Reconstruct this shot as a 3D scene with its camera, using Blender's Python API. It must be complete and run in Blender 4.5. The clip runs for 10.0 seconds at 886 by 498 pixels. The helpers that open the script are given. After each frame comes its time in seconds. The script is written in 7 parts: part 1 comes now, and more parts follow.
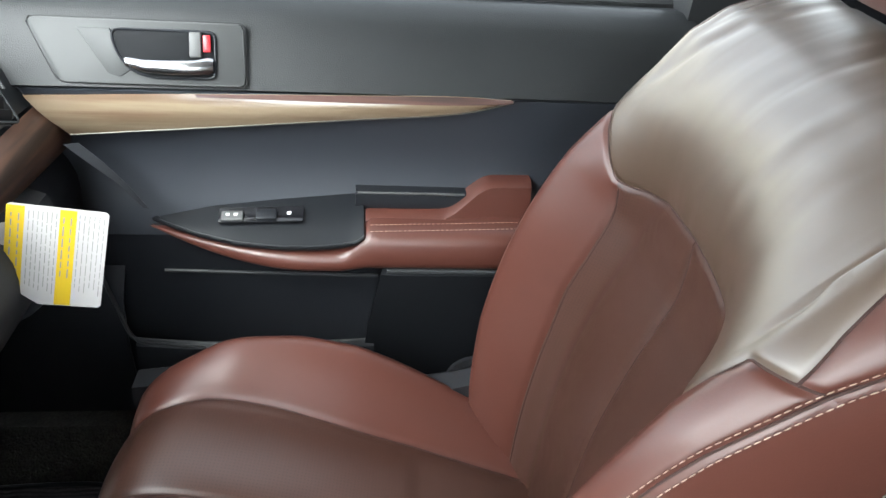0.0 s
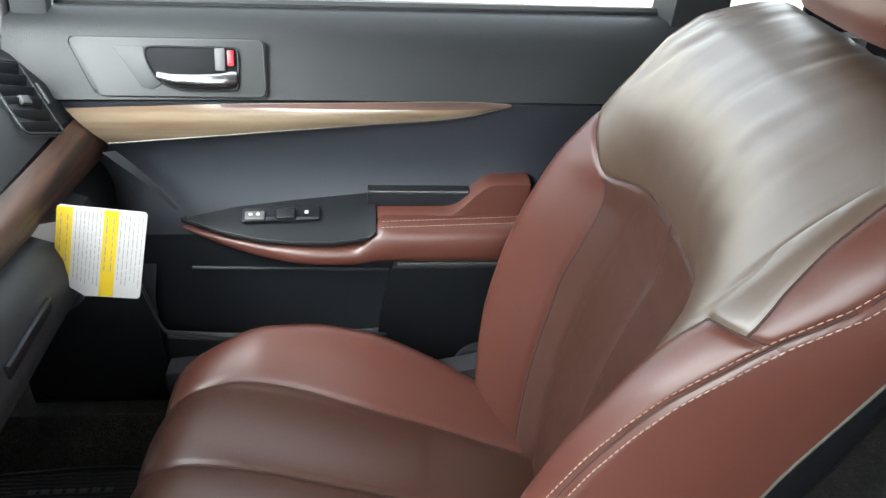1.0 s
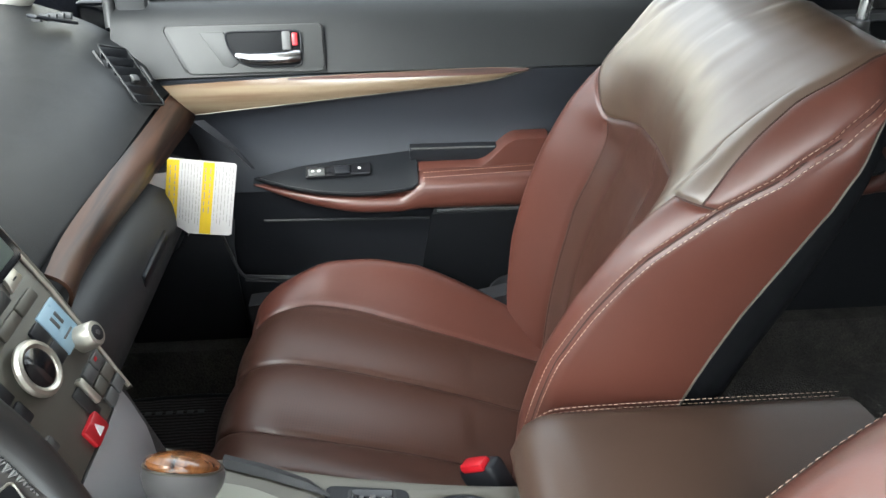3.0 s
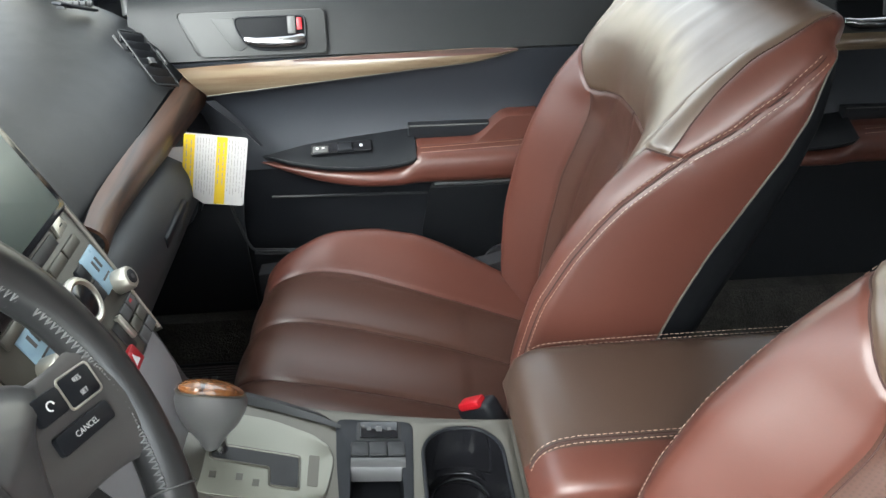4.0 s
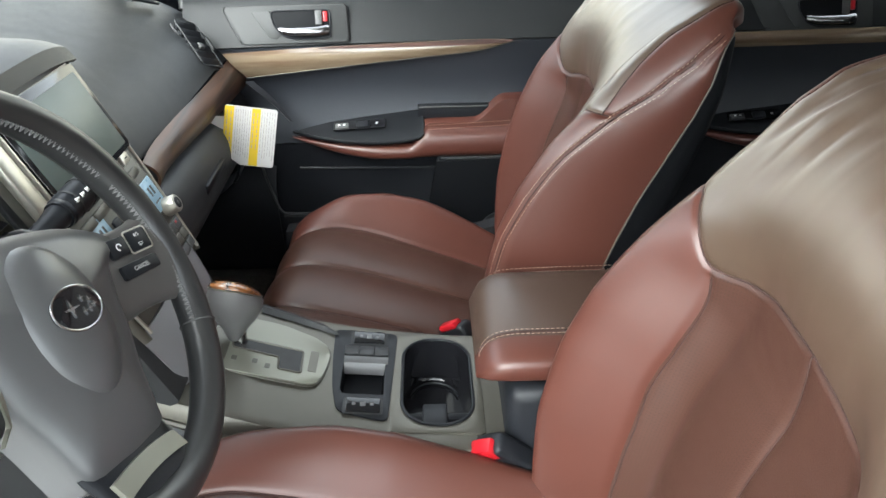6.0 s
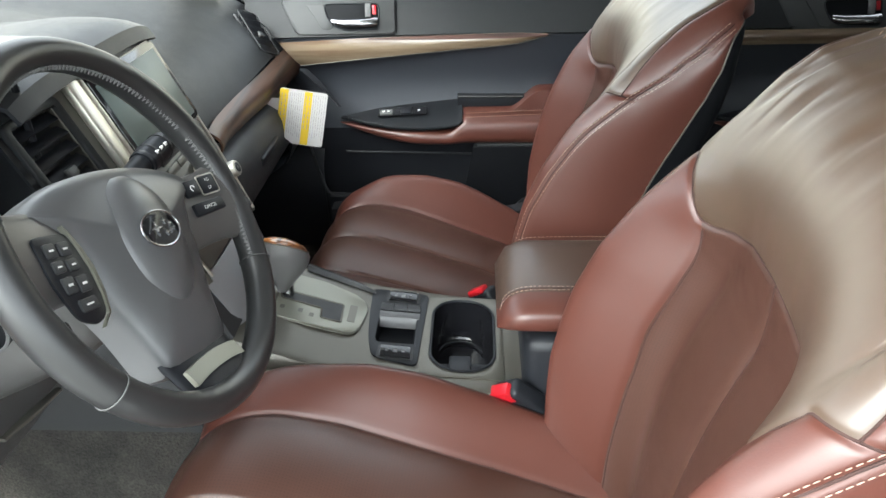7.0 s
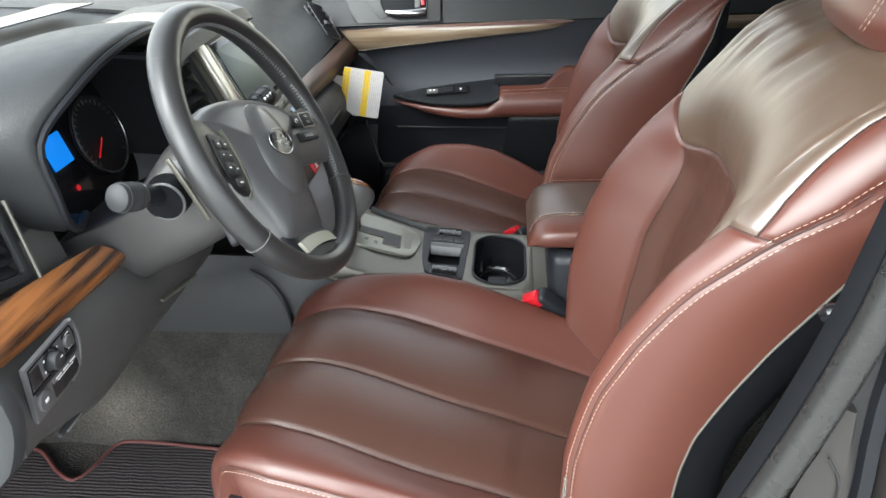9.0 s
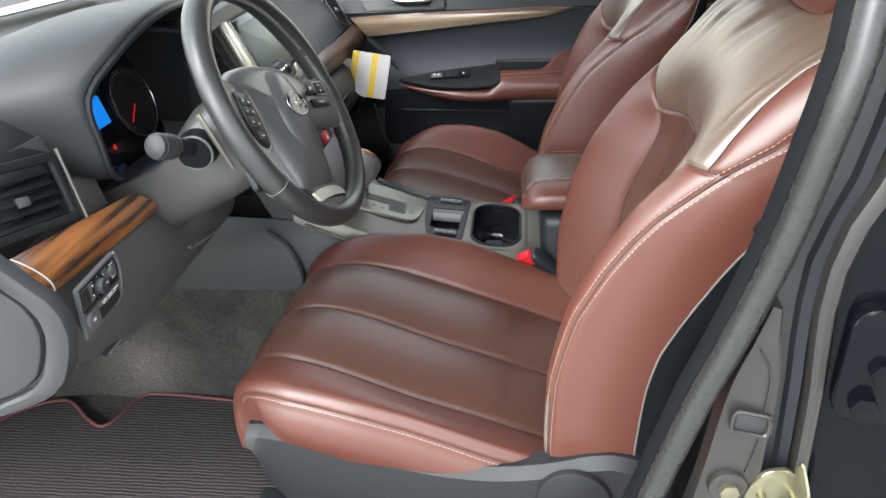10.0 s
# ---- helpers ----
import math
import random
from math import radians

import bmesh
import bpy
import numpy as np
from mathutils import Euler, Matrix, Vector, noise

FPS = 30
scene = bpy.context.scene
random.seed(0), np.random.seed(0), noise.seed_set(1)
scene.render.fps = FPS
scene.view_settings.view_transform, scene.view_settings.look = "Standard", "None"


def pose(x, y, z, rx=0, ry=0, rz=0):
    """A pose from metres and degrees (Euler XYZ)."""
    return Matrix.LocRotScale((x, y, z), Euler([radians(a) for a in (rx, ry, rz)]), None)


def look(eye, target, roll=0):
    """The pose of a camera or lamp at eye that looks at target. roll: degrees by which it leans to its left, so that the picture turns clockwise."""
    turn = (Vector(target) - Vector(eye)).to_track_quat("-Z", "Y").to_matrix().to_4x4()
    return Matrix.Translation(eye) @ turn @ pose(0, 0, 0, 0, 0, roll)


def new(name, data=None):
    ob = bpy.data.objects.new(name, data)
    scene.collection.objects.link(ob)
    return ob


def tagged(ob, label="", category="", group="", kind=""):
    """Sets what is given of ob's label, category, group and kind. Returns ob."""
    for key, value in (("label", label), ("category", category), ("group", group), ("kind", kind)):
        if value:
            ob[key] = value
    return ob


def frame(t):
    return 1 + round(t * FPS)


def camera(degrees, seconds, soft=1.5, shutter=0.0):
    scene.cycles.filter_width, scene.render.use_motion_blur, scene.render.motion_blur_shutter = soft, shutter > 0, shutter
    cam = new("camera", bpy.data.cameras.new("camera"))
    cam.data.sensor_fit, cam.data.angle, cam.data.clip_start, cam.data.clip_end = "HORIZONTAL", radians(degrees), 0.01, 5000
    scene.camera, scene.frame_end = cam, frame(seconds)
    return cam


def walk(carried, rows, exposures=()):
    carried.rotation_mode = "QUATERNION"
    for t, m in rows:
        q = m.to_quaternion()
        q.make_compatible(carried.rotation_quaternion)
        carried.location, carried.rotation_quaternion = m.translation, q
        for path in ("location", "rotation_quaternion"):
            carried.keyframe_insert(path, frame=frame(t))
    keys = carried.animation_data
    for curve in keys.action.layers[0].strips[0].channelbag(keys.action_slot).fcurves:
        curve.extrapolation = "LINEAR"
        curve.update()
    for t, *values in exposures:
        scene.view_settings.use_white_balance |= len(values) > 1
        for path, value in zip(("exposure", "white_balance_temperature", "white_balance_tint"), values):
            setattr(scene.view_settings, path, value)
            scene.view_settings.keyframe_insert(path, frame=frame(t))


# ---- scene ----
cam = camera(61.9, 10.0)
PATH = [
    (0, (0.245, -0.163, 0.957), (0.499, 1.524, -0.088), 5.3),
    (0.5, (0.237, -0.199, 0.978), (0.478, 1.494, -0.06), 4.7),
    (1, (0.239, -0.244, 0.985), (0.468, 1.454, -0.047), 3.8),
    (1.5, (0.233, -0.301, 0.988), (0.447, 1.4, -0.043), 2.9),
    (2, (0.224, -0.353, 0.994), (0.413, 1.349, -0.039), 1.9),
    (3.5, (0.205, -0.515, 1.009), (0.348, 1.191, -0.026), -0.2),
    (4, (0.203, -0.565, 1.003), (0.352, 1.141, -0.03), -0.5),
    (4.5, (0.2, -0.618, 1.01), (0.343, 1.093, -0.016), -0.8),
    (5, (0.222, -0.67, 1.022), (0.345, 1.046, 0.002), -0.9),
    (5.5, (0.254, -0.733, 1.021), (0.338, 0.989, 0.008), -1.0),
    (7, (0.298, -0.92, 1.021), (0.21, 0.817, 0.034), -1.1),
    (7.5, (0.285, -0.988, 1.022), (0.161, 0.751, 0.04), -1.2),
    (8, (0.285, -1.076, 1.021), (0.135, 0.664, 0.046), -1.5),
    (8.5, (0.288, -1.14, 1.023), (0.12, 0.602, 0.054), -2.0),
    (9, (0.299, -1.2, 1.03), (0.118, 0.544, 0.068), -2.4),
    (9.5, (0.308, -1.271, 1.028), (0.119, 0.474, 0.07), -2.6),
    (10, (0.323, -1.329, 1.02), (0.121, 0.414, 0.061), -2.5),
]
walk(cam, [(t, look(eye, target, roll)) for t, eye, target, roll in PATH], [(0, 3.26, 6050, 2), (4, 3.18, 6200, 2), (7.5, 2.88, 6150, 2), (10, 2.71, 6200, 5)])

# ---- world and light ----
world = bpy.data.worlds.new("world")
scene.world = world
world.use_nodes = True
wn, wl = world.node_tree.nodes, world.node_tree.links
sky = wn.new("ShaderNodeTexSky")
sky.sky_type, sky.sun_disc = "NISHITA", False
sky.sun_elevation, sky.sun_rotation = radians(42), radians(219)
sky.air_density, sky.dust_density, sky.ozone_density = 1.0, 2.0, 1.0
hue = wn.new("ShaderNodeHueSaturation")
hue.inputs["Saturation"].default_value = 0.15
wl.new(sky.outputs["Color"], hue.inputs["Color"])
wl.new(hue.outputs["Color"], wn["Background"].inputs["Color"])
wn["Background"].inputs["Strength"].default_value = 0.15
sun_data = bpy.data.lights.new("sun", "SUN")
sun_data.energy, sun_data.angle, sun_data.color = 0.6, radians(50), (1.0, 0.97, 0.92)
sun = new("sun", sun_data)
sun.matrix_world = look((-4.2, -5.2, 6.0), (0, 0, 0))


# ---- materials ----
def principled(name, color, rough=0.5, metal=0.0, coat=0.0):
    m = bpy.data.materials.new(name)
    m.use_nodes = True
    b = m.node_tree.nodes["Principled BSDF"]
    b.inputs["Base Color"].default_value = (*color, 1)
    b.inputs["Roughness"].default_value = rough
    b.inputs["Metallic"].default_value = metal
    b.inputs["Coat Weight"].default_value = coat
    return m, m.node_tree.nodes, m.node_tree.links, b


def node(nodes, kind, **values):
    n = nodes.new(kind)
    for key, value in values.items():
        n.inputs[key.replace("_", " ")].default_value = value
    return n


def surface(name, color, rough=0.5, metal=0.0, vary=0.12, blotch=6.0, grain=500.0, bump=0.15, depth=0.0004, rough_vary=0.1, coat=0.0, cells=False):
    """Colour blotches, uneven gloss and a fine grain relief in object space."""
    m, nodes, links, b = principled(name, color, rough, metal, coat)
    co = nodes.new("ShaderNodeTexCoord")
    big = node(nodes, "ShaderNodeTexNoise", Scale=blotch, Detail=5.0, Roughness=0.6)
    links.new(co.outputs["Object"], big.inputs["Vector"])
    mix = nodes.new("ShaderNodeMix")
    mix.data_type = "RGBA"
    mix.inputs["A"].default_value = (*[c * (1 - vary) for c in color], 1)
    mix.inputs["B"].default_value = (*[min(1, c * (1 + vary)) for c in color], 1)
    links.new(big.outputs["Fac"], mix.inputs["Factor"])
    links.new(mix.outputs["Result"], b.inputs["Base Color"])
    mid = node(nodes, "ShaderNodeTexNoise", Scale=blotch * 7, Detail=3.0)
    links.new(co.outputs["Object"], mid.inputs["Vector"])
    rr = nodes.new("ShaderNodeMapRange")
    rr.inputs["To Min"].default_value, rr.inputs["To Max"].default_value = max(0.02, rough - rough_vary), min(1, rough + rough_vary)
    links.new(mid.outputs["Fac"], rr.inputs["Value"])
    links.new(rr.outputs["Result"], b.inputs["Roughness"])
    if cells:
        fine = node(nodes, "ShaderNodeTexVoronoi", Scale=grain)
        out = fine.outputs["Distance"]
    else:
        fine = node(nodes, "ShaderNodeTexNoise", Scale=grain, Detail=2.0)
        out = fine.outputs["Fac"]
    links.new(co.outputs["Object"], fine.inputs["Vector"])
    bp = node(nodes, "ShaderNodeBump", Strength=bump, Distance=depth)
    links.new(out, bp.inputs["Height"])
    links.new(bp.outputs["Normal"], b.inputs["Normal"])
    return m


def add_folds(m, scale, strength, distance, stretch, spread=0.45):
    """Soft creases, stretched along one way, under the fine relief."""
    nodes, links = m.node_tree.nodes, m.node_tree.links
    b = nodes["Principled BSDF"]
    fine = b.inputs["Normal"].links[0].from_node
    co = nodes.new("ShaderNodeTexCoord")
    mp = nodes.new("ShaderNodeMapping")
    mp.inputs["Scale"].default_value = stretch
    links.new(co.outputs["Object"], mp.inputs["Vector"])
    n = node(nodes, "ShaderNodeTexNoise", Scale=scale, Detail=1.0, Roughness=spread, Distortion=0.3)
    links.new(mp.outputs["Vector"], n.inputs["Vector"])
    bp = node(nodes, "ShaderNodeBump", Strength=strength, Distance=distance)
    links.new(n.outputs["Fac"], bp.inputs["Height"])
    links.new(bp.outputs["Normal"], fine.inputs["Normal"])
    return m


def perforate(m, color, pitch=0.0042):
    """Rows of needle holes, laid out on the panel's own metres (its UV)."""
    nodes, links = m.node_tree.nodes, m.node_tree.links
    b = nodes["Principled BSDF"]
    uv = nodes.new("ShaderNodeUVMap")
    v = node(nodes, "ShaderNodeTexVoronoi", Scale=1.0 / pitch, Randomness=0.0)
    v.voronoi_dimensions = "2D"
    links.new(uv.outputs["UV"], v.inputs["Vector"])
    ramp = nodes.new("ShaderNodeMapRange")
    for key, value in (("From Min", 0.20), ("From Max", 0.30), ("To Min", 0.74), ("To Max", 1.0)):
        ramp.inputs[key].default_value = value
    links.new(v.outputs["Distance"], ramp.inputs["Value"])
    old = b.inputs["Base Color"].links[0].from_socket
    mul = nodes.new("ShaderNodeMix")
    mul.data_type, mul.blend_type = "RGBA", "MULTIPLY"
    mul.inputs["Factor"].default_value = 1.0
    links.new(old, mul.inputs["A"])
    links.new(ramp.outputs["Result"], mul.inputs["B"])
    links.new(mul.outputs["Result"], b.inputs["Base Color"])
    return m


def wood(name, light, dark, along=(0.6, 14, 14), rough=0.22, coat_ior=1.5):
    m, nodes, links, b = principled(name, light, rough, 0, 0.6)
    b.inputs["Coat Roughness"].default_value = 0.12
    b.inputs["Coat IOR"].default_value = coat_ior
    co = nodes.new("ShaderNodeTexCoord")
    mp = nodes.new("ShaderNodeMapping")
    mp.inputs["Scale"].default_value = along
    links.new(co.outputs["Object"], mp.inputs["Vector"])
    n = node(nodes, "ShaderNodeTexNoise", Scale=4.0, Detail=6.0, Roughness=0.55, Distortion=0.3)
    links.new(mp.outputs["Vector"], n.inputs["Vector"])
    ramp = nodes.new("ShaderNodeValToRGB")
    e = ramp.color_ramp.elements
    e[0].position, e[0].color = 0.36, (*dark, 1)
    e[1].position, e[1].color = 0.62, (*light, 1)
    k = e.new(0.48)
    k.color = (*[(a * 0.55 + c * 0.45) for a, c in zip(light, dark)], 1)
    links.new(n.outputs["Fac"], ramp.inputs["Fac"])
    links.new(ramp.outputs["Color"], b.inputs["Base Color"])
    return m


def glow(name, color, strength):
    m, nodes, links, b = principled(name, color, 0.3)
    b.inputs["Emission Color"].default_value = (*color, 1)
    b.inputs["Emission Strength"].default_value = strength
    return m


LEATHER = add_folds(surface("red brown leather", (0.074, 0.0245, 0.0172), 0.38, 0, 0.10, 9, 700, 0.20, 0.0003, 0.025), 6, 0.14, 0.006, (1, 1, 1))
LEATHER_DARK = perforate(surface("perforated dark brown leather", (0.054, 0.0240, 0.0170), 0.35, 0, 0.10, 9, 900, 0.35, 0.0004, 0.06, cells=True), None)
LEATHER_TOP = add_folds(surface("creased brown leather", (0.070, 0.044, 0.029), 0.40, 0, 0.10, 9, 900, 0.12, 0.0003, 0.04), 15, 0.32, 0.008, (0.34, 1.6, 0.34), 0.45)
LEATHER_ARM = surface("armrest brown leather", (0.056, 0.035, 0.026), 0.34, 0, 0.08, 9, 900, 0.3, 0.0004, 0.06, cells=True)
LEATHER_TOP.node_tree.nodes["Principled BSDF"].inputs["Coat Weight"].default_value = 0.36
LEATHER_TOP.node_tree.nodes["Principled BSDF"].inputs["Coat Roughness"].default_value = 0.36
TORN = surface("frayed grey lining", (0.12, 0.10, 0.085), 0.9, 0, 0.4, 90, 600, 1.0, 0.003)
LACE = surface("grey wheel lacing", (0.13, 0.13, 0.13), 0.6)
PIPING = surface("grey vinyl piping", (0.075, 0.07, 0.06), 0.45)
THREAD = surface("cream thread", (0.36, 0.26, 0.20), 0.7, 0, 0.1, 40, 3000, 0.2)
# dark brown for seam tubes and tonal thread; the tubes stand in for groove shade
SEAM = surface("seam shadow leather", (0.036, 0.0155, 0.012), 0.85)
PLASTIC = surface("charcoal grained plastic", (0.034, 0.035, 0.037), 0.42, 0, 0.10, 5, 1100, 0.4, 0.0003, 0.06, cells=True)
AIRBAG = surface("satin charcoal airbag skin", (0.078, 0.078, 0.081), 0.36, 0, 0.06, 6, 1200, 0.15, 0.0002, 0.03)
PLASTIC_LOW = surface("warm charcoal lower dash plastic", (0.064, 0.062, 0.061), 0.42, 0, 0.10, 5, 1100, 0.4, 0.0003, 0.06, cells=True)
PLASTIC_PAD = surface("charcoal grained dash top", (0.0145, 0.0155, 0.0165), 0.46, 0, 0.10, 5, 800, 0.5, 0.0004, 0.06, cells=True)
PLASTIC_SOFT = surface("soft black vinyl", (0.026, 0.029, 0.036), 0.44, 0, 0.10, 5, 900, 0.4, 0.0004, 0.06, cells=True)
PLASTIC_DARK = surface("black plastic", (0.012, 0.013, 0.016), 0.40, 0, 0.12, 6, 900, 0.3, 0.0003, 0.08)
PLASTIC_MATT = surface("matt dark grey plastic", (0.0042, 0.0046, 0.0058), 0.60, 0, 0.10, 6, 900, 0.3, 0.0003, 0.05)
POD = surface("satin black plastic", (0.009, 0.010, 0.012), 0.36, 0, 0.1, 6, 900, 0.2, 0.0002, 0.05)
SWITCH_GREY = surface("satin mid grey switch plastic", (0.085, 0.084, 0.086), 0.33, 0, 0.06, 6, 1200, 0.1, 0.0001, 0.03)
BEZEL = surface("grey door trim plastic", (0.026, 0.027, 0.027), 0.58, 0, 0.06, 6, 1200, 0.3, 0.0002, 0.06)
GATE = surface("satin grey-green gate paint", (0.225, 0.222, 0.185), 0.36, 0.45, 0.05, 8, 1500, 0.12, 0.0001, 0.05)
FRONT_GREY = surface("satin light grey stack foot", (0.30, 0.30, 0.31), 0.40, 0.3, 0.05, 8, 1500, 0.12, 0.0001, 0.05)
SPOKE = surface("satin bronze-grey spoke paint", (0.105, 0.100, 0.098), 0.36, 0.35, 0.05, 8, 1500, 0.12, 0.0001, 0.05)
COVER = surface("charcoal seat cover plastic", (0.012, 0.012, 0.014), 0.50, 0, 0.08, 6, 1100, 0.3, 0.0003, 0.05)
KNOB = surface("satin grey knob leather", (0.115, 0.112, 0.112), 0.34, 0, 0.08, 9, 900, 0.12, 0.0003, 0.04)
PLASTIC_GREY = surface("mid grey plastic", (0.072, 0.072, 0.072), 0.52, 0, 0.06, 6, 1200, 0.3, 0.0002, 0.06)
GLOSS_BLACK = surface("gloss black plastic", (0.010, 0.010, 0.012), 0.12, 0, 0.1, 8, 500, 0.02, 0.0001, 0.04)
SILVER = surface("satin silver paint", (0.46, 0.44, 0.385), 0.33, 0.75, 0.05, 8, 1500, 0.12, 0.0001, 0.06)
PEWTER = surface("satin warm grey console paint", (0.118, 0.111, 0.094), 0.38, 0.6, 0.06, 8, 1500, 0.12, 0.0001, 0.06)
CHROME = surface("chrome", (0.40, 0.40, 0.41), 0.26, 1.0, 0.03, 10, 300, 0.02, 0.0001, 0.04)
WHEEL_LEATHER = surface("black smooth leather", (0.024, 0.024, 0.0245), 0.35, 0, 0.06, 8, 1000, 0.10, 0.0001, 0.015)
RUBBER = surface("black rubber", (0.016, 0.016, 0.017), 0.50, 0, 0.1, 10, 600, 0.2)
# door strip: bright window reflection partly put into the pale base colour
WOOD_REFLECT = wood("brown striped wood", (0.215, 0.165, 0.110), (0.135, 0.088, 0.056), (0.7, 12, 12), 0.24, 1.9)
WOOD_DARK = wood("dark striped wood", (0.085, 0.042, 0.026), (0.022, 0.013, 0.010), (16, 0.9, 16), 0.42)
WOOD_DARK.node_tree.nodes["Principled BSDF"].inputs["Coat Weight"].default_value = 0.15
WOOD_EDGE = wood("red brown wood without reflection", (0.070, 0.024, 0.015), (0.026, 0.010, 0.007), (0.9, 14, 14), 0.62)
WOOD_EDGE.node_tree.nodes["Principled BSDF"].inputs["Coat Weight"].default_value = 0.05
WOOD_DASH = wood("brown striped dash wood", (0.30, 0.115, 0.036), (0.030, 0.014, 0.009), (17, 0.7, 17), 0.25)
CARPET, _cn, _cl, _cb = principled("charcoal carpet", (0.05, 0.05, 0.045), 0.95)
_co = _cn.new("ShaderNodeTexCoord")
_n1 = node(_cn, "ShaderNodeTexNoise", Scale=9.0, Detail=9.0, Roughness=0.78, Distortion=0.3)
_n2 = node(_cn, "ShaderNodeTexNoise", Scale=260.0, Detail=4.0)
_rp = _cn.new("ShaderNodeValToRGB")
_rp.color_ramp.elements[0].position, _rp.color_ramp.elements[0].color = 0.34, (0.014, 0.013, 0.012, 1)
_rp.color_ramp.elements[1].position, _rp.color_ramp.elements[1].color = 0.70, (0.060, 0.054, 0.047, 1)
_bp = node(_cn, "ShaderNodeBump", Strength=1.0, Distance=0.004)
for _n in (_n1, _n2):
    _cl.new(_co.outputs["Object"], _n.inputs["Vector"])
_cl.new(_n1.outputs["Fac"], _rp.inputs["Fac"])
# a paler round patch beside the tunnel, broken up by the pile
_vd = _cn.new("ShaderNodeVectorMath")
_vd.operation = "DISTANCE"
_vd.inputs[1].default_value = (-0.46, -0.142, 0.085)
_cl.new(_co.outputs["Object"], _vd.inputs[0])
_n3 = node(_cn, "ShaderNodeTexNoise", Scale=26.0, Detail=9.0, Roughness=0.85, Distortion=0.6)
_cl.new(_co.outputs["Object"], _n3.inputs["Vector"])
_pr = _cn.new("ShaderNodeMapRange")
for _k, _v in (("From Min", 0.12), ("From Max", 0.0), ("To Min", 0.0), ("To Max", 2.0)):
    _pr.inputs[_k].default_value = _v
_cl.new(_vd.outputs["Value"], _pr.inputs["Value"])
_pm = _cn.new("ShaderNodeMath")
_pm.operation, _pm.use_clamp = "MULTIPLY", True
_cl.new(_pr.outputs["Result"], _pm.inputs[0])
_cl.new(_n3.outputs["Fac"], _pm.inputs[1])
_px = _cn.new("ShaderNodeMix")
_px.data_type = "RGBA"
_px.inputs["B"].default_value = (0.115, 0.102, 0.086, 1)
_cl.new(_pm.outputs["Value"], _px.inputs["Factor"])
_cl.new(_rp.outputs["Color"], _px.inputs["A"])
_sp = _cn.new("ShaderNodeMapRange")
for _k, _v in (("From Min", 0.3), ("From Max", 0.7), ("To Min", 0.6), ("To Max", 1.4)):
    _sp.inputs[_k].default_value = _v
_cl.new(_n2.outputs["Fac"], _sp.inputs["Value"])
_pt = _cn.new("ShaderNodeMix")
_pt.data_type, _pt.blend_type = "RGBA", "MULTIPLY"
_pt.inputs["Factor"].default_value = 1.0
_cl.new(_px.outputs["Result"], _pt.inputs["A"])
_cl.new(_sp.outputs["Result"], _pt.inputs["B"])
_cl.new(_pt.outputs["Result"], _cb.inputs["Base Color"])
_cl.new(_n2.outputs["Fac"], _bp.inputs["Height"])
_cl.new(_bp.outputs["Normal"], _cb.inputs["Normal"])
SEAL_GREY = surface("weathered grey rubber", (0.020, 0.020, 0.0195), 0.28, 0, 0.15, 12, 900, 0.1, 0.0002, 0.05)
for _m, _v in ((POD, 0.25), (PLASTIC_PAD, 0.3), (PLASTIC_MATT, 0.12), (LEATHER, 0.55), (WOOD_DARK, 0.2), (LEATHER_TOP, 0.85), (LEATHER_DARK, 0.55), (PLASTIC, 0.28), (PLASTIC_DARK, 0.24), (WHEEL_LEATHER, 0.55), (SEAL_GREY, 0.42), (COVER, 0.30), (AIRBAG, 0.7), (LEATHER_ARM, 0.42)):
    _m.node_tree.nodes["Principled BSDF"].inputs["Specular IOR Level"].default_value = _v
RED = surface("red plastic", (0.38, 0.008, 0.015), 0.35, 0, 0.05)
WHITE = surface("white paint print", (0.75, 0.75, 0.74), 0.5)
PAPER = surface("white card", (0.40, 0.385, 0.38), 0.6, 0, 0.04, 20, 400, 0.1)
YELLOW = surface("yellow print", (0.50, 0.34, 0.0), 0.6, 0, 0.05)
INK = surface("grey print", (0.20, 0.195, 0.195), 0.6)
PAINT = surface("black car paint", (0.0022, 0.0026, 0.004), 0.12, 0, 0.08, 4, 200, 0.01, 0.0001, 0.03)
PAINT.node_tree.nodes["Principled BSDF"].inputs["Specular IOR Level"].default_value = 0.14
PAINT_GREY = surface("dark jamb paint", (0.021, 0.0192, 0.0180), 0.34, 0, 0.08, 8, 900, 0.1, 0.0002, 0.05)
ZINC = surface("yellow zinc steel", (0.25, 0.235, 0.16), 0.35, 0.9, 0.2, 30, 300, 0.1)
SCREEN = surface("matt dark screen", (0.10, 0.13, 0.12), 0.42, 0, 0.02, 3, 300, 0.02)
STACK_GREY = surface("dark olive grey satin paint", (0.105, 0.100, 0.085), 0.40, 0.35, 0.06, 8, 1500, 0.12, 0.0001, 0.06)
LCD = surface("pale blue display", (0.30, 0.45, 0.56), 0.3, 0, 0.05)
BLUE_GLOW = glow("blue lit display", (0.01, 0.14, 0.50), 0.22)
RED_GLOW = glow("red lit mark", (0.6, 0.015, 0.02), 0.10)
HEADLINER = surface("light grey headliner", (0.52, 0.50, 0.46), 0.9, 0, 0.05, 6, 900, 0.3)
RENDER_WALL = surface("cream wall render", (0.50, 0.475, 0.395), 0.9, 0, 0.06, 0.8, 90, 0.5, 0.003)
CONCRETE = surface("pale concrete", (0.40, 0.39, 0.37), 0.85, 0, 0.2, 0.8, 60, 0.4, 0.003)


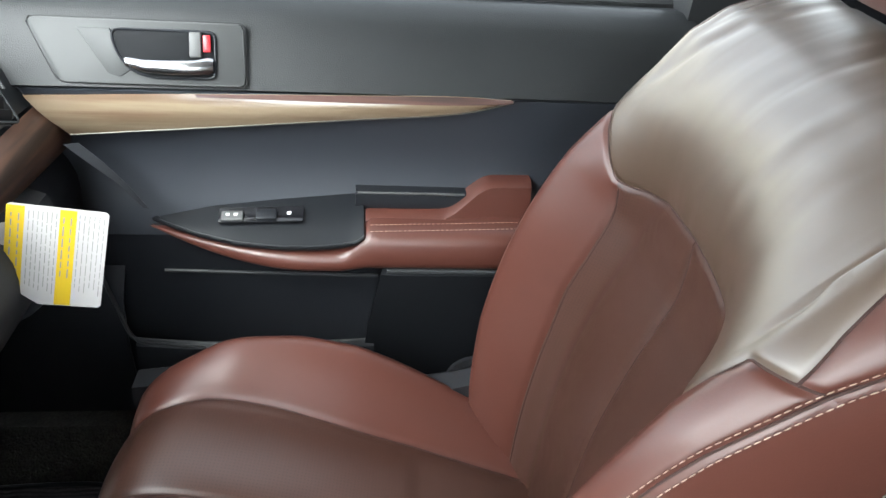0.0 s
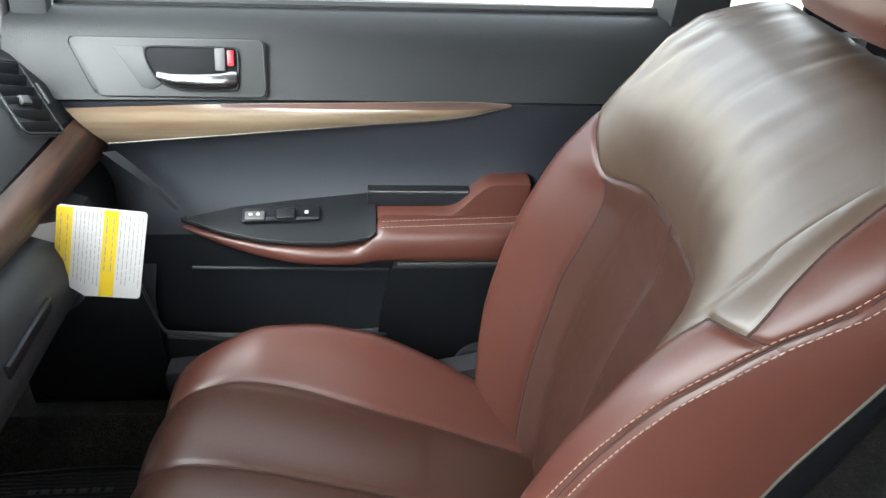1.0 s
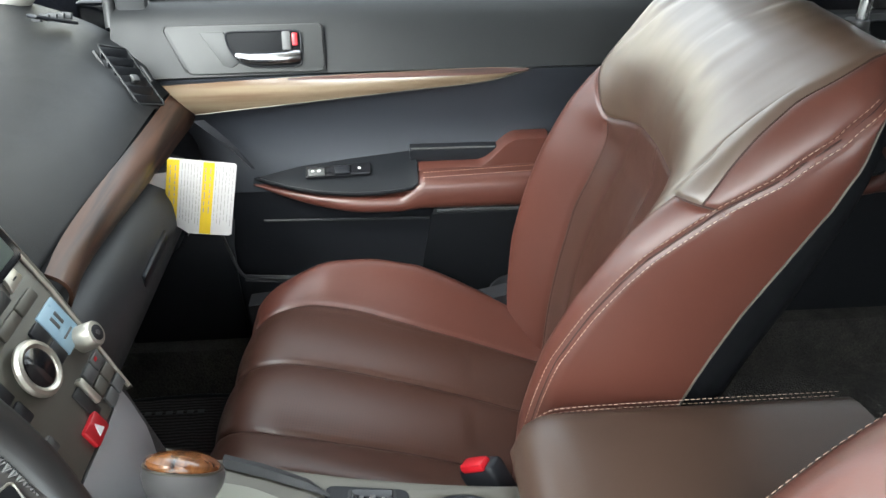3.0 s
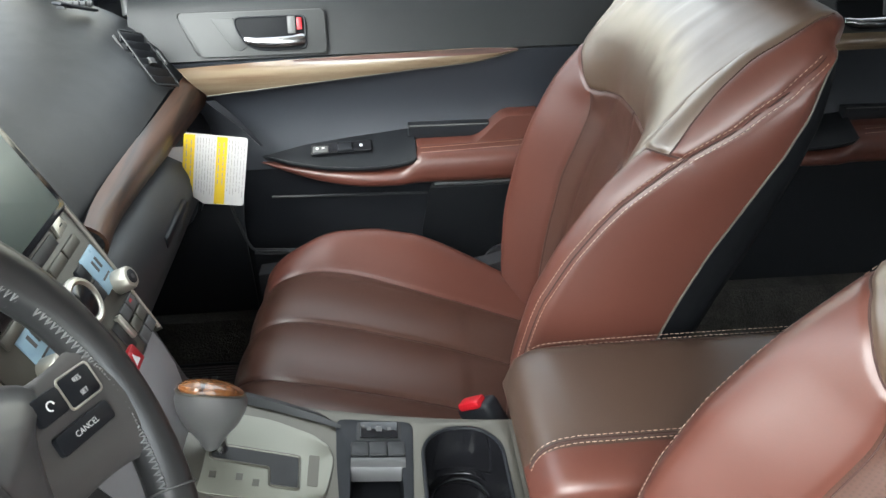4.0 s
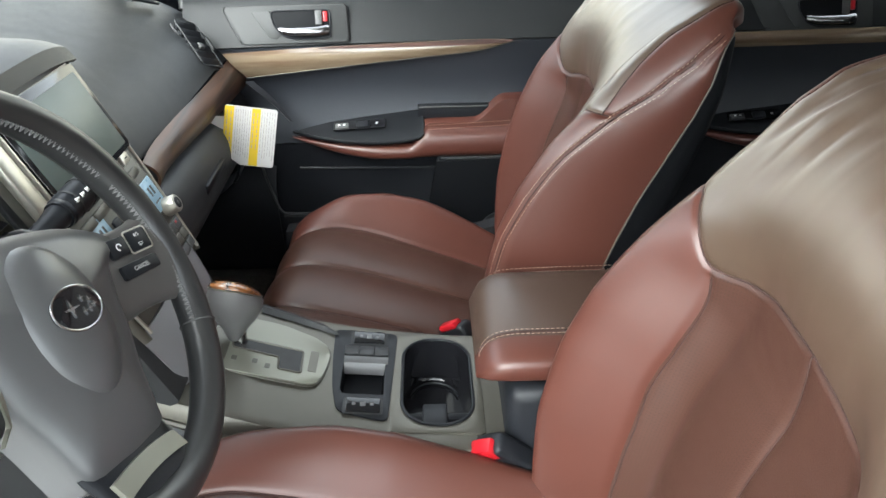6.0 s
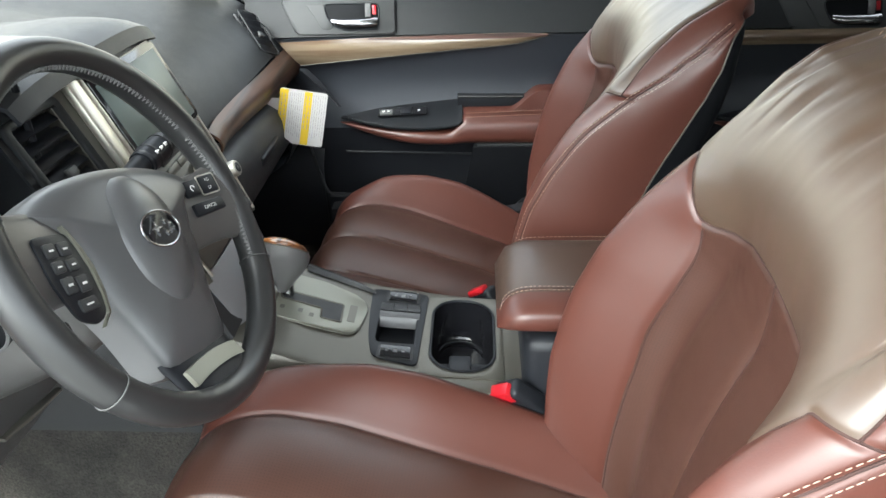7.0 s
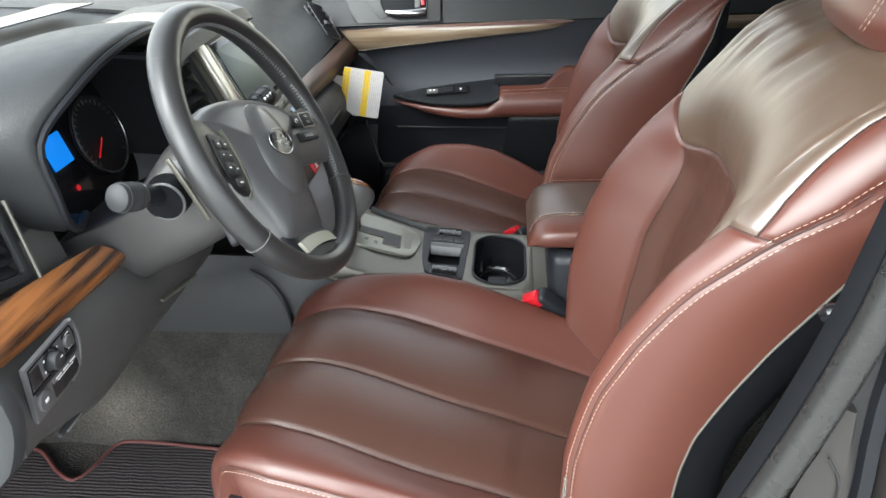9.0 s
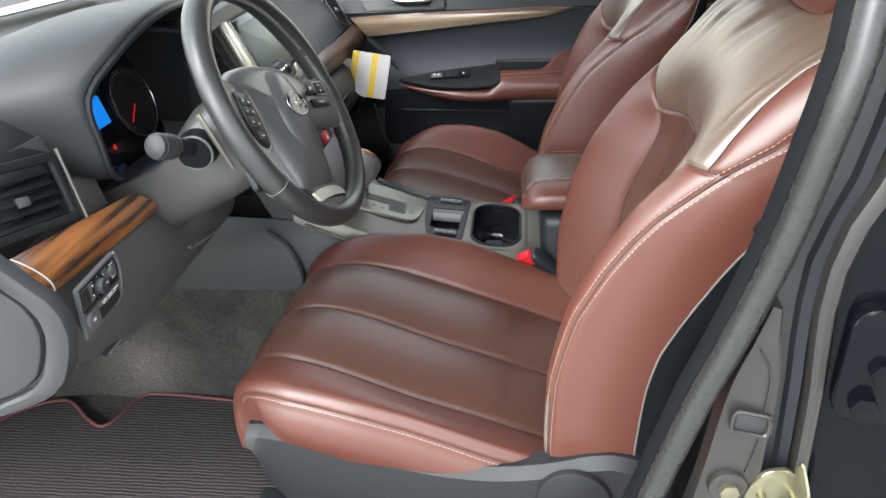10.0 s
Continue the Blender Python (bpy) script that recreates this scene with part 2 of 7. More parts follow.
# ---- mesh helpers ----
def mesh_of(verts, faces, smooth=True, uv=None):
    me = bpy.data.meshes.new("mesh")
    me.from_pydata([tuple(map(float, v)) for v in verts], [], faces)
    if smooth:
        me.polygons.foreach_set("use_smooth", [True] * len(me.polygons))
    if uv is not None:
        layer = me.uv_layers.new(name="UVMap")
        idx = np.empty(len(me.loops), dtype=np.int32)
        me.loops.foreach_get("vertex_index", idx)
        layer.data.foreach_set("uv", np.asarray(uv, dtype=np.float32)[idx].ravel())
    me.update()
    return me


def mesh_bm(bm, smooth=True):
    bmesh.ops.recalc_face_normals(bm, faces=bm.faces[:])
    me = bpy.data.meshes.new("mesh")
    bm.to_mesh(me)
    bm.free()
    if smooth:
        me.polygons.foreach_set("use_smooth", [True] * len(me.polygons))
        me.set_sharp_from_angle(angle=radians(38))
    return me


def thing(name, base, label, category, group="", kind=""):
    ob = new(name)
    ob.location = base
    ob["base"] = list(map(float, base))
    return tagged(ob, label, category, group, kind)


def part(name, me, material, parent, label=""):
    """Links a mesh, given in world places, as one part of a thing or of a part."""
    if isinstance(me, bmesh.types.BMesh):
        me = mesh_bm(me)
    base = parent
    while base.parent:
        base = base.parent
    off = Vector(base["base"]) if "base" in base else Vector()
    me.transform(Matrix.Translation(-off))
    ob = new(name, me)
    me.materials.append(material)
    ob.parent = parent
    if label:
        ob["label"] = label
    return ob


def solo(name, me, material, label, category, kind="", group=""):
    if isinstance(me, bmesh.types.BMesh):
        me = mesh_bm(me)
    ob = new(name, me)
    me.materials.append(material)
    return tagged(ob, label, category, group, kind)


def spline(pts, n):
    """n points along a smooth curve through pts, evenly spaced."""
    p = np.array(pts, float)
    q = np.vstack([2 * p[0] - p[1], p, 2 * p[-1] - p[-2]])
    out = []
    for i in range(len(p) - 1):
        a, b, c, d = q[i:i + 4]
        for t in np.linspace(0, 1, 24, endpoint=False):
            out.append(0.5 * (2 * b + (c - a) * t + (2 * a - 5 * b + 4 * c - d) * t * t + (3 * b - a - 3 * c + d) * t ** 3))
    out = np.array(out + [p[-1]])
    s = np.r_[0, np.cumsum(np.linalg.norm(np.diff(out, axis=0), axis=1))]
    return np.stack([np.interp(np.linspace(0, s[-1], n), s, out[:, k]) for k in range(p.shape[1])], -1)


def grid_faces(nr, nc, wrap=False):
    f = []
    for i in range(nr - 1):
        for j in range(nc if wrap else nc - 1):
            k = (j + 1) % nc
            f.append((i * nc + j, i * nc + k, (i + 1) * nc + k, (i + 1) * nc + j))
    return f


def sheet(G, thick=0.0, uv=None):
    """A mesh from a grid of points (rows x columns x 3), with thickness behind it if asked for."""
    G = np.asarray(G, float)
    nr, nc = G.shape[:2]
    me = mesh_of(G.reshape(-1, 3), grid_faces(nr, nc), uv=uv)
    if thick:
        bm = bmesh.new()
        bm.from_mesh(me)
        bmesh.ops.recalc_face_normals(bm, faces=bm.faces[:])
        bmesh.ops.solidify(bm, geom=bm.faces[:], thickness=thick)
        me = mesh_bm(bm)
    return me


def loft(sections, closed=True, caps=True):
    """A skin over rings of points."""
    S = np.asarray(sections, float)
    nr, nc = S.shape[:2]
    faces = grid_faces(nr, nc, closed)
    if caps and closed:
        faces += [tuple(range(nc))[::-1], tuple(range((nr - 1) * nc, nr * nc))]
    bm = bmesh.new()
    bm.from_mesh(mesh_of(S.reshape(-1, 3), faces))
    return mesh_bm(bm)


def tube(path, r, n=10, closed=False, squash=1.0):
    """A round bar along a path; r may be one radius or one for each point."""
    P = np.asarray(path, float)
    r = np.broadcast_to(r, len(P))
    rings, up = [], None
    for i in range(len(P)):
        d = P[(i + 1) % len(P)] - P[i - 1] if closed else P[min(i + 1, len(P) - 1)] - P[max(i - 1, 0)]
        d = d / (np.linalg.norm(d) + 1e-12)
        if up is None:
            up = np.cross(d, [0.13, 0.31, 0.94])
        up = up - d * (up @ d)
        up /= np.linalg.norm(up)
        w = np.cross(d, up)
        a = np.linspace(0, 2 * np.pi, n, endpoint=False)
        rings.append(P[i] + r[i] * (np.cos(a)[:, None] * up + squash * np.sin(a)[:, None] * w))
    if closed:
        rings.append(rings[0])
    return loft(rings, True, not closed)


def box(size, at=(0, 0, 0), turn=None, bevel=0.003, seg=2):
    """A block with rounded edges, at its middle; turn: a 3x3 matrix or Euler degrees."""
    bm = bmesh.new()
    bmesh.ops.create_cube(bm, size=1.0)
    bmesh.ops.scale(bm, vec=size, verts=bm.verts[:])
    if bevel:
        bmesh.ops.bevel(bm, geom=bm.edges[:], offset=min(bevel, min(size) * 0.45), segments=seg, profile=0.5, affect="EDGES")
    if turn is not None:
        m = turn if isinstance(turn, Matrix) else Euler([radians(a) for a in turn]).to_matrix()
        bmesh.ops.transform(bm, matrix=m.to_4x4(), verts=bm.verts[:])
    bmesh.ops.translate(bm, vec=at, verts=bm.verts[:])
    return mesh_bm(bm)


def plate(outline, depth, frame_m, bevel=0.002, hole=None, seg=2):
    """An outline (2D) raised by depth along the frame's z, edges rounded; hole: an inner outline with as many points as the outer one."""
    bm = bmesh.new()
    n = len(outline)
    if hole is None:
        low = [bm.verts.new((x, y, 0)) for x, y in outline]
        top = [bm.verts.new((x, y, depth)) for x, y in outline]
        bm.faces.new(low[::-1])
        cap = bm.faces.new(top)
        for i in range(n):
            bm.faces.new((low[i], low[(i + 1) % n], top[(i + 1) % n], top[i]))
        if bevel:
            bmesh.ops.bevel(bm, geom=list(cap.edges), offset=bevel, segments=seg, profile=0.5, affect="EDGES")
    else:
        rings = [[bm.verts.new((x, y, z)) for x, y in o] for o, z in ((outline, 0), (outline, depth), (hole, depth), (hole, 0))]
        for a, b in zip(rings, rings[1:] + rings[:1]):
            for i in range(n):
                bm.faces.new((a[i], a[(i + 1) % n], b[(i + 1) % n], b[i]))
        if bevel:
            tops = [e for e in bm.edges if all(abs(v.co.z - depth) < 1e-9 for v in e.verts) and len({rings[1].index(v) if v in rings[1] else -1 for v in e.verts}) and (all(v in rings[1] for v in e.verts) or all(v in rings[2] for v in e.verts))]
            bmesh.ops.bevel(bm, geom=tops, offset=bevel, segments=seg, profile=0.5, affect="EDGES")
    bmesh.ops.transform(bm, matrix=frame_m, verts=bm.verts[:])
    return mesh_bm(bm)


def rounded(w, h, r, n=5, cx=0.0, cy=0.0):
    """A rounded rectangle's outline."""
    out = []
    for sx, sy, a0 in ((1, 1, 0), (-1, 1, 90), (-1, -1, 180), (1, -1, 270)):
        for k in range(n + 1):
            a = radians(a0 + 90 * k / n)
            out.append((cx + sx * (w / 2 - r) + r * math.cos(a), cy + sy * (h / 2 - r) + r * math.sin(a)))
    return out


def soft_poly(pts, r=0.006, n=4):
    """An outline with its corners rounded off."""
    out, k = [], len(pts)
    for i in range(k):
        p, a, b = [np.array(pts[j % k], float) for j in (i, i - 1, i + 1)]
        u, v = a - p, b - p
        du, dv = min(r, np.linalg.norm(u) * 0.45), min(r, np.linalg.norm(v) * 0.45)
        a, b = p + u / np.linalg.norm(u) * du, p + v / np.linalg.norm(v) * dv
        for f in np.linspace(0, 1, n):
            out.append(tuple(a * (1 - f) ** 2 + 2 * p * f * (1 - f) + b * f * f))
    return out


def circle(r, n=32, cx=0.0, cy=0.0):
    return [(cx + r * math.cos(2 * math.pi * k / n), cy + r * math.sin(2 * math.pi * k / n)) for k in range(n)]


def plane_at(o, xdir, ydir):
    """A frame with its origin at o, its x along xdir and its y nearly along ydir."""
    x = Vector(xdir).normalized()
    z = x.cross(Vector(ydir)).normalized()
    y = z.cross(x)
    m = Matrix((x, y, z)).transposed().to_4x4()
    m.translation = o
    return m


def join(meshes):
    bm = bmesh.new()
    for me in meshes:
        bm.from_mesh(me)
    me = bpy.data.meshes.new("mesh")
    bm.to_mesh(me)
    bm.free()
    me.polygons.foreach_set("use_smooth", [True] * len(me.polygons))
    return me


def stitches(path, normals=None, length=0.0044, gap=0.0020, r=0.00050, lift=0.0004):
    """Single short threads along a path, slightly proud of the leather."""
    P = np.asarray(path, float)
    N = np.zeros_like(P) if normals is None else np.asarray(normals, float)
    s = np.r_[0, np.cumsum(np.linalg.norm(np.diff(P, axis=0), axis=1))]
    verts, faces = [], []
    pos = 0.0
    while pos + length < s[-1]:
        at = [np.array([np.interp(pos + f * length, s, (P + N * lift)[:, k]) for k in range(3)]) for f in (0, 0.5, 1)]
        d = at[2] - at[0]
        d /= np.linalg.norm(d) + 1e-12
        u = np.cross(d, [0.3, 0.5, 0.81])
        u /= np.linalg.norm(u)
        w = np.cross(d, u)
        b = len(verts)
        for c, k in zip(at, (0.6, 1.0, 0.6)):
            for q in range(5):
                a = 2 * math.pi * q / 5
                verts.append(c + r * k * (math.cos(a) * u + math.sin(a) * w))
        for i in range(2):
            for q in range(5):
                faces.append((b + 5 * i + q, b + 5 * i + (q + 1) % 5, b + 5 * (i + 1) + (q + 1) % 5, b + 5 * (i + 1) + q))
        faces += [tuple(b + q for q in range(5))[::-1], tuple(b + 10 + q for q in range(5))]
        pos += length + gap
    return mesh_of(verts, faces)


def lettering(body, size, m):
    """A word in the built-in font as a mesh, centred on the frame m."""
    cu = bpy.data.curves.new("word", "FONT")
    cu.body, cu.size, cu.align_x, cu.align_y = body, size, "CENTER", "CENTER"
    ob = bpy.data.objects.new("word", cu)
    me = bpy.data.meshes.new_from_object(ob)
    bpy.data.objects.remove(ob)
    me.transform(m)
    return me


def smooth01(x):
    x = np.clip(x, 0, 1)
    return x * x * (3 - 2 * x)


# ---- car shell, floor and surroundings ----
ground = solo("ground", sheet([[(-40, -40, -0.36), (40, -40, -0.36)], [(-40, 40, -0.36), (40, 40, -0.36)]]), CONCRETE, "pale weathered concrete ground beside the parked car", "ground", "structure")

outside = solo("wall_outside", box((22, 0.2, 2.3), (1.0, 4.6, 0.79), None, 0.02), RENDER_WALL, "pale cream rendered wall beyond the passenger window", "wall", "structure")

# floor pan: side sill, footwell, tunnel; it rises to the toe board in front
def floor_z(x, y):
    toe = 0.80 * max(0.0, -0.74 - x) ** 1.1
    tun = 0.26 * float(smooth01((0.150 - abs(y)) / 0.030))
    rest = 0.014 * math.exp(-((x + 0.56) / 0.09) ** 2) * float(smooth01((0.27 + y) / 0.12)) * float(smooth01(-y / 0.1))
    sill = 0.09 * float(smooth01((abs(y) - 0.66) / 0.05))
    return -0.005 + toe + tun + sill + rest


fx, fy = np.linspace(-1.05, 1.9, 90), np.linspace(-0.74, 0.80, 70)
floor = solo("floor", sheet([[(x, y, floor_z(x, y)) for y in fy] for x in fx], 0.01), CARPET, "worn charcoal carpet on the car floor", "carpet", "structure")

# roof with headliner, and the firewall, tail and side walls that close the cabin
roof = solo("ceiling", sheet([[(x, y, 1.16 + 0.05 * (1 - ((x - 0.9) / 1.2) ** 2) - 0.05 * (y / 0.62) ** 2) for y in np.linspace(-0.62, 0.62, 16)] for x in np.linspace(-0.12, 2.2, 20)], 0.04), HEADLINER, "light grey cloth headliner under the car roof", "ceiling", "structure")
firewall = solo("wall_front", box((0.04, 1.6, 0.95), (-1.06, 0, 0.30), None, 0.005), PLASTIC_DARK, "black firewall behind the dashboard", "wall", "structure")
tail = solo("wall_rear", box((0.04, 1.6, 1.55), (2.2, 0, 0.44), None, 0.005), PLASTIC_DARK, "black rear end of the cabin", "wall", "structure")
side_r = solo("wall_right", box((3.3, 0.03, 1.1), (0.57, 0.93, 0.17), None, 0.005), PAINT, "black painted right body side", "wall", "structure")
side_l = solo("wall_left", box((1.35, 0.03, 1.05), (1.5, -0.90, 0.17), None, 0.005), PAINT, "black painted left rear body side", "wall", "structure")
for nm, a, b, r in (("pillar_right_front", (-0.42, 0.80, 0.72), (0.12, 0.62, 1.16), 0.045), ("pillar_left_front", (-0.62, -0.80, 0.76), (0.12, -0.62, 1.17), 0.035),
                    ("pillar_right_rear", (1.55, 0.82, 0.72), (1.75, 0.62, 1.16), 0.06), ("pillar_left_rear", (1.55, -0.82, 0.72), (1.75, -0.62, 1.16), 0.06)):
    solo(nm, tube(spline([a, [(p + q) / 2 + 0.01 for p, q in zip(a, b)], b], 12), r, 12), HEADLINER, "light grey trimmed roof pillar", "pillar", "structure")
for nm, y in (("roof_rail_right", 0.62), ("roof_rail_left", -0.62)):
    solo(nm, tube([(0.05, y, 1.15), (0.6, y, 1.19), (1.3, y, 1.19), (2.2, y, 1.12)], 0.035, 10), HEADLINER, "light grey roof side rail", "rail", "structure")

for nm, y in (("quarter_right", 0.80), ("quarter_left", -0.80)):
    solo(nm, box((0.66, 0.03, 0.50), (1.90, y, 0.94), (-18 if y > 0 else 18, 0, 0), 0.01), PLASTIC, "charcoal trimmed rear quarter of the cabin", "wall", "structure")

for nm, y in (("window_right_rear", 0.79), ("window_left_rear", -0.79)):
    solo(nm, box((0.74, 0.006, 0.46), (1.18, y * 0.93, 0.95), (-19 if y > 0 else 19, 0, 0), 0.002), GLOSS_BLACK, "dark privacy glass rear side window", "window", "structure")

# ---- driver's floor mat ----
def floor_mat(pts, name, label, rim):
    base = thing(name, (pts[0][0], pts[0][1], 0.0), label, "floor mat")
    n = len(pts)
    m = Matrix.Translation((0, 0, 0.004))
    part("mat_body", plate(pts, 0.010, m, 0.003), RIB, base)
    loop = [(x, y, 0.013) for x, y in pts]
    part("edge_binding", tube(loop, 0.0045, 8, True), rim, base, "dark red stitched binding")
    return base


RIB, _rn, _rl, _rb = principled("ribbed black carpet", (0.030, 0.027, 0.027), 0.95)
_co = _rn.new("ShaderNodeTexCoord")
_wv = node(_rn, "ShaderNodeTexWave", Scale=40.0, Distortion=3.0, Detail=3.0)
_wv.bands_direction = "Y"
_rl.new(_co.outputs["Object"], _wv.inputs["Vector"])
_no = node(_rn, "ShaderNodeTexNoise", Scale=260.0, Detail=2.0)
_rl.new(_co.outputs["Object"], _no.inputs["Vector"])
_ml = _rn.new("ShaderNodeMath")
_ml.operation = "MULTIPLY"
_rl.new(_wv.outputs["Fac"], _ml.inputs[0])
_rl.new(_no.outputs["Fac"], _ml.inputs[1])
_mx = _rn.new("ShaderNodeMix")
_mx.data_type = "RGBA"
_mx.inputs["A"].default_value, _mx.inputs["B"].default_value = (0.018, 0.015, 0.016, 1), (0.090, 0.072, 0.073, 1)
_rl.new(_ml.outputs["Value"], _mx.inputs["Factor"])
_rl.new(_mx.outputs["Result"], _rb.inputs["Base Color"])
_bp = node(_rn, "ShaderNodeBump", Strength=1.0, Distance=0.003)
_rl.new(_ml.outputs["Value"], _bp.inputs["Height"])
_rl.new(_bp.outputs["Normal"], _rb.inputs["Normal"])
RIM_RED = surface("dark red binding", (0.12, 0.036, 0.032), 0.7, 0, 0.2, 60, 900, 0.5)

mat_line = [tuple(p) for p in spline([(-0.75, -0.30), (-0.72, -0.234), (-0.631, -0.188), (-0.551, -0.244), (-0.508, -0.262), (-0.486, -0.222), (-0.470, -0.166), (-0.43, -0.158), (-0.37, -0.161), (-0.242, -0.173), (-0.10, -0.18)], 56)]
mat_line += [tuple(p) for p in spline([(-0.02, -0.22), (0.0, -0.40), (-0.02, -0.60), (-0.12, -0.64), (-0.4, -0.63), (-0.62, -0.58), (-0.72, -0.45)], 24)]
driver_mat = floor_mat(mat_line, "floor_mat", "ribbed black carpet floor mat with dark red edge binding", RIM_RED)
mat_line_p = [(-0.72, 0.22), (-0.70, 0.60), (-0.45, 0.64), (-0.05, 0.64), (0.0, 0.40), (-0.03, 0.20), (-0.4, 0.18)]
pass_mat = floor_mat([tuple(p) for p in spline(mat_line_p + mat_line_p[:1], 50)[:-1]], "floor_mat", "ribbed black carpet floor mat with a pale woven mark", PLASTIC_DARK)
for k in range(7):
    part("woven_mark", box((0.012, 0.010, 0.0015), (-0.275 + 0.0195 * k, 0.613, 0.0155), None, 0.0004), PLASTIC_GREY, pass_mat)


# ---- front seats ----
def interp(x, table):
    t = np.array(table, float)
    return np.interp(x, t[:, 0], t[:, 1])


def spaced(*pieces):
    """Column places: (start, end, count) pieces, end left out but for the last."""
    out = []
    for a, b, n in pieces:
        out += list(np.linspace(a, b, n, endpoint=False))
    return out + [pieces[-1][1]]


def cross_part(q, e, crest, corner, h, drop, ymax, a0):
    """Half of a cross-section. q: 0..1 middle to seam, 1..2 seam to crest, 2..3 round the corner, 3..4 down the side.
    Gives the way out and the height over the middle line. a0: where the bolster begins to rise."""
    if q <= 2:
        y = q * e if q <= 1 else e + (q - 1) * (crest - e)
        f = max(0.0, (y - a0) / (crest - a0))
        return y, h * float(smooth01(f * 0.90) / smooth01(0.90))
    if q <= 3:
        a = (q - 2) * math.pi / 2
        return crest + corner * math.sin(a), h - corner * (1 - math.cos(a))
    f = q - 3
    return crest + corner + ymax * math.sin(f * math.pi) * 0.6, h - corner - f * drop


COLS_HALF = [0, 0.012, 0.03] + [0.06 + 0.03 * k for k in range(30)] + [0.96, 0.985, 1.0, 1.015, 1.04, 1.1, 1.2, 1.3, 1.4, 1.5, 1.6, 1.7, 1.8, 1.9,
             2.0, 2.1, 2.2, 2.3, 2.38, 2.44, 2.5, 2.56, 2.62, 2.68, 2.74, 2.8, 2.86, 2.92, 3.0, 3.06, 3.12, 3.18, 3.25, 3.4, 3.55, 3.7, 3.85, 3.95, 4.0]


def skin(rows, half, seam_depth=0.0035):
    """The grid of a padded skin. rows: (point, up normal, seam, crest, corner, height, drop, bulge, breadth, y scale)."""
    qs = [-q for q in half[::-1]][:-1] + half
    G = np.zeros((len(rows), len(qs), 3))
    for i, (c, nrm, e, crest, corner, h, drop, bulge, ws, mid, a0) in enumerate(rows):
        for j, q in enumerate(qs):
            hq = h if q > 0 else 0.30 * h
            y, d = cross_part(abs(q), e, crest, corner, hq, drop - h + hq, bulge, a0)
            g = math.exp(-((abs(q) - 1) / 0.03) ** 2) * seam_depth
            if mid:
                g += mid * math.exp(-(q / 0.03) ** 2) * seam_depth * 0.8
                d += 0.006 * mid * math.sin(min(1.0, abs(q)) * math.pi) ** 0.8
            G[i, j] = c + np.array([0, math.copysign(y, q) * ws, 0]) + (d - g) * nrm
    return G, qs


def split(G, keep, metres):
    """The faces of a grid whose cell is kept, as a mesh with UV in metres."""
    nr, nc = G.shape[:2]
    used, verts, uvs, faces = {}, [], [], []
    for i in range(nr - 1):
        for j in range(nc - 1):
            if not keep(i, j):
                continue
            f = []
            for a, b in ((i, j), (i, j + 1), (i + 1, j + 1), (i + 1, j)):
                if (a, b) not in used:
                    used[(a, b)] = len(verts)
                    verts.append(G[a, b])
                    uvs.append(metres[a, b])
                f.append(used[(a, b)])
            faces.append(f)
    return mesh_of(verts, faces, uv=uvs)


def metres_of(G):
    u = np.concatenate([np.zeros((G.shape[0], 1)), np.cumsum(np.linalg.norm(np.diff(G, axis=1), axis=2), axis=1)], 1)
    u -= u[:, u.shape[1] // 2][:, None]
    v = np.concatenate([np.zeros((1, G.shape[1])), np.cumsum(np.linalg.norm(np.diff(G, axis=0), axis=2), axis=0)], 0)
    v = np.repeat(v[:, v.shape[1] // 2][:, None], G.shape[1], 1)
    return np.stack([u, v], -1)


def along(G, i0, i1, qs, q):
    """The line of a skin at column place q, with outward normals."""
    pts, nrm = [], []
    for i in range(i0, i1):
        v = q[i] if hasattr(q, "__len__") else q
        j = int(np.searchsorted(qs, v)) - 1
        j = min(max(j, 0), len(qs) - 2)
        f = (v - qs[j]) / (qs[j + 1] - qs[j])
        p = G[i, j] * (1 - f) + G[i, j + 1] * f
        du = G[i, j + 1] - G[i, j]
        dv = G[min(i + 1, len(G) - 1), j] - G[max(i - 1, 0), j]
        n = np.cross(du, dv)
        n /= np.linalg.norm(n) + 1e-12
        pts.append(p)
        nrm.append(n)
    return np.array(pts), np.array(nrm)


BACK_LINE = [(0.492, 0.20), (0.494, 0.28), (0.498, 0.36), (0.507, 0.44), (0.524, 0.52), (0.546, 0.595), (0.572, 0.66), (0.604, 0.735), (0.640, 0.797), (0.668, 0.834), (0.688, 0.847), (0.704, 0.842), (0.714, 0.822)]
CUSH_LINE = [(-0.078, 0.235), (-0.082, 0.275), (-0.078, 0.315), (-0.062, 0.350), (-0.030, 0.371), (0.02, 0.376), (0.10, 0.362), (0.20, 0.335), (0.30, 0.304), (0.40, 0.268), (0.50, 0.232)]
BACK_E = [(0.20, 0.158), (0.34, 0.154), (0.45, 0.151), (0.55, 0.153), (0.62, 0.160), (0.70, 0.165), (0.85, 0.165)]
BACK_H = [(0.20, 0.10), (0.30, 0.118), (0.41, 0.125), (0.50, 0.122), (0.56, 0.112), (0.63, 0.094), (0.68, 0.076), (0.72, 0.060), (0.76, 0.046), (0.80, 0.030), (0.83, 0.015), (0.85, 0.006), (0.9, 0.0)]
FAR_DRIVER = [(0.20, 0.10), (0.30, 0.118), (0.41, 0.125), (0.50, 0.122), (0.56, 0.112), (0.63, 0.090), (0.70, 0.066), (0.74, 0.055), (0.78, 0.048), (0.81, 0.037), (0.83, 0.021), (0.85, 0.008), (0.9, 0.0)]
